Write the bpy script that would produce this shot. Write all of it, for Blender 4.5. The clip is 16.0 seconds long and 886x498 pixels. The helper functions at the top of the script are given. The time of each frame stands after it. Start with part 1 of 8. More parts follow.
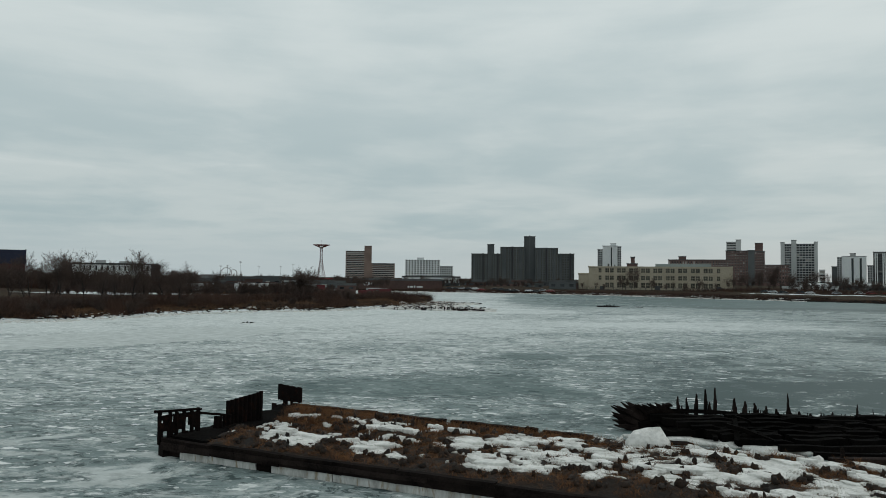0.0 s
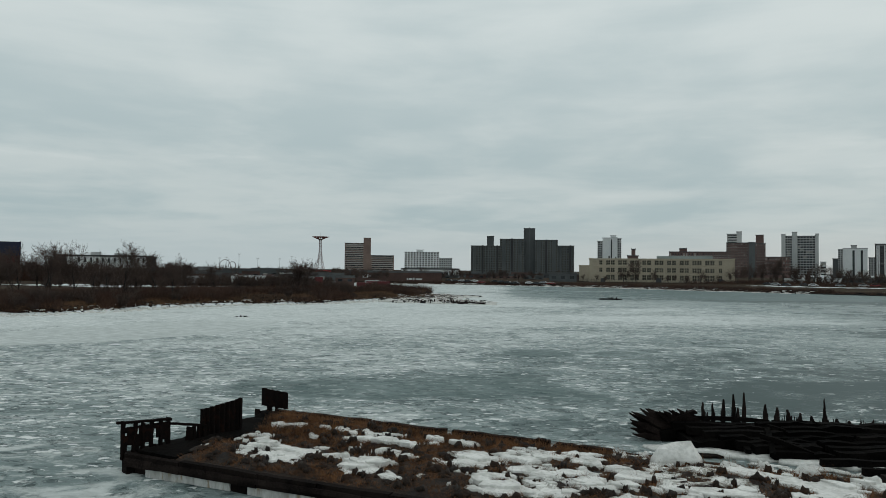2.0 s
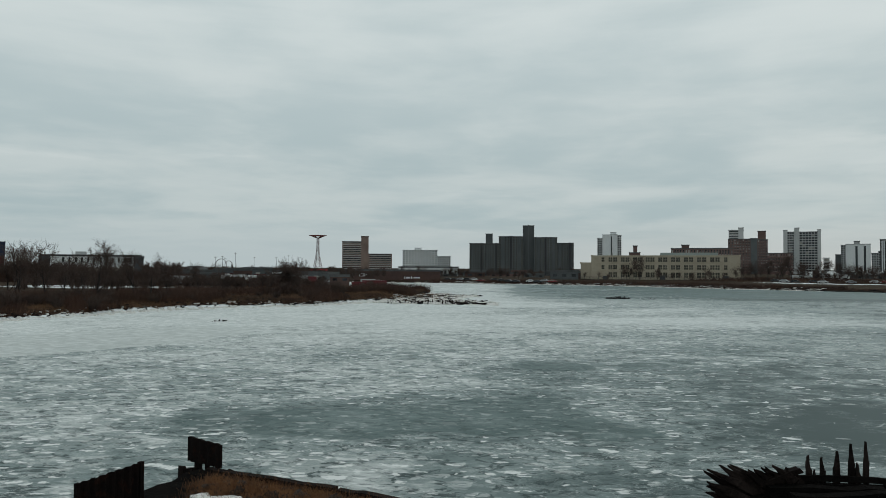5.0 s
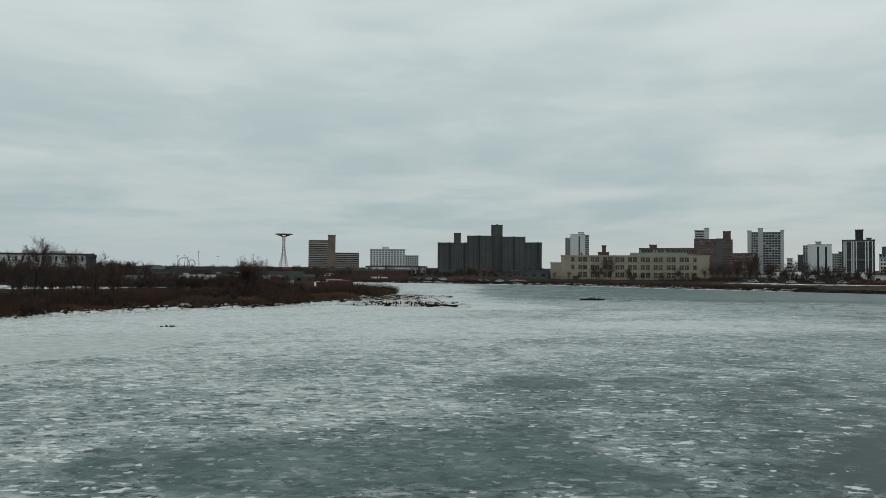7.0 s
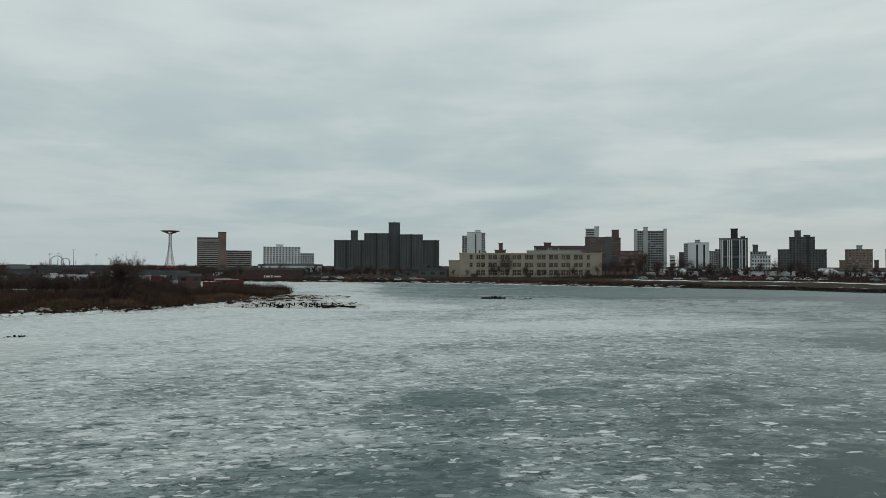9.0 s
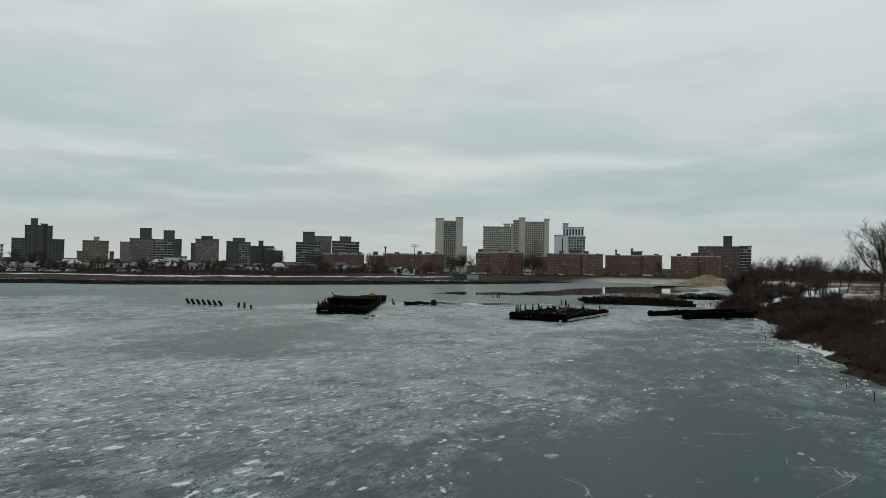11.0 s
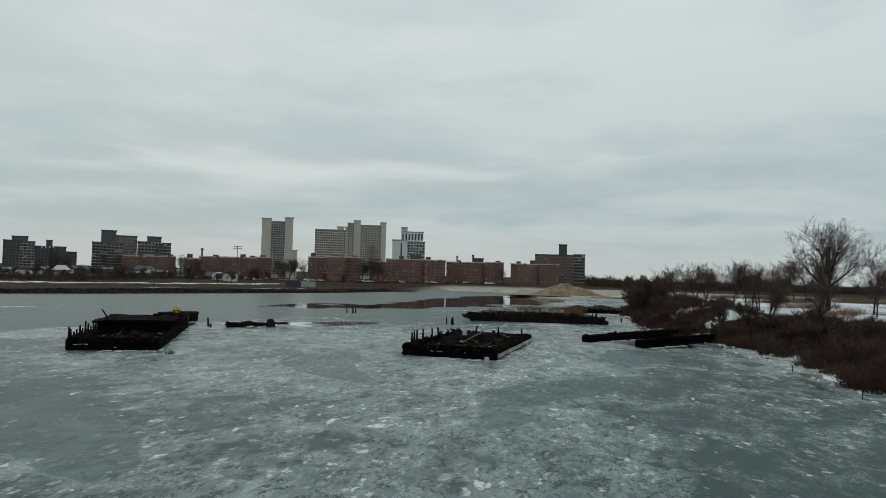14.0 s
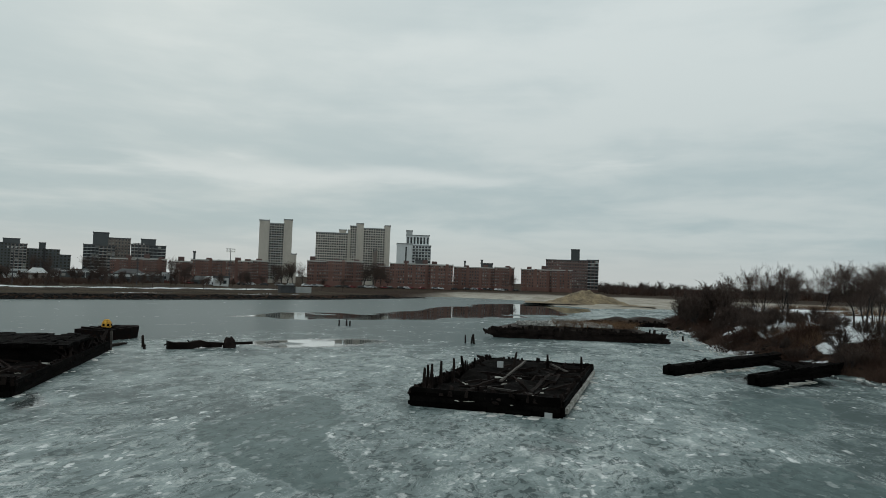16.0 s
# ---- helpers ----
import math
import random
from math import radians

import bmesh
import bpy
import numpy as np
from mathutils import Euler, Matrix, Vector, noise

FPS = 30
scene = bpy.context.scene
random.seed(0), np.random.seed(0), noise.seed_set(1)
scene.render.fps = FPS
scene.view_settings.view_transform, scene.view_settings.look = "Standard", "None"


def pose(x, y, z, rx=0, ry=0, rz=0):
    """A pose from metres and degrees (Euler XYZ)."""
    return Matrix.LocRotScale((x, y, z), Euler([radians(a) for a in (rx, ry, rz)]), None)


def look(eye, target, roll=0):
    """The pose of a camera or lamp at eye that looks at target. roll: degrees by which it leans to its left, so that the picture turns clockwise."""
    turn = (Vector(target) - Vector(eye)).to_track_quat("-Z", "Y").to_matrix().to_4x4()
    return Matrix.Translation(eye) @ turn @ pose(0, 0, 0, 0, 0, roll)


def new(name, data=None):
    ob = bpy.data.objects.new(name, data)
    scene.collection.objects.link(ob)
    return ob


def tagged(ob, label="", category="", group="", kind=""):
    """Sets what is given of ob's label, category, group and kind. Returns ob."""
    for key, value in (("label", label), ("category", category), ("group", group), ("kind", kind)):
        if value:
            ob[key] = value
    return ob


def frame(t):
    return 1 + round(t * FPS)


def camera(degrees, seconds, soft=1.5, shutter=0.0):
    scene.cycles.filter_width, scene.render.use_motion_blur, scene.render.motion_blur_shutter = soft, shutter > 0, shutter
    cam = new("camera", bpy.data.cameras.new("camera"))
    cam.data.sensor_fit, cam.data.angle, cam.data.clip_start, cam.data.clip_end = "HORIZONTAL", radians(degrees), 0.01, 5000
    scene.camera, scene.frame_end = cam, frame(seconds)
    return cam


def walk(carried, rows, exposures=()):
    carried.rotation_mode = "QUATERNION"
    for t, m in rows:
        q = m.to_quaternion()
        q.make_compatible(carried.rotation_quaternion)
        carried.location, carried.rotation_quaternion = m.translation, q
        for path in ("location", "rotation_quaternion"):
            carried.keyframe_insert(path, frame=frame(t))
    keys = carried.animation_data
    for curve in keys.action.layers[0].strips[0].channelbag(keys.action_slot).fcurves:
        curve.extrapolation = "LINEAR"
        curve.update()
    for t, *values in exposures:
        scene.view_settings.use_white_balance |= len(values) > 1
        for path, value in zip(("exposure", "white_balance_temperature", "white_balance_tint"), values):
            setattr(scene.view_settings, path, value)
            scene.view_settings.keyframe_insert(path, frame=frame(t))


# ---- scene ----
cam = camera(65.3, 16.0, soft=0.7)
PATH = [
    (0, (-2.68, -10.168, 8.275), (-2.842, -8.176, 8.356), 0.6),
    (0.5, (-2.705, -9.906, 8.256), (-2.866, -7.914, 8.327), 0.6),
    (1, (-2.775, -9.064, 8.27), (-2.935, -7.072, 8.336), 0.6),
    (1.5, (-2.898, -7.877, 8.286), (-3.058, -5.884, 8.348), 0.6),
    (2, (-3.037, -6.444, 8.337), (-3.197, -4.451, 8.395), 0.6),
    (2.5, (-3.199, -4.855, 8.342), (-3.358, -2.862, 8.398), 0.5),
    (3, (-3.35, -3.084, 8.292), (-3.51, -1.091, 8.346), 0.4),
    (3.5, (-3.482, -1.343, 8.289), (-3.641, 0.65, 8.343), 0.3),
    (6, (-4.129, 7.562, 8.499), (-4.275, 9.556, 8.55), 0.4),
    (6.5, (-4.395, 9.682, 8.504), (-4.47, 11.68, 8.556), 0.4),
    (7, (-4.686, 11.548, 8.603), (-4.748, 13.547, 8.654), 0.4),
    (7.5, (-4.888, 13.376, 8.721), (-4.947, 15.375, 8.773), 0.4),
    (8, (-4.904, 15.13, 8.718), (-4.905, 17.129, 8.77), 0.4),
    (8.5, (-5.032, 16.816, 8.657), (-4.915, 18.812, 8.707), 0.3),
    (9, (-5.073, 18.663, 8.746), (-4.838, 20.648, 8.792), 0.2),
    (9.5, (-5.095, 21.555, 8.737), (-4.479, 23.457, 8.778), 0.2),
    (10, (-5.238, 27.27, 8.765), (-3.711, 28.562, 8.79), 0.3),
    (10.2, (-4.702, 29.892, 8.773), (-3.046, 31.014, 8.795), 0.3),
    (12.5, (19.537, 51.223, 8.332), (21.403, 51.941, 8.385), 1.4),
    (13, (25.632, 54.217, 8.209), (27.513, 54.893, 8.268), 1.6),
    (13.5, (32.214, 56.973, 8.221), (34.126, 57.556, 8.288), 1.6),
    (14, (38.679, 59.573, 8.176), (40.643, 59.944, 8.249), 1.6),
    (14.5, (45.216, 61.599, 8.066), (47.184, 61.95, 8.14), 1.6),
    (15, (52.051, 63.314, 8.062), (54.016, 63.678, 8.14), 1.7),
    (15.5, (58.492, 64.863, 7.977), (60.455, 65.237, 8.061), 1.7),
    (16, (64.05, 66.076, 7.867), (66.01, 66.46, 7.957), 1.9),
]
walk(cam, [(t, look(eye, target, roll)) for t, eye, target, roll in PATH], exposures=((0.0, 0.0), (16.0, 0.0)))

# ---------------------------------------------------------------- sky and sun
SUN_AZ, SUN_EL = radians(56), radians(32)
world = bpy.data.worlds.new("overcast_sky")
scene.world = world
world.use_nodes = True


class Nodes:
    """Short hand for node trees."""

    def __init__(self, tree):
        self.tree = tree
        tree.nodes.clear()

    def add(self, kind, ins=None, **props):
        n = self.tree.nodes.new(kind)
        if "operation" in props:
            n.operation = props["operation"]
        if "data_type" in props:
            n.data_type, n.blend_type = props["data_type"], props["blend_type"]
        if "interpolation_type" in props:
            n.interpolation_type = props["interpolation_type"]
        if "attribute_name" in props:
            n.attribute_name = props["attribute_name"]
        if "sky_type" in props:
            n.sky_type, n.sun_disc, n.sun_elevation, n.sun_rotation, n.dust_density = "NISHITA", False, SUN_EL, SUN_AZ, 4.0
        for k, v in (ins or {}).items():
            s = n.inputs[k]
            if isinstance(v, bpy.types.NodeSocket):
                self.tree.links.new(v, s)
            else:
                s.default_value = v
        return n

    def math(self, op, a, b=0.0, c=0.0):
        return self.add("ShaderNodeMath", {0: a, 1: b, 2: c}, operation=op).outputs[0]

    def mix(self, f, a, b, blend="MIX"):
        n = self.add("ShaderNodeMix", {0: f, 6: a, 7: b}, data_type="RGBA", blend_type=blend)
        return n.outputs[2]

    def ramp(self, f, lo, hi, a=0.0, b=1.0):
        return self.add("ShaderNodeMapRange", {0: f, 1: lo, 2: hi, 3: a, 4: b}, interpolation_type="SMOOTHSTEP").outputs[0]

    def noise(self, vec, scale, detail=4.0, rough=0.55, dist=0.0):
        return self.add("ShaderNodeTexNoise", {"Vector": vec, "Scale": scale, "Detail": detail, "Roughness": rough, "Distortion": dist}).outputs[0]

    def attr(self, name):
        return self.add("ShaderNodeAttribute", attribute_name=name).outputs["Fac"]

    def stretch(self, vec, sx, sy, sz, rz=0.0):
        return self.add("ShaderNodeMapping", {"Vector": vec, "Scale": (sx, sy, sz), "Rotation": (0, 0, rz)}).outputs[0]


def sky():
    n = Nodes(world.node_tree)
    way = n.add("ShaderNodeTexCoord").outputs["Generated"]
    parts = n.add("ShaderNodeSeparateXYZ", {0: way})
    up = n.math("MAXIMUM", parts.outputs[2], 0.0)
    lift = n.math("ADD", up, 0.10)
    flat = n.add("ShaderNodeCombineXYZ", {0: n.math("DIVIDE", parts.outputs[0], lift), 1: n.math("DIVIDE", parts.outputs[1], lift), 2: 0.3})
    broad = n.noise(flat.outputs[0], 0.55, 5.0, 0.5, 0.3)
    fine = n.noise(flat.outputs[0], 1.45, 6.0, 0.52, 0.3)
    cover = n.math("ADD", n.math("MULTIPLY", broad, 0.58), n.math("MULTIPLY", fine, 0.42))
    streak = n.noise(n.stretch(way, 1.6, 1.6, 11.0), 1.5, 5.0, 0.55, 0.25)
    cover = n.math("ADD", n.math("MULTIPLY", cover, 0.72), n.math("MULTIPLY", streak, 0.28))
    cloud = n.ramp(cover, 0.41, 0.59)
    gleam = n.math("MULTIPLY", n.ramp(streak, 0.60, 0.74), n.math("MULTIPLY", n.ramp(up, 0.06, 0.13), n.ramp(up, 0.30, 0.16)))
    low = n.mix(cloud, (0.402, 0.500, 0.520, 1), (0.530, 0.602, 0.604, 1))
    high = n.mix(cloud, (0.540, 0.628, 0.640, 1), (0.668, 0.738, 0.736, 1))
    colour = n.mix(n.ramp(up, 0.02, 0.42), low, high)
    side = n.add("ShaderNodeVectorMath", {0: way, 1: (math.sin(SUN_AZ), math.cos(SUN_AZ), 0.0)}, operation="DOT_PRODUCT").outputs["Value"]
    rift = n.math("ABSOLUTE", n.math("SUBTRACT", n.math("ADD", up, n.math("MULTIPLY", n.math("SUBTRACT", broad, 0.5), 0.10)), 0.138))
    rift = n.math("MULTIPLY", n.ramp(rift, 0.019, 0.001), n.math("MULTIPLY", n.ramp(side, 0.76, 0.96), n.ramp(streak, 0.34, 0.50)))
    gleam = n.math("MAXIMUM", gleam, rift)
    colour = n.mix(n.math("MULTIPLY", gleam, 0.6), colour, (0.68, 0.735, 0.73, 1))
    rim = n.mix(n.ramp(side, 0.2, 0.95), (0.478, 0.552, 0.566, 1), (0.545, 0.580, 0.568, 1))
    haze = n.mix(n.ramp(up, 0.0, 0.08), rim, colour)
    nishita = n.add("ShaderNodeTexSky", sky_type="NISHITA")
    clear = n.add("ShaderNodeBackground", {"Color": nishita.outputs[0], "Strength": 0.0025})
    grey = n.add("ShaderNodeBackground", {"Color": haze, "Strength": 0.93})
    both = n.add("ShaderNodeAddShader", {0: clear.outputs[0], 1: grey.outputs[0]})
    n.add("ShaderNodeOutputWorld", {"Surface": both.outputs[0]})


sky()
sun_data = bpy.data.lights.new("sun", "SUN")
sun_data.energy, sun_data.angle, sun_data.color = 0.35, radians(60), (1.0, 0.97, 0.93)
sun = new("sun", sun_data)
sun.matrix_world = look((math.sin(SUN_AZ) * math.cos(SUN_EL) * 100, math.cos(SUN_AZ) * math.cos(SUN_EL) * 100, math.sin(SUN_EL) * 100), (0, 0, 0))

# ---------------------------------------------------------------- materials


def surface(name, dark, light, rough=0.85, scale=1.0, fine=12.0, bump=0.2, metal=0.0, vary=0.0, streak=0.0, spec=0.3, space="world", stain=None, blind=None):
    """A weathered surface: broad stains and fine grain between two colours. stain: a third colour in patches; blind: the colour of some of the pieces."""
    m = bpy.data.materials.new(name)
    m.use_nodes = True
    n = Nodes(m.node_tree)
    if space == "world":
        pos = n.add("ShaderNodeNewGeometry").outputs["Position"]
    else:
        pos = n.add("ShaderNodeTexCoord").outputs["Object"]
    broad = n.noise(n.stretch(pos, 1, 1, 1 - streak), scale, 4.0, 0.6, 0.5)
    grain = n.noise(n.stretch(pos, 1, 1, 1 - 0.8 * streak), fine, 3.0, 0.6)
    f = n.math("ADD", n.math("MULTIPLY", broad, 0.65), n.math("MULTIPLY", grain, 0.35))
    f = n.ramp(f, 0.33, 0.67)
    col = n.mix(f, (*dark, 1), (*light, 1))
    if stain:
        col = n.mix(n.math("MULTIPLY", n.ramp(n.noise(n.stretch(pos, 1, 1, 1 - 0.9 * streak), scale * 2.3, 5.0, 0.6), 0.52, 0.66), 0.8), col, (*stain, 1))
    if vary:
        rnd = n.add("ShaderNodeObjectInfo").outputs["Random"]
        col = n.mix(1.0, col, n.add("ShaderNodeCombineColor", {i: n.ramp(rnd, 0, 1, 1 - vary, 1 + vary) for i in range(3)}).outputs[0], "MULTIPLY")
    if blind:
        col = n.mix(n.ramp(n.add("ShaderNodeObjectInfo").outputs["Random"], 0.86, 1.0), col, (*blind, 1))
    bsdf = n.add("ShaderNodeBsdfPrincipled", {"Base Color": col, "Roughness": n.ramp(broad, 0.3, 0.7, rough * 0.85, min(1, rough * 1.1)), "Metallic": metal, "Specular IOR Level": spec})
    if bump:
        b = n.add("ShaderNodeBump", {"Height": f, "Strength": bump, "Distance": 0.04})
        n.tree.links.new(b.outputs[0], bsdf.inputs["Normal"])
    n.add("ShaderNodeOutputMaterial", {0: bsdf.outputs[0]})
    return m


M = {}
M["brownbrick"] = surface("red_brown_brick", (0.160, 0.113, 0.094), (0.245, 0.176, 0.150), scale=0.05, fine=1.5)
M["tanbrick"] = surface("tan_brick", (0.155, 0.130, 0.113), (0.245, 0.207, 0.182), scale=0.05, fine=1.5, vary=0.12)
M["redbrick"] = surface("red_brick", (0.105, 0.066, 0.060), (0.175, 0.112, 0.100), scale=0.06, fine=1.5, vary=0.12)
M["gravebrick"] = surface("orange_red_brick", (0.138, 0.074, 0.061), (0.226, 0.126, 0.104), scale=0.08, fine=1.8, vary=0.1)
# Bluish distance haze is mixed into this grey brick's colour.
M["darkbrick"] = surface("hazed_grey_brick", (0.066, 0.074, 0.077), (0.11, 0.118, 0.12), scale=0.05, fine=1.5, vary=0.12)
M["blackbrick"] = surface("black_brick", (0.030, 0.030, 0.033), (0.055, 0.053, 0.054), scale=0.05, fine=1.5)
M["whiteconc"] = surface("white_concrete", (0.6, 0.625, 0.63), (0.74, 0.755, 0.75), scale=0.05, fine=0.8, streak=0.7)
M["paleconc"] = surface("pale_grey_concrete", (0.42, 0.435, 0.435), (0.54, 0.55, 0.54), scale=0.05, fine=0.8, streak=0.7)
M["greyconc"] = surface("grey_concrete", (0.27, 0.28, 0.28), (0.37, 0.375, 0.37), scale=0.05, fine=0.8, streak=0.7)
M["cream"] = surface("cream_concrete", (0.46, 0.42, 0.365), (0.58, 0.535, 0.47), scale=0.05, fine=0.8, streak=0.7)
M["school"] = surface("buff_brick", (0.315, 0.272, 0.205), (0.43, 0.375, 0.290), scale=0.12, fine=2.0, streak=0.6)
M["schoolstone"] = surface("pale_buff_stone", (0.34, 0.295, 0.215), (0.45, 0.395, 0.305), scale=0.2, fine=2.0)
M["roofing"] = surface("grey_roofing", (0.055, 0.057, 0.058), (0.11, 0.113, 0.113), scale=0.1, fine=1.0)
M["greenroof"] = surface("grey_green_metal_roof", (0.23, 0.27, 0.26), (0.32, 0.36, 0.35), scale=0.1, fine=1.0)
M["pane"] = surface("dark_window_glass", (0.018, 0.020, 0.022), (0.045, 0.05, 0.055), rough=0.12, scale=0.3, fine=1.0, bump=0.0, vary=0.4, spec=0.5, blind=(0.34, 0.33, 0.30))
M["schoolpane"] = surface("dull_school_glass", (0.030, 0.030, 0.026), (0.075, 0.070, 0.055), rough=0.25, scale=0.3, fine=1.0, bump=0.0, vary=0.4, spec=0.4)
M["paleframe"] = surface("pale_window_frame", (0.42, 0.41, 0.38), (0.52, 0.51, 0.48), scale=0.5)
M["wood"] = surface("black_wet_timber", (0.005, 0.0038, 0.0037), (0.025, 0.0185, 0.0165), rough=0.85, scale=0.8, fine=14.0, bump=0.5, vary=0.3, spec=0.03)
# Darker timber copy: shade inside the hulks and on decks is put into colour.
M["blackened"] = surface("blackened_timber", (0.0015, 0.0015, 0.0015), (0.0075, 0.0065, 0.006), rough=0.95, scale=0.9, fine=9.0, bump=0.8, vary=0.4, spec=0.02)
M["greywood"] = surface("weathered_grey_timber", (0.035, 0.030, 0.026), (0.085, 0.075, 0.066), rough=0.85, scale=0.8, fine=14.0, bump=0.5, vary=0.3)
M["rust"] = surface("dark_rusted_steel", (0.003, 0.0025, 0.0025), (0.009, 0.006, 0.0055), rough=0.9, scale=1.2, fine=10.0, bump=0.6, stain=(0.016, 0.007, 0.005), spec=0.05)
M["whiteplank"] = surface("flaking_white_paint_on_planks", (0.30, 0.29, 0.27), (0.60, 0.60, 0.58), scale=1.5, fine=8.0, bump=0.3, streak=0.85, stain=(0.24, 0.17, 0.09))
M["snow"] = surface("old_snow", (0.47, 0.462, 0.435), (0.80, 0.785, 0.755), rough=0.7, scale=0.9, fine=6.0, bump=0.5)
M["dirtysnow"] = surface("dirty_snow", (0.13, 0.12, 0.095), (0.52, 0.51, 0.475), rough=0.8, scale=0.9, fine=6.0, bump=0.5)
M["rubble"] = surface("grey_rubble", (0.06, 0.055, 0.05), (0.5, 0.49, 0.46), rough=0.8, scale=1.6, fine=6.0, bump=0.5)
M["soil"] = surface("dark_wet_soil", (0.006, 0.004, 0.003), (0.034, 0.0185, 0.011), scale=0.8, fine=9.0, bump=0.8)
M["deadgrass"] = surface("dead_brown_grass", (0.022, 0.010, 0.005), (0.25, 0.115, 0.048), scale=0.8, fine=6.0, bump=0.0)
M["straw"] = surface("rust_brown_straw", (0.060, 0.027, 0.012), (0.24, 0.112, 0.046), scale=1.2, fine=9.0, bump=0.0)
M["reed"] = surface("dry_brown_reed", (0.062, 0.034, 0.019), (0.190, 0.108, 0.058), scale=0.06, fine=0.9, bump=0.0)
M["brush"] = surface("dark_bare_brush", (0.027, 0.0142, 0.0102), (0.084, 0.044, 0.030), scale=0.08, fine=0.9, bump=0.0)
M["bark"] = surface("dark_wet_bark", (0.018, 0.015, 0.014), (0.048, 0.040, 0.036), scale=0.6, fine=8.0, bump=0.3)
M["twig"] = surface("bare_twigs", (0.044, 0.029, 0.024), (0.098, 0.066, 0.054), scale=0.3, fine=2.0, bump=0.0)
M["stone"] = surface("dark_riprap_stone", (0.005, 0.005, 0.005), (0.024, 0.022, 0.021), scale=0.5, fine=4.0, bump=0.5, spec=0.05)
M["asphalt"] = surface("asphalt", (0.04, 0.04, 0.04), (0.06, 0.06, 0.06), scale=0.1)
M["sand"] = surface("grey_beach_sand", (0.26, 0.23, 0.185), (0.40, 0.36, 0.30), scale=0.08, fine=1.5)
M["moundsand"] = surface("ochre_sand_pile", (0.085, 0.062, 0.038), (0.30, 0.23, 0.14), scale=0.28, fine=1.5, bump=0.6)
M["redsteel"] = surface("red_painted_steel", (0.135, 0.050, 0.045), (0.20, 0.075, 0.065), scale=0.2, fine=1.0)
M["whitesteel"] = surface("grey_painted_steel", (0.30, 0.27, 0.27), (0.40, 0.37, 0.37), scale=0.2, fine=1.0)
M["darksteel"] = surface("dark_steel", (0.04, 0.042, 0.045), (0.08, 0.08, 0.085), scale=0.3, fine=1.0)
M["yellow"] = surface("chipped_yellow_paint", (0.50, 0.25, 0.03), (0.72, 0.40, 0.06), scale=1.5, fine=9.0, stain=(0.16, 0.06, 0.02), space="object")
M["signred"] = surface("red_sign_board", (0.40, 0.05, 0.06), (0.50, 0.08, 0.09), scale=0.2)
M["signblue"] = surface("dark_blue_cladding", (0.018, 0.022, 0.045), (0.030, 0.036, 0.065), scale=0.1)
M["darkred"] = surface("dark_red_cladding", (0.075, 0.016, 0.018), (0.11, 0.026, 0.028), scale=0.1)
M["tanwall"] = surface("tan_stucco", (0.30, 0.275, 0.23), (0.38, 0.35, 0.30), scale=0.1)
M["warehouse"] = surface("brown_red_block_wall", (0.06, 0.036, 0.032), (0.095, 0.056, 0.048), scale=0.12, fine=1.0)
M["carwhite"] = surface("white_car_paint", (0.55, 0.56, 0.57), (0.62, 0.63, 0.64), rough=0.3, spec=0.5)
M["carsilver"] = surface("silver_car_paint", (0.26, 0.27, 0.28), (0.32, 0.33, 0.34), rough=0.3, spec=0.5)
M["cardark"] = surface("dark_car_paint", (0.02, 0.022, 0.026), (0.03, 0.032, 0.036), rough=0.3, spec=0.5)
M["carred"] = surface("dark_red_car_paint", (0.16, 0.02, 0.02), (0.2, 0.03, 0.03), rough=0.3, spec=0.5)
M["tyre"] = surface("rubber", (0.012, 0.012, 0.012), (0.02, 0.02, 0.02))


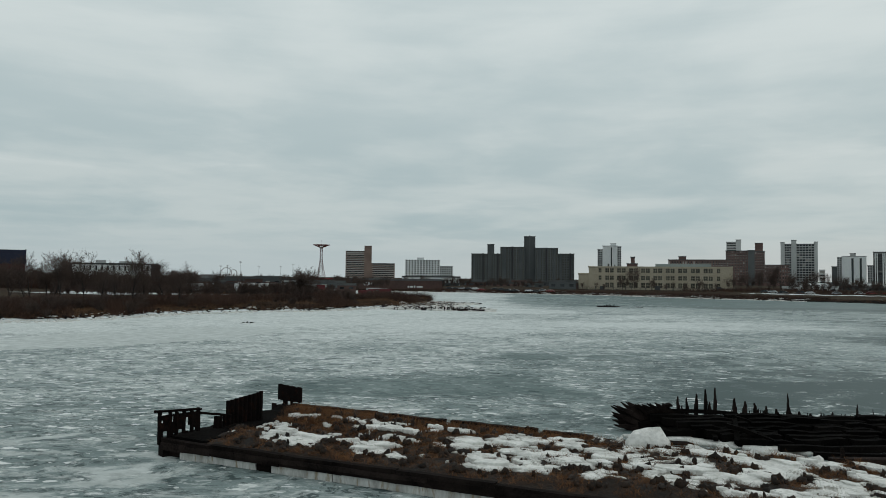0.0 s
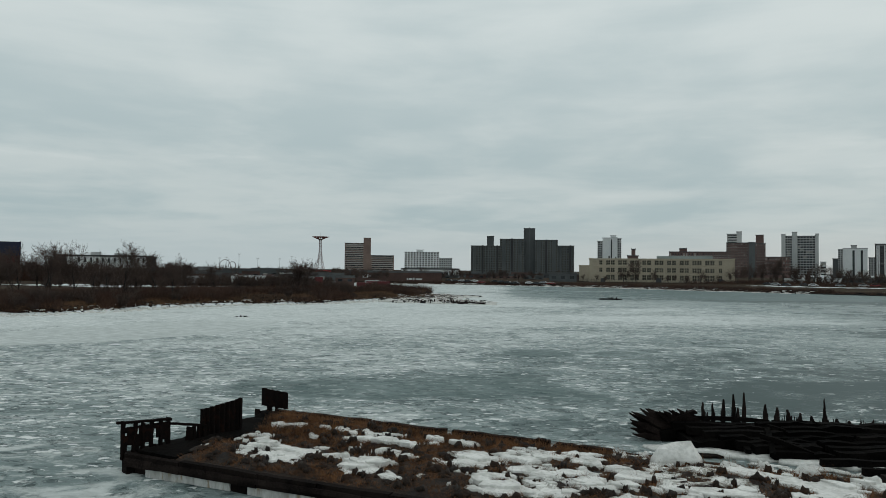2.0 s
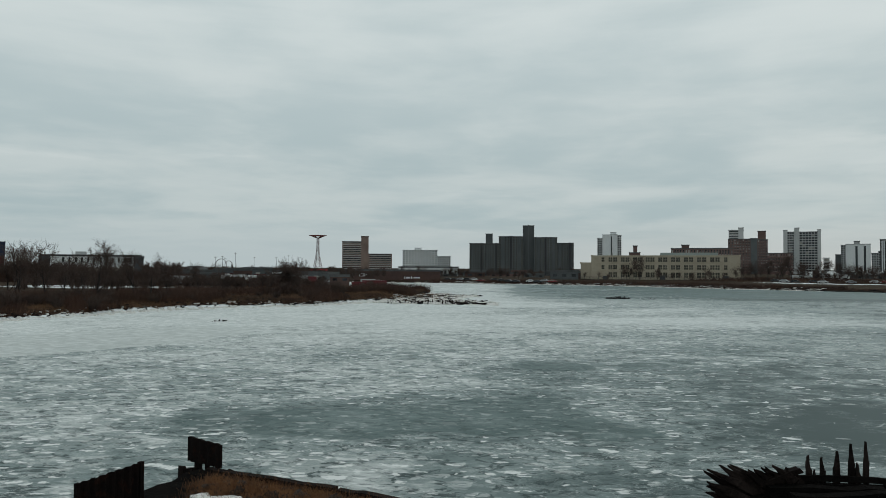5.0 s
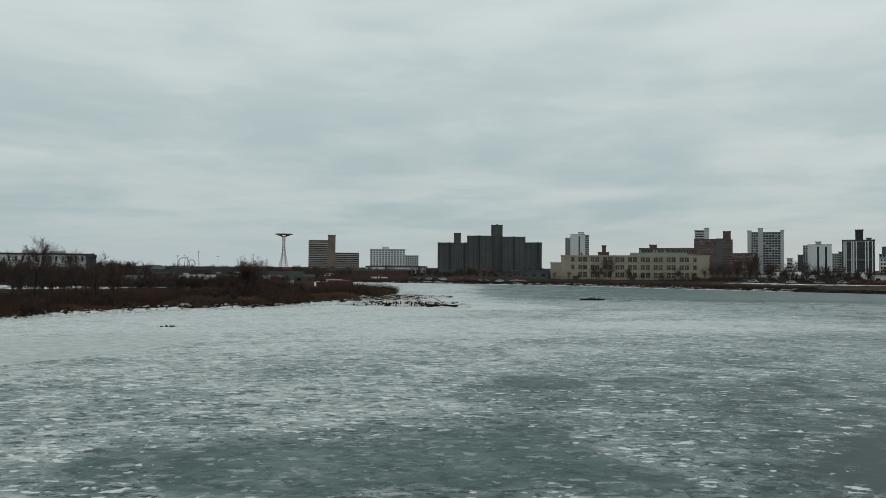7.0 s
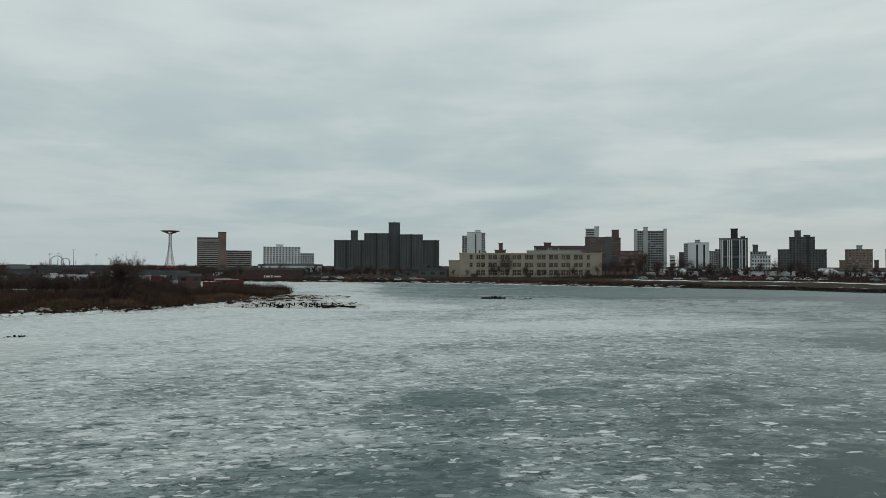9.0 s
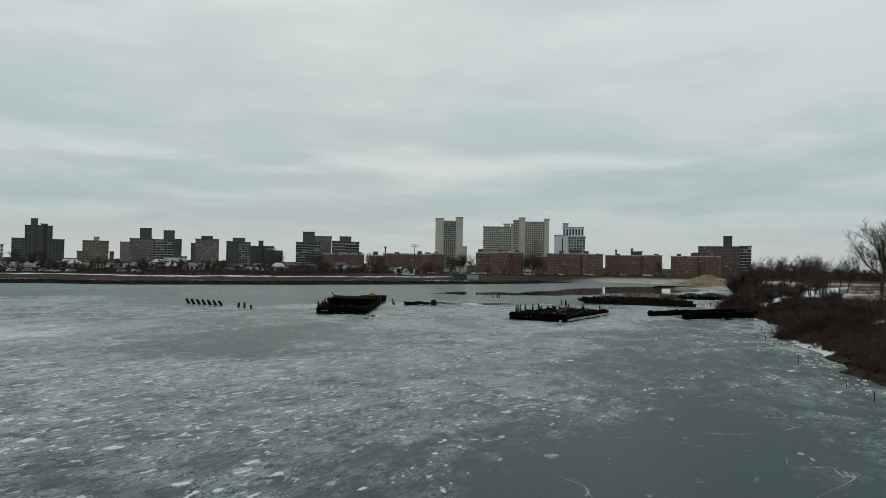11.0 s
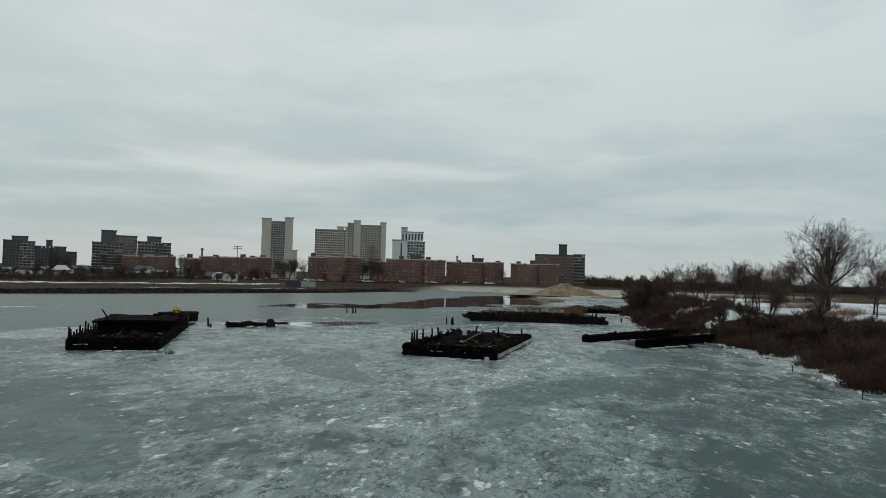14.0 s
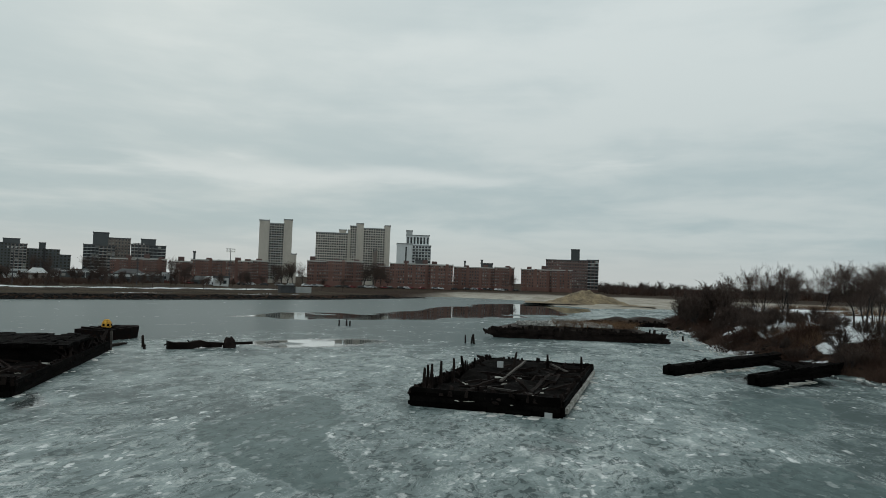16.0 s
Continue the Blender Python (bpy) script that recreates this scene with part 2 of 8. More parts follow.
def ice_material():
    m = bpy.data.materials.new("creek_ice")
    m.use_nodes = True
    n = Nodes(m.node_tree)
    pos = n.add("ShaderNodeNewGeometry").outputs["Position"]
    cover, wet, milk, still, loose = n.attr("cover"), n.attr("wet"), n.attr("milk"), n.attr("still"), n.attr("loose")
    patch = n.noise(n.stretch(pos, 1, 1.3, 1), 0.075, 5.0, 0.6, 1.0)
    blot = n.noise(n.stretch(pos, 0.85, 1.15, 1, 0.3), 0.30, 5.0, 0.62, 0.9)
    mid = n.noise(n.stretch(pos, 0.75, 1.25, 1, 0.15), 0.95, 4.0, 0.6, 0.6)
    crumb = n.noise(n.stretch(pos, 0.85, 1.2, 1, -0.2), 4.2, 3.0, 0.62, 0.3)
    local = n.math("ADD", cover, n.math("MULTIPLY", n.math("SUBTRACT", patch, 0.5), 1.5))
    local = n.math("ADD", local, n.math("MULTIPLY", n.math("SUBTRACT", blot, 0.5), 1.2))
    tone = n.math("ADD", local, n.math("MULTIPLY", n.math("SUBTRACT", mid, 0.5), 1.3))
    tone = n.math("ADD", tone, n.math("MULTIPLY", n.math("SUBTRACT", crumb, 0.5), 0.6))
    dim = n.mix(n.ramp(tone, -0.55, 0.25), (0.063, 0.089, 0.088, 1), (0.176, 0.220, 0.216, 1))
    col = n.mix(n.ramp(tone, 0.15, 1.0), dim, (0.500, 0.525, 0.512, 1))

    # dark gaps between rafted pieces, finest where the ice is neither clear nor white
    gap = n.noise(n.stretch(pos, 0.7, 1.2, 1, 0.25), 1.15, 5.0, 0.66, 1.3)
    middling = n.math("MULTIPLY", n.ramp(local, -0.75, -0.15), n.ramp(local, 1.25, 0.45))
    gaps = n.math("MULTIPLY", n.ramp(gap, 0.470, 0.418), middling)
    col = n.mix(n.math("MULTIPLY", gaps, 0.94), col, (0.045, 0.066, 0.066, 1))

    net = n.math("ABSOLUTE", n.math("SUBTRACT", n.noise(n.stretch(pos, 0.65, 1.25, 1, -0.3), 1.5, 4.0, 0.6, 1.6), 0.5))
    net = n.math("MULTIPLY", n.ramp(net, 0.035, 0.004), n.math("MULTIPLY", n.ramp(local, -0.7, 0.1), n.ramp(blot, 0.38, 0.60)))
    col = n.mix(n.math("MULTIPLY", net, 0.74), col, (0.46, 0.50, 0.49, 1))

    bent = n.add("ShaderNodeTexNoise", {"Vector": pos, "Scale": 1.1, "Detail": 3.0}).outputs["Color"]
    bent = n.add("ShaderNodeVectorMath", {0: bent, 1: (1.5, 0.9, 0.0)}, operation="MULTIPLY").outputs[0]

    def chips(scale, turn, big, keep_low, keep_high, strength):
        """Separate soft-edged white pieces, each with its own size and brightness."""
        where = n.add("ShaderNodeVectorMath", {0: n.stretch(pos, 0.72, 1.2, 1, turn), 1: bent}, operation="ADD").outputs[0]
        cells = n.add("ShaderNodeTexVoronoi", {"Vector": where, "Scale": scale, "Randomness": 1.0})
        own = n.add("ShaderNodeSeparateColor", {0: cells.outputs["Color"]})
        size = n.math("MULTIPLY", n.ramp(own.outputs[1], 0.0, 1.0, 0.30, 1.0), big)
        edge = n.math("ADD", cells.outputs["Distance"], n.math("ADD", n.math("MULTIPLY", n.math("SUBTRACT", crumb, 0.5), 0.55), n.math("MULTIPLY", n.math("SUBTRACT", mid, 0.5), 0.9)))
        inside = n.ramp(n.math("SUBTRACT", size, edge), -0.06, 0.16)
        chosen = n.ramp(n.math("SUBTRACT", n.ramp(local, keep_low, keep_high, 0.0, 0.95), own.outputs[0]), -0.04, 0.06)
        bright = n.ramp(own.outputs[2], 0.0, 0.9, 0.30, 1.0)
        return n.math("MULTIPLY", n.math("MULTIPLY", inside, chosen), n.math("MULTIPLY", bright, strength))

    white = n.math("MAXIMUM", chips(1.15, 0.2, 0.44, -0.75, 1.10, 0.96), chips(2.4, -0.15, 0.52, -0.75, 0.80, 0.88))
    white = n.math("MAXIMUM", white, chips(0.42, 0.35, 0.36, -0.1, 1.6, 0.55))
    white = n.math("MAXIMUM", white, n.math("MULTIPLY", n.ramp(n.math("ADD", mid, n.math("MULTIPLY", local, 0.10)), 0.60, 0.72), n.ramp(local, -0.1, 0.6, 0.0, 0.6)))
    swirl = n.noise(n.stretch(pos, 0.7, 1.35, 1, 0.45), 0.16, 7.0, 0.66, 2.2)
    frost = n.math("MULTIPLY", n.ramp(swirl, 0.42, 0.68), n.math("MULTIPLY", n.ramp(local, -0.5, 0.3), n.math("SUBTRACT", 1.0, n.math("MULTIPLY", loose, 0.75))))
    col = n.mix(n.math("MULTIPLY", frost, 0.48), col, (0.405, 0.468, 0.460, 1))
    veil = n.ramp(swirl, 0.46, 0.58, 0.15, 1.0)
    white = n.math("MULTIPLY", white, n.add("ShaderNodeMix", {0: loose, 2: veil, 3: 1.0}).outputs[0])
    col = n.mix(white, col, (0.760, 0.770, 0.755, 1))

    # refrozen seams: thin pale lines with a darker side
    seam = n.noise(n.stretch(pos, 0.8, 1.1, 1, 0.6), 0.055, 3.0, 0.45, 0.8)
    near = n.math("ABSOLUTE", n.math("SUBTRACT", seam, 0.515))
    col = n.mix(n.math("MULTIPLY", n.ramp(near, 0.0016, 0.0005), n.ramp(blot, 0.50, 0.62, 0.0, 0.4)), col, (0.60, 0.63, 0.62, 1))

    # still, newly frozen pools with a crisp edge
    raw = n.math("ADD", still, n.math("MULTIPLY", n.math("SUBTRACT", blot, 0.5), 0.8))
    raw = n.math("ADD", raw, n.math("MULTIPLY", n.math("SUBTRACT", mid, 0.5), 0.25))
    pool = n.ramp(raw, 0.46, 0.55)
    rim = n.math("MULTIPLY", n.ramp(raw, 0.40, 0.46), n.ramp(raw, 0.52, 0.47))
    glass = n.mix(n.ramp(n.math("ADD", n.math("MULTIPLY", patch, 0.5), n.math("MULTIPLY", mid, 0.5)), 0.40, 0.62), (0.076, 0.112, 0.109, 1), (0.124, 0.170, 0.165, 1))
    glass = n.mix(n.math("MULTIPLY", gaps, 0.55), glass, (0.05, 0.072, 0.071, 1))
    glass = n.mix(n.math("MULTIPLY", white, 0.35), glass, (0.5, 0.53, 0.52, 1))
    col = n.mix(n.math("MULTIPLY", rim, 0.14), col, (0.42, 0.45, 0.44, 1))
    col = n.mix(n.math("MULTIPLY", pool, 0.85), col, glass)

    calm = n.mix(n.ramp(mid, 0.36, 0.64), (0.42, 0.445, 0.43, 1), (0.57, 0.595, 0.58, 1))
    milk = n.ramp(n.math("ADD", milk, n.math("MULTIPLY", n.math("SUBTRACT", blot, 0.5), 0.9)), 0.44, 0.56)
    col = n.mix(n.math("MULTIPLY", milk, 0.85), col, calm)
    col = n.mix(wet, col, (0.006, 0.010, 0.010, 1))
    rough = n.math("ADD", n.math("MULTIPLY", white, 0.3), n.ramp(local, -0.3, 0.6, 0.24, 0.5))
    rough = n.add("ShaderNodeMix", {0: wet, 2: rough, 3: 0.03}).outputs[0]
    relief = n.math("ADD", n.math("SUBTRACT", white, n.math("MULTIPLY", gaps, 0.6)), n.math("MULTIPLY", mid, 0.5))
    dry = n.math("MULTIPLY", n.math("SUBTRACT", 1.0, wet), n.ramp(pool, 0.0, 1.0, 1.0, 0.1))
    bump = n.add("ShaderNodeBump", {"Height": n.math("MULTIPLY", relief, dry), "Strength": 0.45, "Distance": 0.05})
    body = n.add("ShaderNodeBsdfDiffuse", {"Color": col, "Roughness": 0.6, "Normal": bump.outputs[0]})
    sheen = n.add("ShaderNodeBsdfAnisotropic", {"Color": (0.93, 0.97, 0.97, 1), "Roughness": rough, "Normal": bump.outputs[0]})
    gloss = n.math("MULTIPLY", n.add("ShaderNodeFresnel", {"IOR": 1.31}).outputs[0], n.ramp(wet, 0.0, 1.0, 0.24, 1.0))
    both = n.add("ShaderNodeMixShader", {0: gloss, 1: body.outputs[0], 2: sheen.outputs[0]})
    n.add("ShaderNodeOutputMaterial", {0: both.outputs[0]})
    return m


def ground_material():
    m = bpy.data.materials.new("winter_ground")
    m.use_nodes = True
    n = Nodes(m.node_tree)
    pos = n.add("ShaderNodeNewGeometry").outputs["Position"]
    sand, snow, lawn = n.attr("sand"), n.attr("snow"), n.attr("lawn")
    broad, fine = n.noise(pos, 0.09, 5.0, 0.6, 0.6), n.noise(pos, 1.1, 4.0, 0.6)
    soil = n.mix(n.ramp(fine, 0.35, 0.65), (0.016, 0.010, 0.0075, 1), (0.050, 0.031, 0.022, 1))
    grass = n.mix(n.ramp(n.math("ADD", n.math("MULTIPLY", broad, 0.5), n.math("MULTIPLY", fine, 0.5)), 0.38, 0.62), (0.026, 0.021, 0.014, 1), (0.066, 0.049, 0.034, 1))
    shore = n.mix(n.ramp(n.math("ADD", n.math("MULTIPLY", broad, 0.6), n.math("MULTIPLY", fine, 0.4)), 0.35, 0.65), (0.25, 0.225, 0.185, 1), (0.46, 0.425, 0.37, 1))
    col = n.mix(lawn, soil, grass)
    col = n.mix(sand, col, shore)
    drift = n.math("ADD", n.math("MULTIPLY", n.noise(pos, 0.16, 5.0, 0.6, 0.8), 0.7), n.math("MULTIPLY", fine, 0.3))
    lying = n.add("ShaderNodeMapRange", {0: n.math("ADD", drift, n.math("MULTIPLY", n.math("SUBTRACT", snow, 0.5), 0.6)), 1: 0.48, 2: 0.56, 3: 0.0, 4: 1.0}).outputs[0]
    col = n.mix(n.math("MULTIPLY", lying, 0.95), col, (0.72, 0.75, 0.76, 1))
    bump = n.add("ShaderNodeBump", {"Height": n.math("ADD", fine, lying), "Strength": 0.6, "Distance": 0.15})
    bsdf = n.add("ShaderNodeBsdfPrincipled", {"Base Color": col, "Roughness": 0.95, "Specular IOR Level": 0.03, "Normal": bump.outputs[0]})
    n.add("ShaderNodeOutputMaterial", {0: bsdf.outputs[0]})
    return m


M["ice"], M["ground"] = ice_material(), ground_material()

# ---------------------------------------------------------------- mesh helpers


def grid_mesh(name, verts, faces, material):
    """A mesh from arrays of points and of triangles or quads."""
    me = bpy.data.meshes.new(name)
    verts, faces = np.asarray(verts, np.float32), np.asarray(faces, np.int32)
    k = faces.shape[1]
    me.vertices.add(len(verts))
    me.vertices.foreach_set("co", verts.ravel())
    me.loops.add(faces.size)
    me.loops.foreach_set("vertex_index", faces.ravel())
    me.polygons.add(len(faces))
    me.polygons.foreach_set("loop_start", np.arange(0, faces.size, k, dtype=np.int32))
    me.polygons.foreach_set("loop_total", np.full(len(faces), k, np.int32))
    me.update(calc_edges=True)
    if material:
        me.materials.append(material)
    return me


def mesh_of(name, bm, material):
    me = bpy.data.meshes.new(name)
    bm.to_mesh(me)
    bm.free()
    if material:
        me.materials.append(material)
    return me


def part(name, bm, material, parent, label="", at=None):
    """One mesh object under a thing or a part; bm may be a bmesh or a ready mesh."""
    me = bm if isinstance(bm, bpy.types.Mesh) else mesh_of(name, bm, material)
    ob = new(name, me)
    ob.parent = parent
    if at is not None:
        ob.matrix_basis = at
    if label:
        ob["label"] = label
    return ob


def empty(name, m, label, category, group="", kind=""):
    ob = new(name)
    ob.matrix_basis = m
    return tagged(ob, label, category, group, kind)


def thing(name, bm, material, label, category, group="", kind="", at=None):
    me = bm if isinstance(bm, bpy.types.Mesh) else mesh_of(name, bm, material)
    ob = new(name, me)
    if at is not None:
        ob.matrix_basis = at
    return tagged(ob, label, category, group, kind)


def box(bm, x0, x1, y0, y1, z0, z1, jit=0.0, rng=random):
    pts = [(x, y, z) for z in (z0, z1) for x, y in ((x0, y0), (x1, y0), (x1, y1), (x0, y1))]
    vs = [bm.verts.new((x + rng.uniform(-jit, jit), y + rng.uniform(-jit, jit), z + rng.uniform(-jit, jit))) for x, y, z in pts]
    for f in ((3, 2, 1, 0), (4, 5, 6, 7), (0, 1, 5, 4), (1, 2, 6, 5), (2, 3, 7, 6), (3, 0, 4, 7)):
        bm.faces.new([vs[i] for i in f])
    return vs


def boxes(*rows):
    bm = bmesh.new()
    for r in rows:
        box(bm, *r)
    return bm


def beam(bm, p0, p1, w, h=None, taper=1.0, jit=0.0, rings=1, rng=random):
    """A timber from p0 to p1, split into rings, thinner towards p1 and with a worn end."""
    p0, p1, h = Vector(p0), Vector(p1), h or w
    way = (p1 - p0).normalized()
    side = way.cross(Vector((0, 0, 1)))
    side = side.normalized() if side.length > 0.05 else Vector((1, 0, 0))
    up = side.cross(way)
    loops = []
    for i in range(rings + 1):
        f = i / rings
        k, c = 1 + (taper - 1) * f, p0.lerp(p1, f)
        if 0 < i:
            c = c + side * rng.uniform(-jit, jit) + up * rng.uniform(-jit, jit)
        loops.append([bm.verts.new(c + side * a * w * k / 2 + up * b * h * k / 2 + way * (rng.uniform(-1, 1) * jit * 2 if i == rings else 0)) for a, b in ((-1, -1), (1, -1), (1, 1), (-1, 1))])
    for a, b in zip(loops, loops[1:]):
        for i in range(4):
            bm.faces.new((a[i], a[(i + 1) % 4], b[(i + 1) % 4], b[i]))
    bm.faces.new(loops[0][::-1])
    bm.faces.new(loops[-1])


def one_beam(*args, **kw):
    bm = bmesh.new()
    beam(bm, *args, **kw)
    return bm


def lump(bm, centre, size, rng, rings=3, seg=9, flat=0.25, low=0.0):
    """A rounded, uneven lump (snow, stone, tuft base) resting at its centre's height."""
    cx, cy, cz = centre
    sx, sy, sz = size
    turn = rng.uniform(0, math.tau)
    wob = [rng.uniform(0.65, 1.25) for _ in range(seg)]
    loops = []
    for r in range(rings):
        f = r / rings
        k = math.cos(f * math.pi / 2) ** 0.6
        loop = []
        for s in range(seg):
            a = math.tau * s / seg
            x, y = math.cos(a) * sx * k * wob[s], math.sin(a) * sy * k * wob[s]
            loop.append(bm.verts.new((cx + x * math.cos(turn) - y * math.sin(turn), cy + x * math.sin(turn) + y * math.cos(turn), cz + low + sz * math.sin(f * math.pi / 2) * rng.uniform(1 - flat, 1 + flat))))
        loops.append(loop)
    top = bm.verts.new((cx, cy, cz + low + sz))
    for a, b in zip(loops, loops[1:]):
        for i in range(seg):
            bm.faces.new((a[i], a[(i + 1) % seg], b[(i + 1) % seg], b[i]))
    for i in range(seg):
        bm.faces.new((loops[-1][i], loops[-1][(i + 1) % seg], top))
    bm.faces.new(loops[0][::-1])


def slab(bm, centre, radius, thick, rng, long=1.6):
    """A flat, broken plate of ice or crusted snow, a little tilted."""
    n, turn = rng.randint(5, 8), rng.uniform(-0.5, 0.5)
    tx, ty = rng.uniform(-0.06, 0.06), rng.uniform(-0.06, 0.06)
    low, high = [], []
    for k in range(n):
        a = math.tau * (k + rng.uniform(-0.3, 0.3)) / n
        r = radius * rng.uniform(0.6, 1.15)
        u, v = math.cos(a) * r * long, math.sin(a) * r
        x, y = u * math.cos(turn) - v * math.sin(turn), u * math.sin(turn) + v * math.cos(turn)
        low.append(bm.verts.new((centre[0] + x * 1.06, centre[1] + y * 1.06, centre[2] - 0.05)))
        high.append(bm.verts.new((centre[0] + x, centre[1] + y, centre[2] + thick + x * tx + y * ty)))
    bm.faces.new(high)
    bm.faces.new(low[::-1])
    for k in range(n):
        bm.faces.new((low[k], low[(k + 1) % n], high[(k + 1) % n], high[k]))


def smooth(me):
    me.polygons.foreach_set("use_smooth", np.ones(len(me.polygons), bool))
    return me


# ---------------------------------------------------------------- land and creek
MAINLAND = np.array([(-4000, -400), (-400, 40), (-140, 84), (-88, 99), (-77, 108), (-71, 128), (-60, 143), (-47, 150), (-40, 160), (-36, 168), (-30, 182), (-26, 205), (-23, 226), (-26, 240),
    (-45, 250), (-75, 262), (-95, 300), (-100, 345), (-84, 370), (-22, 364), (43, 342), (62, 326), (84, 304), (121, 279), (152, 254), (162, 232), (205, 200), (240, 178), (290, 150), (330, 138),
    (368, 127), (362, 110), (330, 98), (305, 88), (275, 69), (284, 48), (300, 30), (330, 0), (380, -60), (420, -300), (4000, -3000), (4000, 4000), (-4000, 4000)], float)
PARK = np.array([(0, -300), (20, -20), (40, 22), (55, 31), (75, 35), (88, 37), (103, 37.5), (115, 39), (128, 40), (138, 42.5), (148, 46), (155, 49), (177, 50), (205, 50), (216, 51), (232, 48), (248, 42), (264, 30), (276, 10), (300, -40), (310, -300)], float)


def inside_by(poly, x, y):
    """Signed distance to a polygon's edge, positive inside."""
    best, odd = np.full(x.shape, 1e9), np.zeros(x.shape, bool)
    for (ax, ay), (bx, by) in zip(poly, np.roll(poly, -1, 0)):
        dx, dy = bx - ax, by - ay
        f = np.clip(((x - ax) * dx + (y - ay) * dy) / (dx * dx + dy * dy), 0, 1)
        best = np.minimum(best, np.hypot(x - ax - f * dx, y - ay - f * dy))
        if ay != by:
            odd ^= ((ay > y) != (by > y)) & (x < (bx - ax) * (y - ay) / (by - ay) + ax)
    return np.where(odd, best, -best)


def step(x, a, b):
    t = np.clip((x - a) / (b - a), 0, 1)
    return t * t * (3 - 2 * t)


def waves(x, y, s, seed):
    """Smooth uneven waves between about -1 and 1."""
    rng, out = np.random.default_rng(seed), 0
    for k in range(7):
        a, f, p = rng.uniform(0, math.tau), rng.uniform(0.5, 2.2) / s, rng.uniform(0, math.tau)
        out = out + np.sin((x * np.cos(a) + y * np.sin(a)) * f + p + 1.3 * np.sin((x * np.sin(a) - y * np.cos(a)) * f * 0.6 + p))
    return out / 4


def shore(x, y):
    wig = 1.6 * waves(x, y, 7, 3) + 0.7 * waves(x, y, 2.2, 4)
    return inside_by(MAINLAND, x, y) + wig * step(np.hypot(x - 60, y - 120), 900, 500), inside_by(PARK, x, y) + wig


def zones(x, y):
    """How far the beach and the stone bank reach, 0 to 1."""
    beach = step(x, 262, 300) * step(-y, -140, -122) * step(-x, -450, -400)
    bank = step(x, 95, 130) * step(-x, -350, -330) * step(y, 132, 142)
    return beach, bank


def park_gap(x, y):
    """Open snowy places between the brambles of the park bank."""
    inland = shore(x, y)[1]
    return waves(x, y * 1.4, 3.4, 301) + 0.45 * waves(x, y, 1.3, 302) - 0.68 + 0.5 * step(inland, 5, 12) - 0.8 * step(-x, -146, -128) + 0.55 * step(x, 138, 150) * step(inland, 4, 8)


def land_height(x, y):
    main, park = shore(x, y)
    beach, bank = zones(x, y)
    width, tall = 7 - 4 * bank + 45 * beach, 1.3 - 0.1 * bank + 0.35 * bank * step(main, 8, 40) + 0.3 * beach + 0.9 * step(main, 20, 120)
    z = -0.9 + (tall + 0.9) * step(main, -3, width)
    zp = -0.9 + (4.3 + 0.7 * step(park, 12, 40)) * step(park, -2.5, 12)
    return np.maximum(z, zp) + np.where(np.maximum(main, park) > 2, 0.12 * waves(x, y, 3, 9) + 0.2 * waves(x, y, 14, 8), 0.05 * waves(x, y, 1.5, 2))


def axis(lo, hi, stepsize, far):
    """Even steps in the middle and ever wider ones out to the horizon."""
    mid = list(np.arange(lo, hi + 0.1, stepsize))
    out, d = [], stepsize
    while sum(out) < far:
        d *= 1.35
        out.append(d)
    return np.array(list(lo - np.cumsum(out))[::-1] + mid + list(hi + np.cumsum(out)))


def sheet(name, xs, ys, height, material):
    gx, gy = np.meshgrid(xs, ys)
    v = np.stack([gx.ravel(), gy.ravel(), height(gx, gy).ravel()], -1)
    i = np.arange(len(xs) * len(ys)).reshape(len(ys), len(xs))
    f = np.stack([i[:-1, :-1], i[:-1, 1:], i[1:, 1:], i[1:, :-1]], -1).reshape(-1, 4)
    return smooth(grid_mesh(name, v, f, material)), gx.ravel(), gy.ravel()


def ring(x, y, cx, cy, rx, ry, turn=0.0):
    """1 inside an oval with soft edges, 0 outside."""
    c, s = math.cos(turn), math.sin(turn)
    u, v = ((x - cx) * c + (y - cy) * s) / rx, (-(x - cx) * s + (y - cy) * c) / ry
    return step(-np.hypot(u, v), -1.15, -0.8)


def add_field(me, name, values):
    me.attributes.new(name, "FLOAT", "POINT").data.foreach_set("value", np.asarray(values, np.float32))


me, gx, gy = sheet("ground", axis(-130, 350, 1.75, 4300), axis(-20, 380, 1.75, 4300), land_height, M["ground"])
main, park = shore(gx, gy)
beach, bank = zones(gx, gy)
add_field(me, "sand", beach)
add_field(me, "lawn", np.maximum(bank * step(main, 5, 12), 0.55 * step(main, 25, 60) * (1 - beach)))
park_snow = np.maximum(step(park, 6, 12) * 0.54, step(park, 1.5, 3.5) * step(park_gap(gx, gy), -0.15, 0.15) * 0.9)
far_snow = 0.40 * step(gy, 255, 270) * step(-gx, -130, -100) * step(gx, -40, 10) * step(-main, -25, -2)
strip = bank * (0.60 * step(main, 42, 48) * step(-main, -64, -56) + 0.52 * step(main, 9, 11) * step(-main, -17, -13) * step(waves(gx, gy, 9, 131), -0.2, 0.3))
left = 0.80 * step(-gx, 14, 22) * step(main, -1.0, 0.2) * step(-main, -3.2, -1.8) * step(-gy, -215, -190)
left = left + 0.26 * step(-gx, 20, 60) * step(main, 3, 8) * step(-main, -60, -40)
left = left + 0.62 * ring(gx, gy, -126, 212, 34, 15, 0.5) * step(-gx, 60, 90)
rim = 0.9 * step(park, -0.5, 0.6) * step(-park, -3.4, -2.2) * step(waves(gx, gy, 6, 141), -0.45, -0.1) * step(gx, 60, 80)
add_field(me, "snow", np.clip(rim + park_snow + far_snow + strip + left, 0, 1))
tagged(new("ground", me), "winter ground with brown grass, sand and patches of old snow", "ground", kind="structure")


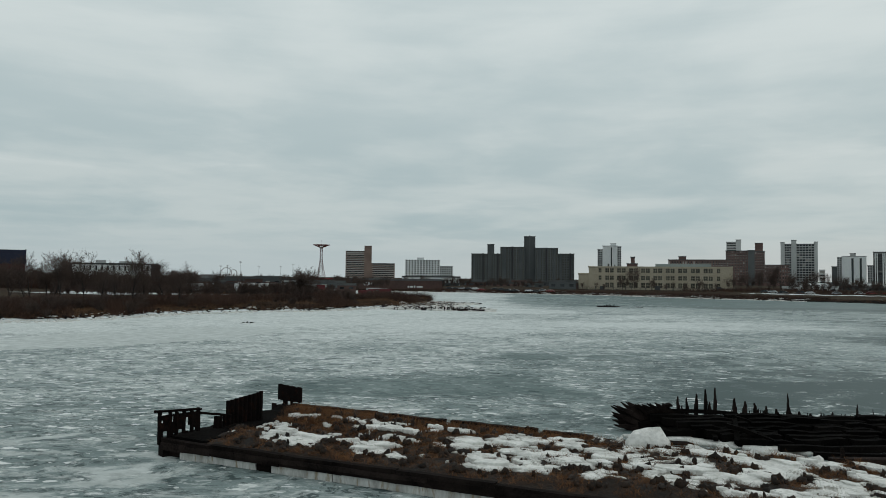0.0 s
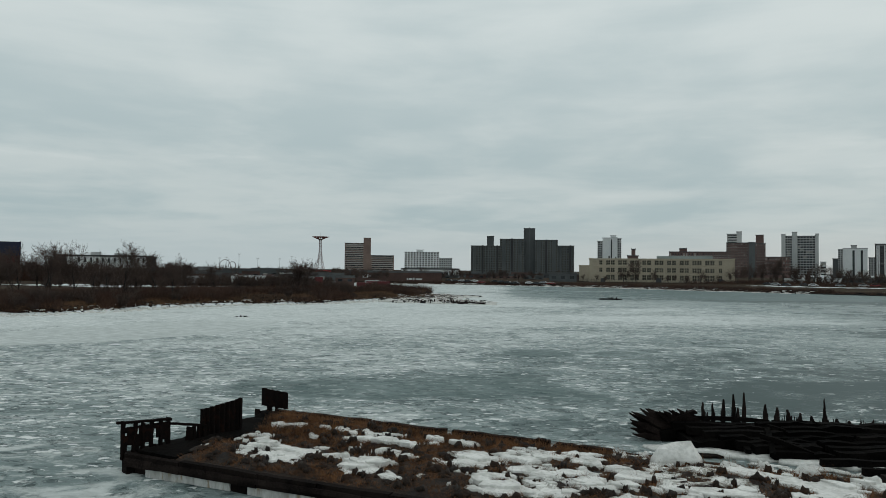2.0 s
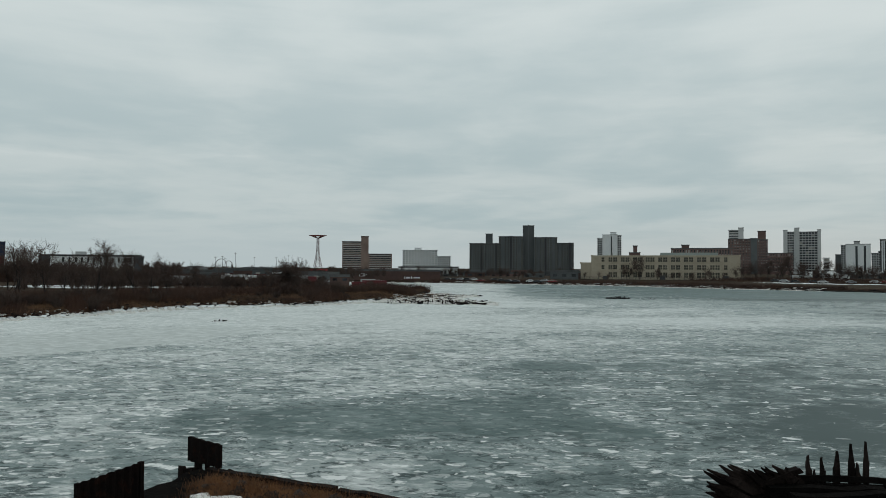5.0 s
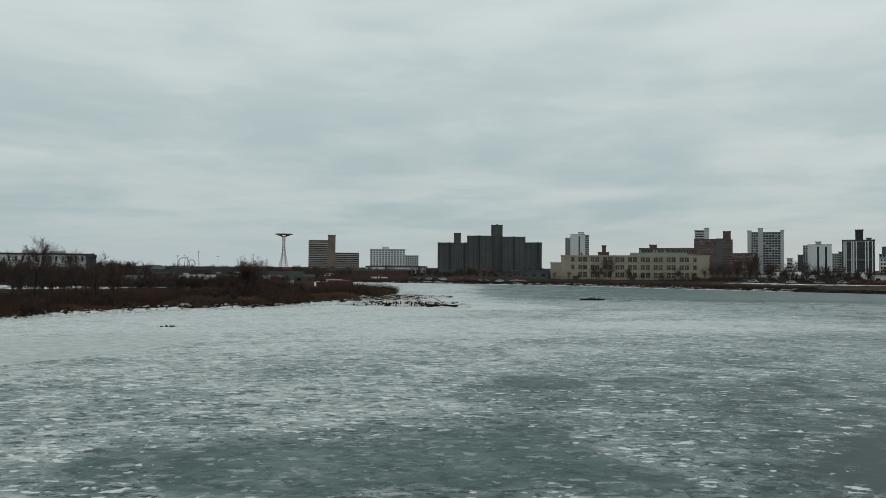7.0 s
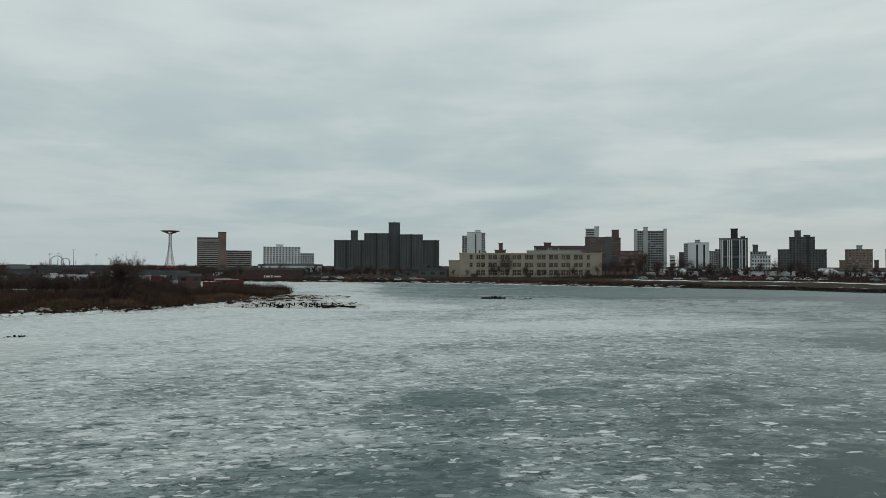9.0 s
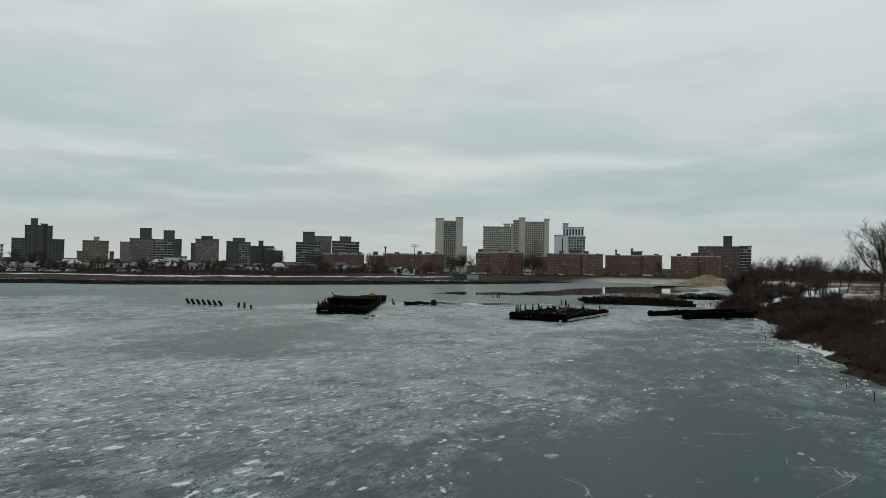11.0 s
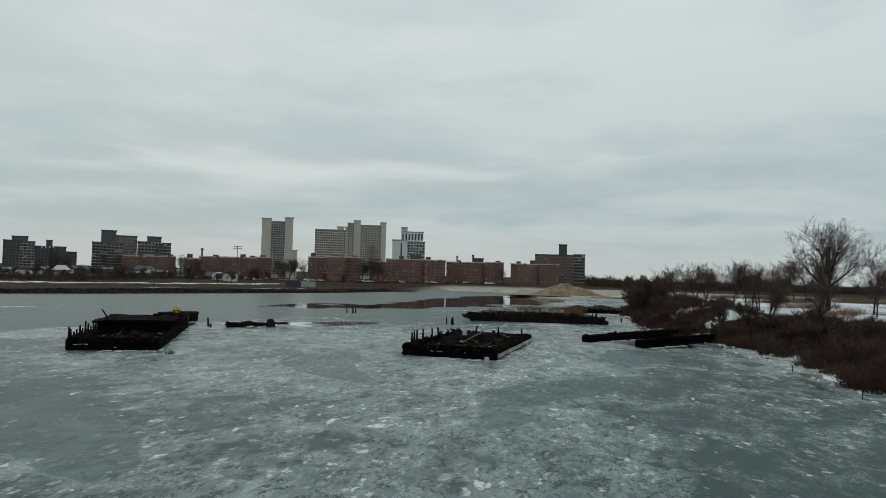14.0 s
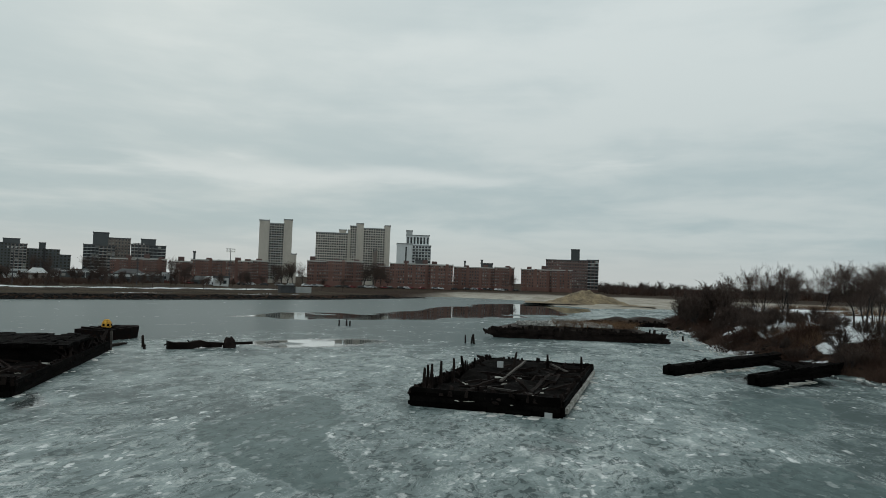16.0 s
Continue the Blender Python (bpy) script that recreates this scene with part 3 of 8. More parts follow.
def ice_height(x, y):
    return 0.0 * x


me, gx, gy = sheet("ice_sheet", axis(-110, 330, 1.25, 4300), axis(-20, 330, 1.25, 4300), ice_height, M["ice"])
main, park = shore(gx, gy)
wx, wy = gx + 4.5 * waves(gx, gy, 9, 21), gy + 3.4 * waves(gx, gy, 9, 22)
cover = 0.46 + 0.10 * waves(gx, gy, 16, 11)
cover += 0.50 * step(main, -55, -5) * step(-gx, -30, 10) * step(-wy, -235, -190)
cover += 0.25 * step(-wx, -8, 18) * step(wy, 50, 90)
cover += 0.30 * ring(wx, wy, -12, 165, 26, 16)
cover += 0.28 * ring(wx, wy, 6, 112, 30, 16)
cover -= 0.75 * step(wy, 178, 210) * step(wx, -10, 25)
# Darker ice on this side, with some lens vignetting put into the cover.
cover -= 0.30 * step(wx, 14, 34) * step(-wy, -150, -110) * step(-wx, -70, -40)
cover -= 0.42 * step(wx, 35, 75)
cover -= 0.30 * ring(wx, wy, -5, 42, 20, 9, 0.12)
cover -= 0.22 * ring(wx, wy, 9, 61, 16, 8)
cover -= 0.45 * step(wx, 2, 16) * step(-wy, -62, -50)
cover += 0.20 * ring(wx, wy, 62, 76, 12, 7, 0.9)
cover -= 0.40 * ring(wx, wy, 28, 42, 22, 8)
cover -= 0.55 * ring(wx, wy, 6, 31, 9, 4)
cover -= 0.25 * ring(wx, wy, -24, 22, 16, 12)
cover += 0.35 * ring(wx, wy, -50, 118, 26, 22)
cover += 0.22 * ring(wx, wy, 84, 82, 17, 9)
cover += 0.30 * ring(wx, wy, 40, 118, 30, 9)
cover -= 0.12 * ring(wx, wy, 98, 50, 26, 8)
cover += 0.55 * step(park, -3.0, -0.5) * step(wx, 70, 90) * step(waves(gx, gy, 5, 66), -0.4, 0.4)
cover -= 0.5 * step(wx, 125, 170) * step(wy, 60, 80)
cover -= 0.85 * step(wx, 85, 125) * step(wy + 0.35 * (wx - 110), 112, 140)
cover += 0.45 * ring(wx, wy, 110, 122, 9, 6)
# Dark clear ice; part of the drop stands in for lens vignetting.
cover -= 0.38 * ring(wx, wy, 66, 86, 22, 14)
cover += 0.12 * ring(wx, wy, 110, 78, 26, 22)
cover += 0.14 * step(park, -9.0, -2.0) * step(wx, 85, 100)
cover += 0.26 * step(wx, 66, 86) * step(-wy, -75, -58)
cover -= 0.26 * ring(wx, wy, 64, 96, 24, 13, 0.4)
cover -= 0.16 * ring(wx, wy, 96, 88, 16, 9, 0.5)
cover += 0.10 * step(-wx, -20, 0) * step(wy, 60, 90)
cover -= 0.08 * step(wx, 50, 75)
cover += 0.30 * ring(wx, wy, 38, 128, 27, 24, 0.5)
# Dark ice plus a little lens falloff, both carried by the cover.
cover -= 0.12 * ring(wx, wy, 34, 62, 30, 10, 0.6)
add_field(me, "cover", np.clip(cover, -0.9, 1.1))
POOL = np.array([(172, 121), (183, 130), (215, 113), (253, 104), (302, 101), (322, 84), (318, 66), (275, 62), (238, 68), (214, 82), (200, 92), (186, 98), (176, 106), (168, 112)], float)
pool = inside_by(POOL, wx, wy)
streaks = waves(gx * 0.8, gy, 7, 31) + 0.6 * waves(gx * 0.9, gy * 1.1, 2.6, 32)
wet = step(pool, -0.5, 1.0) * step(streaks - 0.5 + 0.10 * pool + 0.9 * step(gx + 1.4 * gy, 330, 370) - 0.5 * step(-gx, -200, -175), -0.25, 0.1)
wet = np.maximum(wet, ring(wx, wy, 141, 97, 11, 4, -0.5) * step(streaks, -0.6, -0.3))
wet = np.maximum(wet, ring(wx, wy, 128, 49, 5, 3.5, -0.6))
for cx, cy, rx, ry, turn in ((101, 66.3, 4, 0.7, -0.2), (98, 97, 7, 0.8, 0.5), (140, 52, 9, 1.0, -0.7)):
    wet = np.maximum(wet, 0.85 * ring(gx + 0.6 * waves(gx, gy, 3, 73), gy + 0.8 * waves(gx, gy, 2.5, 74), cx, cy, rx, ry, turn) * step(waves(gx * 1.2, gy * 2.2, 1.7, 75), 0.05, 0.3))
lead = waves(gx, gy, 4, 61)
wet = np.maximum(wet, ring(gx, gy + 0.5 * waves(gx, gy, 8, 5), 138, 169, 20, 1.2, -0.62) * step(lead, -0.5, -0.2))
wet = np.maximum(wet, ring(gx, gy + 0.8 * waves(gx, gy, 6, 6), 172, 206, 14, 1.6, -0.75) * step(lead, 0.0, 0.3))
wet = np.maximum(wet, 0.7 * step(-np.abs(park + 1.0 + 0.9 * waves(gx, gy, 7, 81)), -1.2, -0.3) * step(waves(gx, gy, 5, 82), -0.1, 0.3) * step(gx, 84, 92))
add_field(me, "wet", wet)
POOLS = ((-9.0, 42.2, 11.0, 5.4, 0.24), (0.9, 63.4, 5.2, 3.2, -0.3), (13.3, 63.0, 3.2, 2.4, 0.2), (70, 84.0, 11, 3.0, 0.75), (88, 60, 10, 3.2, -0.42), (112, 50, 7, 2.6, -0.5), (100, 80.5, 9.5, 2.4, 0.6))
still = np.zeros_like(gx)
for cx, cy, rx, ry, turn in POOLS:
    c, s = math.cos(turn), math.sin(turn)
    far = np.hypot(((wx - cx) * c + (wy - cy) * s) / rx, ((wy - cy) * c - (wx - cx) * s) / ry)
    still = np.maximum(still, np.clip(1.5 - far + 0.32 * waves(gx, gy, 3.5, 71) + 0.18 * waves(gx, gy, 1.6, 72), 0, 1) * step(-far, -1.8, -1.3))
still = np.maximum(still, 0.9 * step(wy, 196, 214) * step(wx, -12, 14) * step(main, -400, -6))
add_field(me, "still", still)
add_field(me, "loose", 1.0 - 0.85 * step(wx, 22, 52))
add_field(me, "milk", np.maximum(ring(gx, gy, -50, 79, 22, 11, 1.02), 0.46 * ring(wx, wy, -16, 17, 11, 6, -0.3)))
tagged(new("ice_sheet", me), "grey-green frozen creek with broken white ice and open leads", "water", kind="structure")

# ---------------------------------------------------------------- bare trees and brush


def limbs(rng, start, way, length, radius, level, out, depth, droop=0.0):
    """Grows one limb in short bends and its side limbs; out collects (level, p0, p1, r0, r1)."""
    bends = 5 if level == 0 else 4 if level < 3 else 2
    p, r = np.array(start), radius
    end = radius * (0.35 if level < depth else 0.5)
    nodes = []
    for i in range(bends):
        way = way + rng.normal(0, 0.08 + 0.035 * level, 3) + np.array([0, 0, 0.09 if level else 0.02])
        way = way / np.linalg.norm(way)
        q, s = p + way * length / bends, radius + (end - radius) * (i + 1) / bends
        out.append((level, p, q, r, s))
        nodes.append((p, q, s))
        p, r = q, s
    if level >= depth:
        return
    count = (11, 8, 5, 4, 3)[min(level, 4)]
    for k in range(count):
        f = (0.28 if level == 0 else 0.22) + (1 - (0.28 if level == 0 else 0.22)) * (k + rng.uniform(0, 0.9)) / count
        a, b, s = nodes[min(int(f * bends), bends - 1)]
        at = a + (b - a) * (f * bends % 1)
        across = rng.normal(0, 1, 3)
        across -= way * (across @ way)
        across /= np.linalg.norm(across)
        lean = rng.uniform(0.34, 0.78)
        limbs(rng, at, way * math.cos(lean) + across * math.sin(lean), length * rng.uniform(0.42, 0.68), s * 0.55, level + 1, out, depth)


def tubes(segs, sides):
    """Tapered prisms round all segments at once."""
    p0, p1 = np.array([s[1] for s in segs]), np.array([s[2] for s in segs])
    r0, r1 = np.array([s[3] for s in segs]), np.array([s[4] for s in segs])
    way = (p1 - p0) / np.maximum(np.linalg.norm(p1 - p0, axis=1), 1e-6)[:, None]
    helper = np.where(np.abs(way[:, 2:3]) > 0.9, [[1.0, 0, 0]], [[0, 0, 1.0]])
    a = np.cross(way, helper)
    a /= np.linalg.norm(a, axis=1)[:, None]
    b = np.cross(way, a)
    rounds = []
    for p, r in ((p0, r0), (p1, r1)):
        for k in range(sides):
            t = math.tau * k / sides
            rounds.append(p + (a * math.cos(t) + b * math.sin(t)) * r[:, None])
    v = np.stack(rounds, 1)
    base = np.arange(len(segs))[:, None] * 2 * sides
    f = np.concatenate([base + np.array([[k, (k + 1) % sides, sides + (k + 1) % sides, sides + k]]) for k in range(sides)])
    return v.reshape(-1, 3), f


def tree_meshes(seed, tall, depth=3, stems=1, spread=0.3, thick=0.026, twig=0.022):
    rng, segs = np.random.default_rng(seed), []
    for s in range(stems):
        way = np.array([rng.normal(0, spread if stems > 1 else 0.06), rng.normal(0, spread if stems > 1 else 0.06), 1.0])
        limbs(rng, (rng.normal(0, 0.25) if stems > 1 else 0, rng.normal(0, 0.25) if stems > 1 else 0, -0.3), way / np.linalg.norm(way), tall * 0.62 * rng.uniform(0.8, 1.05), tall * thick / math.sqrt(stems), 0, segs, depth)
    grow = tall / max(s[2][2] for s in segs)
    segs = [(l, p * grow, q * grow, max(a, twig), max(b, twig)) for l, p, q, a, b in segs]
    wood, fine = [s for s in segs if s[0] < 2], [s for s in segs if s[0] >= 2]
    return smooth(grid_mesh("trunk", *tubes(wood, 6), M["bark"])), grid_mesh("crown", *tubes(fine, 3), M["twig"])


def dome_tree(seed, tall):
    """One short trunk that forks into a wide fan of long limbs under a round crown."""
    rng, segs = np.random.default_rng(seed), []
    limbs(rng, (0, 0, -0.3), np.array([0.02, 0.03, 1.0]), tall * 0.36, tall * 0.026, 0, segs, 0)
    forks = [s for s in segs if s[0] == 0]
    for k in range(12):
        p = forks[-1][2] if k < 7 else forks[-2][2]
        rise = (1.45, 1.2, 0.95, 1.1, 0.8, 1.3, 0.65, 0.62, 0.5, 0.42, 0.36, 0.55)[k]
        turn = k * 2.4 + rng.uniform(-0.3, 0.3)
        way = np.array([math.cos(turn) * math.cos(rise), math.sin(turn) * math.cos(rise), math.sin(rise)])
        limbs(rng, p, way, tall * (0.40 - 0.02 * rise), tall * 0.012, 1, segs, 5)
    grow = tall / max(s[2][2] for s in segs)
    segs = [(l, p * grow, q * grow, max(a, 0.011), max(b, 0.011)) for l, p, q, a, b in segs]
    return smooth(grid_mesh("trunk", *tubes([s for s in segs if s[0] < 2], 6), M["bark"])), grid_mesh("crown", *tubes([s for s in segs if s[0] >= 2], 3), M["twig"])


TREES = [tree_meshes(11 + k, 10.0, depth=4, thick=0.015, twig=0.011) for k in range(5)]
SMALL = [tree_meshes(31 + k, 5.0, stems=3, spread=0.32, thick=0.022, twig=0.016) for k in range(3)]
SHRUBS = [tree_meshes(51 + k, 3.0, stems=8, spread=0.55, thick=0.022, twig=0.014, depth=2) for k in range(4)]


def low_tree(seed):
    """A coarse bare tree for distant woods, ten metres tall, as points and faces."""
    rng, segs = np.random.default_rng(seed), []
    limbs(rng, (0, 0, -0.3), np.array([0.02, 0.03, 1.0]), 6.0, 0.24, 0, segs, 3)
    grow = 10.0 / max(s[2][2] for s in segs)
    return tubes([(l, p * grow, q * grow, max(a, 0.035), max(b, 0.035)) for l, p, q, a, b in segs], 3)


LOW = [low_tree(71 + k) for k in range(4)]


def wood(name, spots, label, seed):
    """Many distant trees in one mesh: spots are rows of x, y, z and height."""
    rng, vs, fs, n = np.random.default_rng(seed), [], [], 0
    for k, (x, y, z, tall) in enumerate(spots):
        v, f = LOW[k % len(LOW)]
        a, g = rng.uniform(0, math.tau), tall / 10.0
        turn = np.array([[math.cos(a), -math.sin(a), 0], [math.sin(a), math.cos(a), 0], [0, 0, 1]])
        vs.append(v @ turn.T * g + np.array([x, y, z]))
        fs.append(f + n)
        n += len(v)
    thing(name, grid_mesh(name, np.concatenate(vs), np.concatenate(fs), M["twig"]), None, label, "trees", kind="stuff")


def ground_at(x, y):
    return float(land_height(np.array([float(x)]), np.array([float(y)]))[0])


def plant(name, kinds, k, x, y, scale, label, category, group, turn=None, z=None):
    trunk, crown = kinds[k % len(kinds)]
    turn = random.uniform(0, 360) if turn is None else turn
    t = empty(name, pose(x, y, (ground_at(x, y) if z is None else z) - 0.05, rz=turn) @ Matrix.Scale(scale, 4), label, category, group)
    part("trunk", trunk, None, t)
    part("crown", crown, None, t)
    return t


def blades(points, tall, wide, per, lean, seed):
    """Thin upright triangles in tufts round the points: grass, reeds, brush."""
    rng = np.random.default_rng(seed)
    p = np.repeat(np.asarray(points, float), per, 0)
    n = len(p)
    p[:, :2] += rng.normal(0, 0.16 * tall + 0.04, (n, 2))
    h, a = tall * rng.uniform(0.45, 1.15, n), rng.uniform(0, math.tau, n)
    side = np.stack([np.cos(a), np.sin(a), 0 * a], -1) * (wide * rng.uniform(0.6, 1.3, n))[:, None]
    tip = p + np.stack([rng.normal(0, lean, n) * h, rng.normal(0, lean, n) * h, h], -1)
    v = np.stack([p - side / 2, p + side / 2, tip], 1).reshape(-1, 3)
    return v, np.arange(3 * n).reshape(-1, 3)


def scatter(n, x0, x1, y0, y1, keep, seed):
    rng = np.random.default_rng(seed)
    x, y = rng.uniform(x0, x1, n), rng.uniform(y0, y1, n)
    ok = keep(x, y)
    x, y = x[ok], y[ok]
    return np.stack([x, y, land_height(x, y) - 0.05], -1)

# ---------------------------------------------------------------- buildings across the creek
BASE = 1.6
UNIT = {}


def unit(kind):
    """Meshes that alike pieces of the facades share; one metre wide and high, seated on the wall plane y = 0."""
    if kind not in UNIT:
        if kind == "pane":
            UNIT[kind] = mesh_of("window", boxes((-0.5, 0.5, -0.06, 0.3, 0, 1)), M["pane"])
        elif kind == "dull":
            UNIT[kind] = mesh_of("window", boxes((-0.5, 0.5, -0.06, 0.3, 0, 1)), M["schoolpane"])
        elif kind == "framed":
            me = mesh_of("window", boxes((-0.42, 0.42, -0.06, 0.3, 0.06, 0.94), (-0.46, 0.46, -0.14, 0.1, -0.06, 0.06), (-0.42, 0.42, -0.10, 0.1, 0.46, 0.52)), M["pane"])
            me.materials.append(M["paleframe"])
            for p in me.polygons:
                p.material_index = 0 if p.index < 6 else 1
            UNIT[kind] = me
        elif kind == "slab":
            UNIT[kind] = mesh_of("balcony", boxes((-0.5, 0.5, -1.3, 0.2, 0, 0.12), (-0.5, 0.5, -1.3, -1.2, 0.12, 0.42)), M["paleconc"])
        elif kind == "pier":
            UNIT[kind] = mesh_of("pier", boxes((-0.5, 0.5, -0.35, 0.2, 0, 1)), M["whiteconc"])
        elif kind == "sill":
            UNIT[kind] = mesh_of("sill", boxes((-0.5, 0.5, -0.22, 0.1, 0, 1)), M["paleframe"])
    return UNIT[kind]


def piece(name, me, parent, x, y, z, sx=1.0, sz=1.0):
    ob = new(name, me)
    ob.parent = parent
    ob.matrix_basis = Matrix.Translation((x, y, z)) @ Matrix.Diagonal((sx, 1, sz, 1))
    return ob


def roof_box(bm, x0, x1, y0, y1, z):
    box(bm, x0 - 0.25, x1 + 0.25, y0 - 0.25, y0 + 0.2, z - 0.2, z + 0.5)
    box(bm, x0 - 0.25, x1 + 0.25, y1 - 0.2, y1 + 0.25, z - 0.3, z + 0.75)
    box(bm, x0 - 0.25, x0 + 0.2, y0 + 0.2, y1 - 0.2, z - 0.3, z + 0.75)
    box(bm, x1 - 0.2, x1 + 0.25, y0 + 0.2, y1 - 0.2, z - 0.3, z + 0.75)


def building(name, label, place, masses):
    x, y, turn = place
    home = empty(name, pose(x, y, BASE, rz=turn), label, "building")
    prev = 3.0
    for x0, x1, top, mat, style, nx, nz, flag in masses:
        top, low, y0, deep = top - BASE, -2.0, 0.0, 15.0
        if flag == "p":
            low, y0, deep = prev - 0.6, 3.0, 7.0
        elif flag == "b":
            y0, deep = 5.0 + 0.3 * (len(home.children) % 4), 8.0
        elif flag == "f":
            y0 = -4.0
        else:
            y0 = 0.4 * ((len(home.children) * 7) % 3)
        if flag in ("", "f"):
            prev = top
        wall = part("wall", boxes((x0, x1, y0, y0 + deep, low, top)), M[mat], home)
        bm = bmesh.new()
        roof_box(bm, x0, x1, y0, y0 + deep, top)
        part("parapet", bm, M["greyconc" if mat in ("whiteconc", "paleconc", "cream") else "paleframe" if mat == "gravebrick" else "roofing"], wall)
        w, h = x1 - x0, top - 3.0
        if mat == "gravebrick":
            for k in range(1 + int(w / 16)):
                a = x0 + w * (0.12 + 0.76 * ((k * 0.618 + w * 0.37) % 1.0))
                part("roof_house", boxes((a - 1.6, a + 1.6, y0 + 5, y0 + 9, top - 0.2, top + 1.6 + (k * 7 + int(w)) % 3 * 0.7)), M["redbrick"], wall)
        if mat == "gravebrick":
            for k in range(int(w / 6)):
                cx = x0 + w * (k + 0.5) / int(w / 6) + 0.8 * math.sin(2.3 * k + w)
                part("bay", boxes((cx - 0.8, cx + 0.8, y0 - 0.8, y0 + 0.2, -2, top + (0.7 if k % 3 == 1 else -0.4))), M["gravebrick"], wall)
        if style == "grid" and mat == "darkbrick" and w > 20:
            # Proud strips; the near-black ones stand in for shaded recesses.
            for k in range(int(w / 9)):
                cx = x0 + w * (k + 0.5) / int(w / 9) + 1.2 * math.sin(3.1 * k + w)
                part("shaft", boxes((cx - 1.1, cx + 1.1, y0 - 0.9, y0 + 0.2, -2, top + 0.9 * (k % 2))), M["blackbrick" if k % 2 else "darkbrick"], wall)
        if style == "grid":
            dx, dz = w / nx, h / nz
            for i in range(nx):
                for k in range(nz):
                    piece("window", unit("framed" if mat in ("gravebrick", "tanbrick", "redbrick", "brownbrick") else "dull" if mat == "darkbrick" else "pane"), wall, x0 + (i + 0.5) * dx, y0, 3.0 + (k + 0.3) * dz, dx * (0.70 if mat == "cream" else 0.54), dz * (0.62 if mat == "cream" else 0.56))
        elif style == "band":
            dz = h / nz
            for k in range(nz):
                piece("window", unit("pane"), wall, (x0 + x1) / 2, y0, 3.0 + (k + 0.35) * dz, w * 0.92, dz * 0.42)
                piece("sill", unit("sill"), wall, (x0 + x1) / 2, y0, 3.0 + (k + 0.1) * dz, w * 0.94, dz * 0.22)
        elif style == "balc":
            dx, dz = w / nx, h / nz
            for k in range(nz):
                for i in range(nx):
                    piece("window", unit("pane"), wall, x0 + (i + 0.5) * dx, y0, 3.0 + (k + 0.25) * dz, dx * 0.72, dz * 0.6)
                piece("balcony", unit("slab"), wall, (x0 + x1) / 2, y0, 3.0 + k * dz, w * 0.96, dz / 3.0)
        elif style == "strip":
            for i in range(nx):
                cx = x0 + w * (i + 1) / (nx + 1) + 0.1 * w
                piece("window", unit("pane"), wall, cx, y0, 2.0, w * 0.09, top - 4.0)
        elif style == "piers":
            dz = h / nz
            for k in range(nz):
                piece("window", unit("pane"), wall, (x0 + x1) / 2, y0, 3.0 + (k + 0.3) * dz, w * 0.9, dz * 0.5)
            for i in (0.06, 0.12, 0.30, 0.36, 0.44, 0.72, 0.80, 0.93):
                piece("pier", unit("pier"), wall, x0 + w * i, y0, 0.0, 0.8, top - 1.0)
    return home


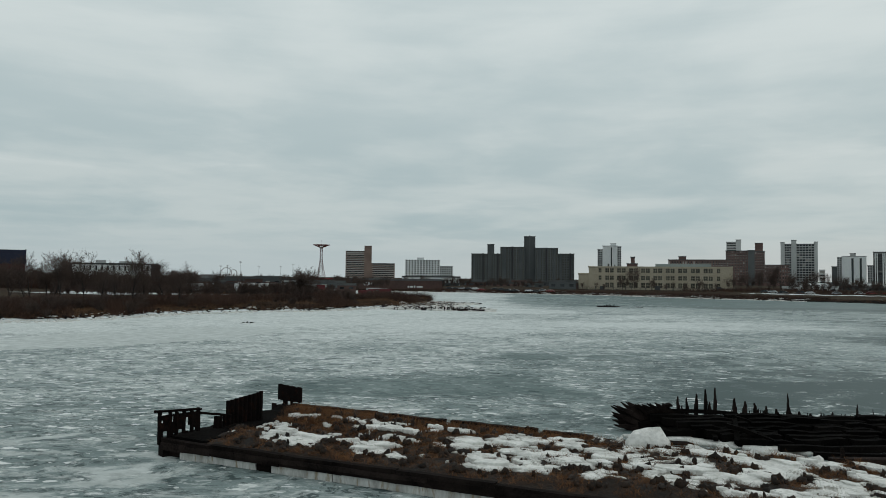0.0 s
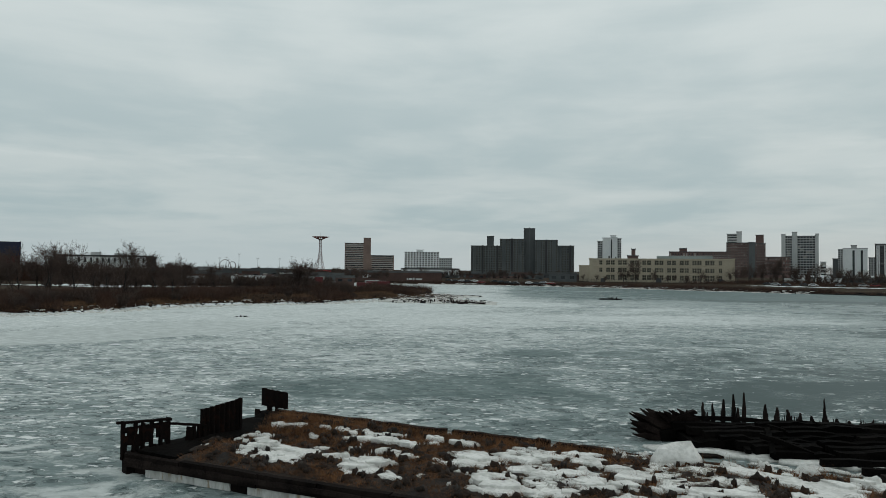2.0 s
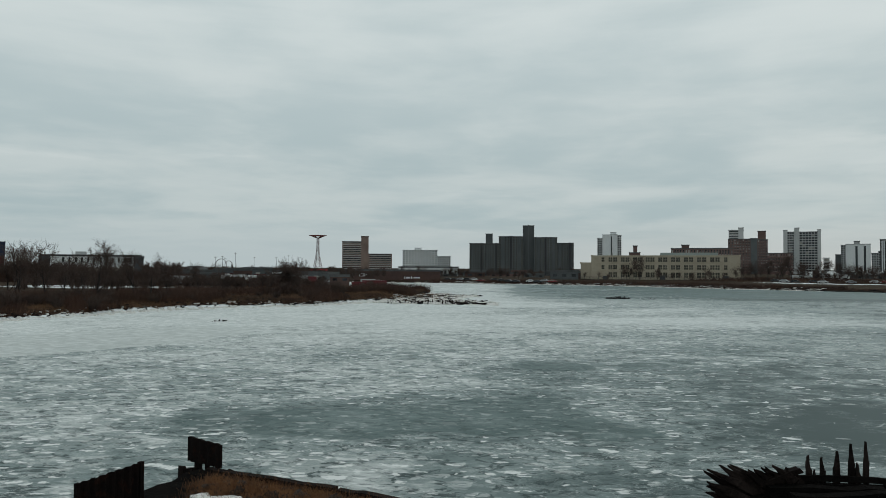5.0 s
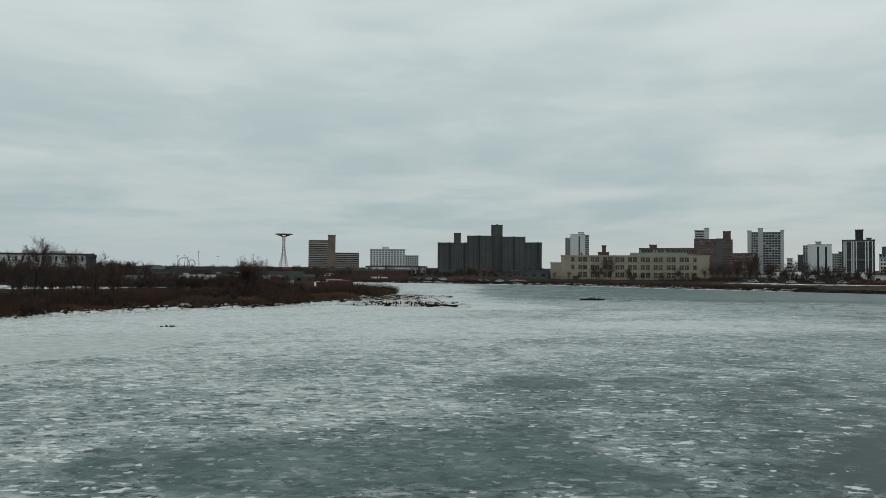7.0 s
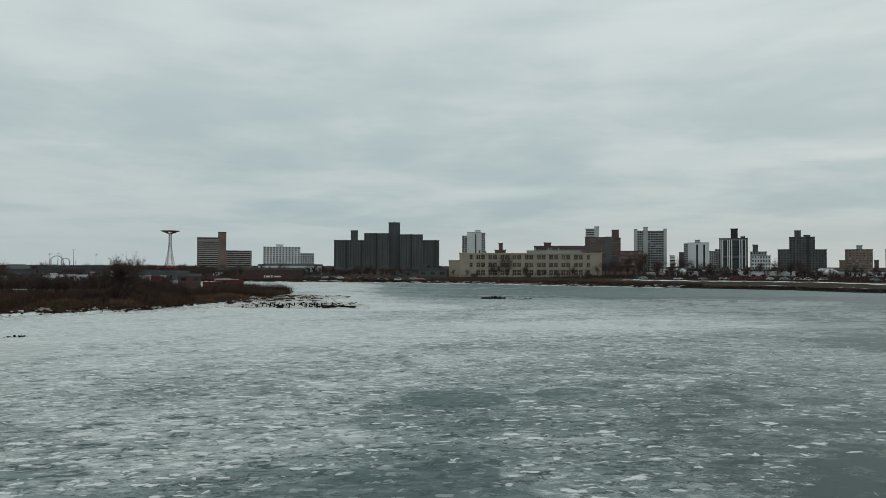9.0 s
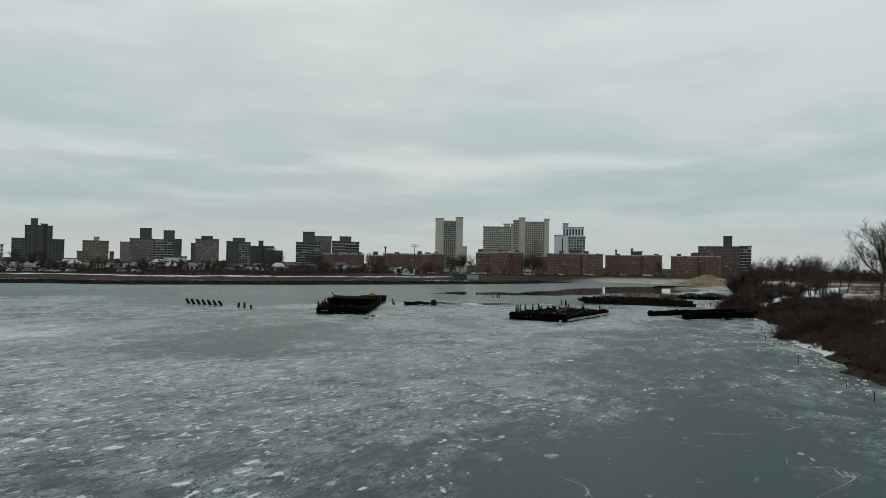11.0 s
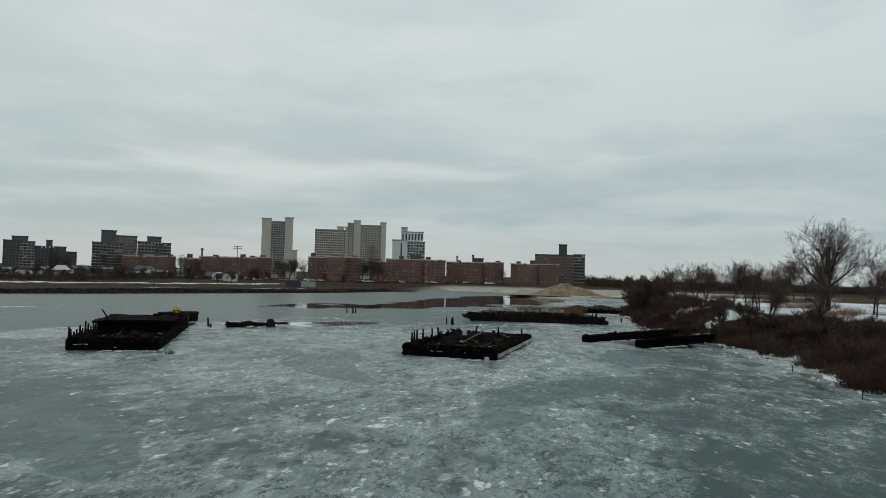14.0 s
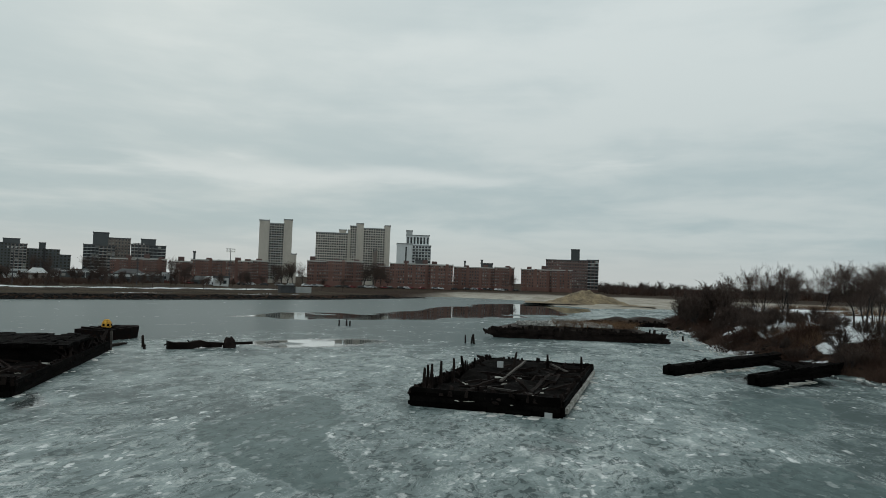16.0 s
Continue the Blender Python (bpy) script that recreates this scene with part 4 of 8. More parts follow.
BUILDINGS = (
    ("apartment_tower", "brown brick apartment slab with a taller lift tower", (-243, 1268, 10.5), (
        (-45.6, -10.0, 54.9, "brownbrick", "band", 1, 15, ""),
        (-11.0, 2.6, 64.8, "brownbrick", "none", 0, 0, ""),
        (2.6, 45.9, 32.4, "brownbrick", "band", 1, 8, ""),
    )),
    ("hotel_block", "white concrete apartment block with a grid of dark windows", (-134, 1283, 5.8), (
        (-44.6, 20.2, 39.6, "whiteconc", "grid", 12, 9, ""),
        (-22.3, -9.6, 43.8, "whiteconc", "none", 0, 0, "p"),
        (20.2, 44.7, 28.4, "paleconc", "grid", 6, 6, ""),
    )),
    ("housing_complex", "dark grey brick housing complex with stepped wings and roof towers", (31, 979, -1.9), (
        (-73.3, -31.3, 42.0, "darkbrick", "grid", 12, 11, ""),
        (-50.6, -41.0, 55.8, "darkbrick", "none", 0, 0, "p"),
        (-32.1, 2.4, 51.9, "darkbrick", "grid", 9, 14, ""),
        (1.6, 17.6, 67.4, "darkbrick", "none", 0, 0, "b"),
        (17.6, 49.3, 50.6, "darkbrick", "grid", 9, 14, ""),
        (47.7, 72.1, 42.7, "darkbrick", "grid", 7, 11, ""),
        (8.8, 10.4, 68.2, "darkbrick", "none", 0, 0, "b"),
    )),
    ("apartment_tower", "white slab tower with balconies and a dark window strip", (152, 978, -8.9), (
        (-16.3, -9.3, 49.6, "paleconc", "balc", 2, 15, ""),
        (-9.3, 10.8, 54.4, "whiteconc", "strip", 1, 1, ""),
        (10.8, 16.2, 53.6, "paleconc", "balc", 2, 16, ""),
        (1.5, 9.3, 57.6, "whiteconc", "none", 0, 0, "p"),
    )),
    ("chimney_house", "brick boiler house with a short chimney", (101, 540, -10.6), (
        (-4.1, 4.0, 20.0, "redbrick", "none", 0, 0, ""),
        (-1.1, 1.9, 25.3, "redbrick", "none", 0, 0, "b"),
    )),
    ("brick_block", "long low brick apartment block behind the school", (170, 606, -15.7), (
        (-25.0, 24.3, 25.3, "redbrick", "grid", 22, 3, ""),
        (-16.5, -10.4, 28.3, "redbrick", "none", 0, 0, "p"),
    )),
    ("apartment_block", "dark red brick block with a grey lift tower and roof tank", (277, 803, -19.0), (
        (-20.6, 2.7, 41.6, "redbrick", "grid", 8, 12, ""),
        (2.7, 9.7, 42.1, "darkbrick", "none", 0, 0, ""),
        (9.7, 20.2, 40.8, "redbrick", "grid", 4, 12, ""),
        (-20.0, -4.4, 52.0, "paleconc", "band", 1, 17, "b"),
        (-9.8, -4.4, 54.5, "paleconc", "none", 0, 0, "b"),
        (10.3, 18.4, 50.4, "redbrick", "none", 0, 0, "p"),
    )),
    ("brick_block", "lower brick wing between two towers", (293, 755, -21.1), (
        (-12.3, 12.2, 24.7, "redbrick", "grid", 10, 5, ""),
    )),
    ("apartment_tower", "grey concrete tower with three ribs and stacked balconies", (363, 867, -22.6), (
        (-20.5, -16.1, 55.2, "paleconc", "none", 0, 0, ""),
        (-16.1, -8.6, 53.1, "greyconc", "balc", 3, 16, ""),
        (-8.6, -3.1, 57.9, "paleconc", "none", 0, 0, ""),
        (-3.1, 16.4, 52.9, "greyconc", "balc", 6, 16, ""),
        (16.4, 20.0, 55.4, "paleconc", "none", 0, 0, ""),
    )),
    ("small_block", "small white block with banded floors", (332, 738, -24.1), (
        (-2.6, 2.6, 19.5, "whiteconc", "band", 1, 4, ""),
    )),
    ("apartment_tower", "white tower with balconies on both ends and a dark strip", (403, 830, -26.9), (
        (-17.4, -11.8, 25.1, "darkbrick", "none", 0, 0, ""),
        (-11.8, -6.9, 36.0, "paleconc", "balc", 2, 13, ""),
        (-6.9, 17.6, 37.0, "whiteconc", "strip", 2, 1, ""),
        (1.2, 6.9, 40.4, "greyconc", "none", 0, 0, "p"),
    )),
    ("small_block", "pale grey stepped block with small balconies", (448, 862, -28.5), (
        (-7.1, 0.3, 27.3, "greyconc", "grid", 3, 8, ""),
        (-0.3, 7.1, 29.6, "greyconc", "balc", 2, 9, ""),
    )),
    ("apartment_tower", "black brick tower with white vertical piers and a roof tower", (334, 617, -29.9), (
        (-12.0, 12.1, 33.8, "blackbrick", "piers", 8, 13, ""),
        (-2.2, 3.7, 42.7, "blackbrick", "none", 0, 0, "p"),
        (6.2, 9.6, 35.5, "darkbrick", "none", 0, 0, "p"),
    )),
    ("small_block", "grey block with a roof tower", (492, 837, -31.6), (
        (-9.4, 9.5, 26.5, "greyconc", "grid", 6, 6, ""),
        (-6.6, -0.3, 35.3, "darkbrick", "none", 0, 0, "p"),
    )),
    ("white_house", "low white block with black windows", (416, 707, -31.8), (
        (-9.1, 9.2, 19.4, "whiteconc", "grid", 7, 4, ""),
    )),
    ("stepped_tower", "dark stepped tower with lower wings and roof boxes", (482, 736, -34.5), (
        (-24.0, -12.4, 27.2, "darkbrick", "grid", 4, 8, ""),
        (-12.4, 13.1, 41.0, "darkbrick", "grid", 8, 13, ""),
        (13.1, 24.4, 26.9, "darkbrick", "grid", 4, 8, ""),
        (-7.2, -0.7, 48.4, "darkbrick", "none", 0, 0, "p"),
        (2.0, 8.5, 43.1, "darkbrick", "none", 0, 0, "p"),
    )),
    ("apartment_tower", "grey-brown block with a roof box and a low wing", (526, 704, -38.1), (
        (-18.1, -12.8, 14.8, "brownbrick", "none", 0, 0, ""),
        (-12.8, 12.9, 26.6, "brownbrick", "grid", 8, 8, ""),
        (-2.0, 3.4, 30.8, "greyconc", "none", 0, 0, "p"),
        (14.2, 18.3, 15.0, "darkbrick", "none", 0, 0, ""),
    )),
    ("twin_tower", "wide brown block with two roof towers and balcony stacks", (569, 668, -41.9), (
        (-31.9, -22.3, 26.2, "tanbrick", "none", 0, 0, ""),
        (-22.3, 1.7, 30.5, "tanbrick", "grid", 8, 9, ""),
        (1.7, 24.6, 30.1, "tanbrick", "balc", 6, 9, ""),
        (24.6, 32.2, 30.9, "darkbrick", "none", 0, 0, ""),
        (-12.1, 0.3, 42.4, "darkbrick", "none", 0, 0, "p"),
        (12.8, 24.6, 40.6, "darkbrick", "none", 0, 0, "p"),
    )),
    ("apartment_tower", "grey brick tower with white window surrounds and a roof house", (603, 621, -45.7), (
        (-15.2, -10.4, 26.6, "darkbrick", "none", 0, 0, ""),
        (-10.4, 15.2, 31.6, "tanbrick", "grid", 9, 9, ""),
        (-4.2, 8.3, 35.0, "darkbrick", "none", 0, 0, "p"),
    )),
    ("apartment_tower", "grey brick tower with balconies and a roof house", (628, 594, -48.2), (
        (-13.5, 0.3, 29.7, "darkbrick", "grid", 5, 9, ""),
        (0.3, 13.5, 29.1, "tanbrick", "balc", 4, 9, ""),
        (-6.6, 7.3, 33.9, "darkbrick", "none", 0, 0, "p"),
    )),
    ("stepped_block", "dark brick block stepping down with a square roof tower", (672, 590, -50.3), (
        (-19.8, 9.7, 25.6, "darkbrick", "grid", 9, 7, ""),
        (9.7, 19.8, 20.6, "darkbrick", "grid", 3, 5, ""),
        (-9.0, -3.2, 32.0, "darkbrick", "none", 0, 0, "p"),
    )),
    ("housing_complex", "grey housing towers with white balcony stacks and roof houses", (560, 423, -55.0), (
        (-30.3, -19.1, 26.6, "darkbrick", "balc", 4, 9, ""),
        (-19.1, -7.3, 26.1, "tanbrick", "balc", 4, 9, ""),
        (-12.9, 3.4, 32.9, "tanbrick", "grid", 7, 11, "b"),
        (-24.1, -12.9, 36.8, "darkbrick", "none", 0, 0, "b"),
        (3.9, 17.3, 28.4, "tanbrick", "balc", 5, 9, ""),
        (17.3, 30.1, 27.9, "darkbrick", "balc", 4, 9, ""),
        (11.2, 22.3, 33.0, "darkbrick", "none", 0, 0, "p"),
    )),
    ("slab_tower", "cream concrete slab tower with two end shafts and banded floors", (511, 270, -64.8), (
        (-12.9, -6.3, 45.0, "cream", "none", 0, 0, ""),
        (-6.3, 3.7, 43.1, "cream", "balc", 6, 23, ""),
        (3.7, 9.3, 46.2, "cream", "none", 0, 0, ""),
        (9.3, 12.8, 22.4, "cream", "none", 0, 0, ""),
    )),
    ("slab_tower", "pair of linked cream concrete slab towers with shafts", (597, 244, -70.1), (
        (-30.2, -4.8, 42.8, "cream", "grid", 14, 19, ""),
        (-11.8, -6.2, 45.7, "cream", "none", 0, 0, "p"),
        (-4.8, -2.1, 45.6, "cream", "none", 0, 0, ""),
        (-3.0, 2.1, 49.0, "cream", "grid", 3, 22, ""),
        (2.1, 7.6, 51.3, "cream", "none", 0, 0, ""),
        (7.6, 25.1, 47.7, "cream", "grid", 9, 22, ""),
        (25.1, 29.2, 50.4, "cream", "none", 0, 0, ""),
        (16.2, 18.9, 29.7, "tanbrick", "none", 0, 0, "f"),
    )),
    ("slab_tower", "white tower with balconies below a set-back grey upper part", (548, 182, -74.3), (
        (-12.4, -1.4, 33.0, "whiteconc", "strip", 1, 1, ""),
        (-1.4, 12.1, 32.0, "whiteconc", "balc", 6, 13, ""),
        (-5.7, 11.0, 39.7, "whiteconc", "grid", 7, 4, "b"),
        (-5.7, -1.4, 42.9, "paleconc", "none", 0, 0, "b"),
    )),
    ("brick_house", "six-storey red brick housing block beside the park", (425, 317, -55.2), (
        (-14.8, -1.8, 14.0, "gravebrick", "grid", 11, 6, ""),
        (-1.8, 15.3, 14.3, "gravebrick", "grid", 13, 6, ""),
    )),
    ("brick_house", "six-storey red brick housing block with stepped front", (432, 268, -61.3), (
        (-25.0, -16.3, 13.4, "gravebrick", "grid", 7, 6, ""),
        (-16.9, -1.6, 14.8, "gravebrick", "grid", 11, 6, ""),
        (-2.2, 16.7, 14.8, "gravebrick", "grid", 14, 6, "f"),
        (16.7, 26.0, 15.4, "gravebrick", "grid", 7, 6, ""),
        (-16.0, -15.1, 19.4, "darkbrick", "none", 0, 0, "b"),
    )),
    ("brick_house", "seven-storey red brick housing block with dark roof boxes", (459, 209, -70.2), (
        (-16.5, -5.2, 16.6, "gravebrick", "grid", 8, 6, ""),
        (-5.2, 6.9, 17.1, "gravebrick", "grid", 9, 6, "f"),
        (6.9, 16.7, 17.1, "gravebrick", "grid", 7, 6, ""),
    )),
    ("brick_house", "seven-storey red brick housing block with parapet", (482, 166, -76.5), (
        (-24.0, -14.9, 15.1, "gravebrick", "grid", 6, 6, ""),
        (-14.9, 10.4, 17.1, "gravebrick", "grid", 16, 6, ""),
        (10.4, 24.1, 17.0, "gravebrick", "grid", 9, 6, "f"),
        (0.9, 7.9, 19.8, "darkbrick", "none", 0, 0, "b"),
    )),
    ("brick_house", "seven-storey red brick housing block with a pipe on the roof", (525, 128, -82.3), (
        (-20.3, 7.4, 16.9, "gravebrick", "grid", 16, 6, ""),
        (7.4, 20.2, 17.2, "gravebrick", "grid", 8, 6, "f"),
        (-2.1, 5.9, 19.9, "darkbrick", "none", 0, 0, "b"),
        (-13.5, -12.7, 20.9, "darkbrick", "none", 0, 0, "b"),
        (-2.1, -0.9, 22.0, "darkbrick", "none", 0, 0, "b"),
    )),
    ("brick_house", "seven-storey red brick housing block beside the beach", (564, 88, -87.5), (
        (-18.1, 4.0, 17.4, "gravebrick", "grid", 12, 6, ""),
        (4.0, 17.9, 17.5, "gravebrick", "grid", 8, 6, "f"),
    )),
    ("brick_tower", "ten-storey brown brick block with end balconies and roof tower", (624, 72, -89.4), (
        (-22.3, -18.7, 21.4, "redbrick", "none", 0, 0, ""),
        (-19.2, 13.2, 26.9, "redbrick", "grid", 16, 9, ""),
        (13.2, 22.0, 27.4, "redbrick", "balc", 3, 9, ""),
        (0.4, 7.1, 35.6, "darkbrick", "none", 0, 0, "p"),
    )),
)

for row in BUILDINGS:
    building(*row)


def school():
    """The long buff school on the far bank, three rows of windows between plain ends."""
    home = empty("school_building", pose(91.5, 409, BASE, rz=-14.2), "long three-storey buff brick school with rows of tall windows", "building")
    w, top = 81.5, 13.7
    wall = part("wall", boxes((-w / 2, w / 2, 0, 18, -2, top)), M["school"], home)
    bm = bmesh.new()
    roof_box(bm, -w / 2, w / 2, 0, 18, top)
    part("cornice", bm, M["schoolstone"], home)
    part("string_course", boxes((-w / 2 - 0.1, w / 2 + 0.1, -0.18, 0.05, 4.9, 5.4)), M["schoolstone"], home)
    part("string_course", boxes((-w / 2 - 0.1, w / 2 + 0.1, -0.14, 0.05, 9.7, 10.0)), M["schoolstone"], home)
    part("plinth", boxes((-w / 2 - 0.2, w / 2 + 0.2, -0.3, 0.1, -2, 1.2)), M["schoolstone"], home)
    part("upper_roof", boxes((-1.8, 29.5, 4, 15, top, top + 2.1)), M["greenroof"], home, "grey-green metal roof storey")
    annex = part("annex", boxes((-w / 2 - 6.4, -w / 2, 2, 14, -2, 9.4)), M["school"], home)
    bm = bmesh.new()
    roof_box(bm, -w / 2 - 6.4, -w / 2 + 0.3, 2, 14, 9.4)
    part("cornice", bm, M["schoolstone"], annex)
    panes = mesh_of("window", boxes((-0.95, 0.95, -0.04, 0.3, 0, 2.5)), M["schoolpane"])
    frame_me = mesh_of("frame", boxes((-1.05, -0.95, -0.10, 0.1, -0.1, 2.6), (0.95, 1.05, -0.10, 0.1, -0.1, 2.6), (-0.05, 0.05, -0.10, 0.1, 0, 2.5), (-0.95, 0.95, -0.10, 0.1, 1.2, 1.3), (-0.95, 0.95, -0.10, 0.1, 2.5, 2.6), (-1.2, 1.2, -0.2, 0.1, -0.25, -0.1)), M["schoolstone"])
    for k, z in enumerate((1.5, 6.1, 10.5)):
        for i in range(20):
            x = -33.5 + i * 3.49 + (0.4 if i % 2 else -0.4)
            if i == 0 and k == 0:
                continue
            p = piece("window", panes, wall, x, 0, z, 0.9 if i in (0, 19) else 1.16, 1.0 if k else 1.15)
            piece("frame", frame_me, p, 0, 0, 0)
    for x, wide, tall in ((-32.5, 2.6, 3.4), (-0.5, 3.0, 3.9), (33.2, 3.0, 3.7)):
        part("door", boxes((x - wide / 2, x + wide / 2, -0.35, 0.1, -1.2, tall - 1.2)), M["darksteel"], home)
    part("roof_stack", boxes((-30, -29, 6, 7, top, top + 2.2), (-26, -25.4, 6, 6.6, top, top + 1.6)), M["roofing"], home)


school()


def yard_fence():
    """The wire fence along the water in front of the school."""
    home = empty("wire_fence", pose(91.5, 409, BASE, rz=-14.2), "dark wire fence with steel posts in front of the school", "fence")
    for i in range(36):
        part("post", one_beam((-46 + i * 2.6, -9, -1.2), (-46 + i * 2.6, -9, 2.0), 0.16), M["darksteel"], home)
    for k in range(9):
        part("wire", one_beam((-46, -9, -0.6 + k * 0.3), (45, -9, -0.6 + k * 0.3), 0.07), M["darksteel"], home)


yard_fence()


def hoop(points, r):
    """A closed square tube through the points."""
    bm, loops, n = bmesh.new(), [], len(points)
    pts = [Vector(p) for p in points]
    mid = sum(pts, Vector()) / n
    axle = (pts[0] - mid).cross(pts[1] - mid).normalized()
    for p in pts:
        out = (p - mid).normalized()
        loops.append([bm.verts.new(p + out * a * r + axle * b * r) for a, b in ((-1, -1), (1, -1), (1, 1), (-1, 1))])
    for i in range(n):
        a, b = loops[i], loops[(i + 1) % n]
        for k in range(4):
            bm.faces.new((a[k], a[(k + 1) % 4], b[(k + 1) % 4], b[k]))
    return bm


def parachute_tower():
    """The tall steel drop tower: six-legged lattice, narrow neck and a flat red crown."""
    home = empty("parachute_tower", pose(-445, 1684, BASE, rz=14), "tall grey lattice drop tower with a red mushroom crown", "tower")

    def reach(z):
        return 3.0 + 9.5 * max(0.0, 1 - z / 55) ** 1.6

    levels = [0, 8, 16, 24, 32, 40, 48, 56, 64, 72, 78]
    for k in range(6):
        bm, a = bmesh.new(), math.tau * k / 6
        for z0, z1 in zip(levels, levels[1:]):
            beam(bm, (math.cos(a) * reach(z0), math.sin(a) * reach(z0), z0), (math.cos(a) * reach(z1), math.sin(a) * reach(z1), z1), 0.9)
        part("leg", bm, M["whitesteel"], home)
    for z0, z1 in zip(levels, levels[1:]):
        bm = bmesh.new()
        for k in range(6):
            a, b = math.tau * k / 6, math.tau * (k + 1) / 6
            p, q = (math.cos(a) * reach(z0), math.sin(a) * reach(z0), z0), (math.cos(b) * reach(z1), math.sin(b) * reach(z1), z1)
            r = (math.cos(b) * reach(z0), math.sin(b) * reach(z0), z0)
            beam(bm, p, q, 0.45)
            beam(bm, p, r, 0.45)
        part("bracing", bm, M["redsteel"], home)
    bm = bmesh.new()
    for k in range(12):
        a = math.tau * k / 12
        beam(bm, (math.cos(a) * 3, math.sin(a) * 3, 77), (math.cos(a) * 19, math.sin(a) * 19, 83.5), 1.1, 1.6)
        beam(bm, (math.cos(a) * 3, math.sin(a) * 3, 82), (math.cos(a) * 20.5, math.sin(a) * 20.5, 83.5), 0.9, 1.2)
    part("crown_arm", bm, M["redsteel"], home)
    for radius, z in ((20.5, 83.5), (12.0, 83.0)):
        part("crown_ring", hoop([(math.cos(math.tau * k / 24) * radius, math.sin(math.tau * k / 24) * radius, z) for k in range(24)], 0.7), M["redsteel"], home)
    part("mast", one_beam((0, 0, 80), (0, 0, 95), 0.6, taper=0.4), M["whitesteel"], home)


parachute_tower()


def simple_house(name, label, x, y, turn, w, d, h, mat, roof="flat", n=5, base=BASE, cover="roofing"):
    home = empty(name, pose(x, y, base, rz=turn), label, "building", "low houses along the far bank")
    wall = part("wall", boxes((-w / 2, w / 2, 0, d, -2, h)), M[mat], home)
    bm = bmesh.new()
    if roof == "flat":
        roof_box(bm, -w / 2, w / 2, 0, d, h)
    else:
        v = [bm.verts.new(p) for p in ((-w / 2 - 0.4, -0.4, h), (w / 2 + 0.4, -0.4, h), (w / 2 + 0.4, d + 0.4, h), (-w / 2 - 0.4, d + 0.4, h), (-w / 4, d / 2, h + d * 0.24), (w / 4, d / 2, h + d * 0.24))]
        for f in ((3, 2, 1, 0), (0, 1, 5, 4), (1, 2, 5), (2, 3, 4, 5), (3, 0, 4)):
            bm.faces.new([v[i] for i in f])
    part("roof", bm, M[cover], home)
    for i in range(n):
        piece("window", unit("pane"), wall, -w / 2 + w * (i + 0.5) / n, 0, h * 0.35, w / n * 0.45, h * 0.35)
    return home


# the industrial edge behind the spit
warehouse = simple_house("warehouse", "long low brown-red warehouse with a pale cornice", -58, 378, 7, 47, 18, 4.6, "warehouse", n=0)
for u0, u1, z0, z1 in ((-21.0, -20.2, 1.6, 3.2), (-19.8, -18.6, 2.9, 3.2), (-19.8, -18.6, 1.6, 1.9), (-18.2, -17.6, 1.6, 3.3), (-17.2, -15.8, 2.2, 3.0), (4.0, 4.5, 0.4, 1.6), (5.0, 7.0, 0.5, 1.4), (7.6, 8.2, 0.4, 1.7), (9.0, 12.5, 0.6, 1.3)):
    part("paint_mark", boxes((u0, u1, -0.05, 0.02, z0, z1)), M["whiteconc"], warehouse, "sprayed white mark")
simple_house("low_building", "row of low white sheds behind the warehouse", -50, 470, 6, 40, 14, 6.5, "whiteconc", n=12)
store = simple_house("store_building", "big box store with dark blue and red cladding", -247, 306, 37, 27, 30, 17.4, "darkred", n=0)
part("fascia", boxes((-13.7, 13.7, -0.3, 0.1, 11, 17.8)), M["signblue"], store)
depot = simple_house("depot_building", "white two-storey depot with a dark window strip under its roof", -165, 268, 30, 36, 22, 10.6, "whiteconc", n=0)
part("dark_end", boxes((-18.4, -14.5, -0.5, 0.1, 3, 10.8)), M["darksteel"], depot)
for i in range(13):
    piece("window", unit("pane"), depot, -10 + i * 2.2, 0, 8.0, 0.7, 2.0)
part("roof_edge", boxes((-18.4, 18.4, -0.4, 0.1, 10.65, 10.9)), M["darksteel"], depot)
part("roof_unit", boxes((-6, -2, 5, 8, 10.6, 12.4), (3, 8, 6, 9, 10.6, 12.0)), M["greyconc"], depot)
part("lower_wall", boxes((-2, 19, -1.5, 0.1, -2, 6.0)), M["tanwall"], depot)
simple_house("stair_house", "small dark stair house", -148, 273, 30, 3.4, 4, 9.9, "darksteel", n=0)
simple_house("pavilion", "green-roofed pavilion with a hipped roof", -158, 348, 23, 14, 9, 4.6, "greyconc", roof="hip", n=3)
for x, y, w, h, mat in ((-124.9, 264.9, 8, 4.0, "warehouse"), (-129.5, 286.9, 12, 4.5, "darkbrick"), (-115.6, 268.9, 9, 3.0, "darkbrick"), (-124.9, 310.4, 14, 5.2, "darkbrick"), (-115.8, 302.0, 8, 5.0, "warehouse"), (-114.7, 318.3, 13, 5.6, "darkbrick"), (-109.0, 326.5, 12, 4.4, "whiteconc"), (-91.9, 277.4, 9, 3.0, "warehouse"), (-88.9, 288.7, 10, 3.2, "warehouse"), (-87.9, 311.8, 11, 3.8, "darkbrick"), (-83.1, 323.4, 11, 3.6, "darkbrick"), (-68.5, 285.7, 8, 2.8, "warehouse")):
    simple_house("yard_shed", {"whiteconc": "small white shed in the yards behind the spit", "greyconc": "grey flat-roofed workshop behind the spit"}.get(mat, "low dark shed in the yards behind the spit"), x, y, math.degrees(-math.atan2(x, y)), w, 7, h, mat, n=max(2, w // 4))
rng = random.Random(5)
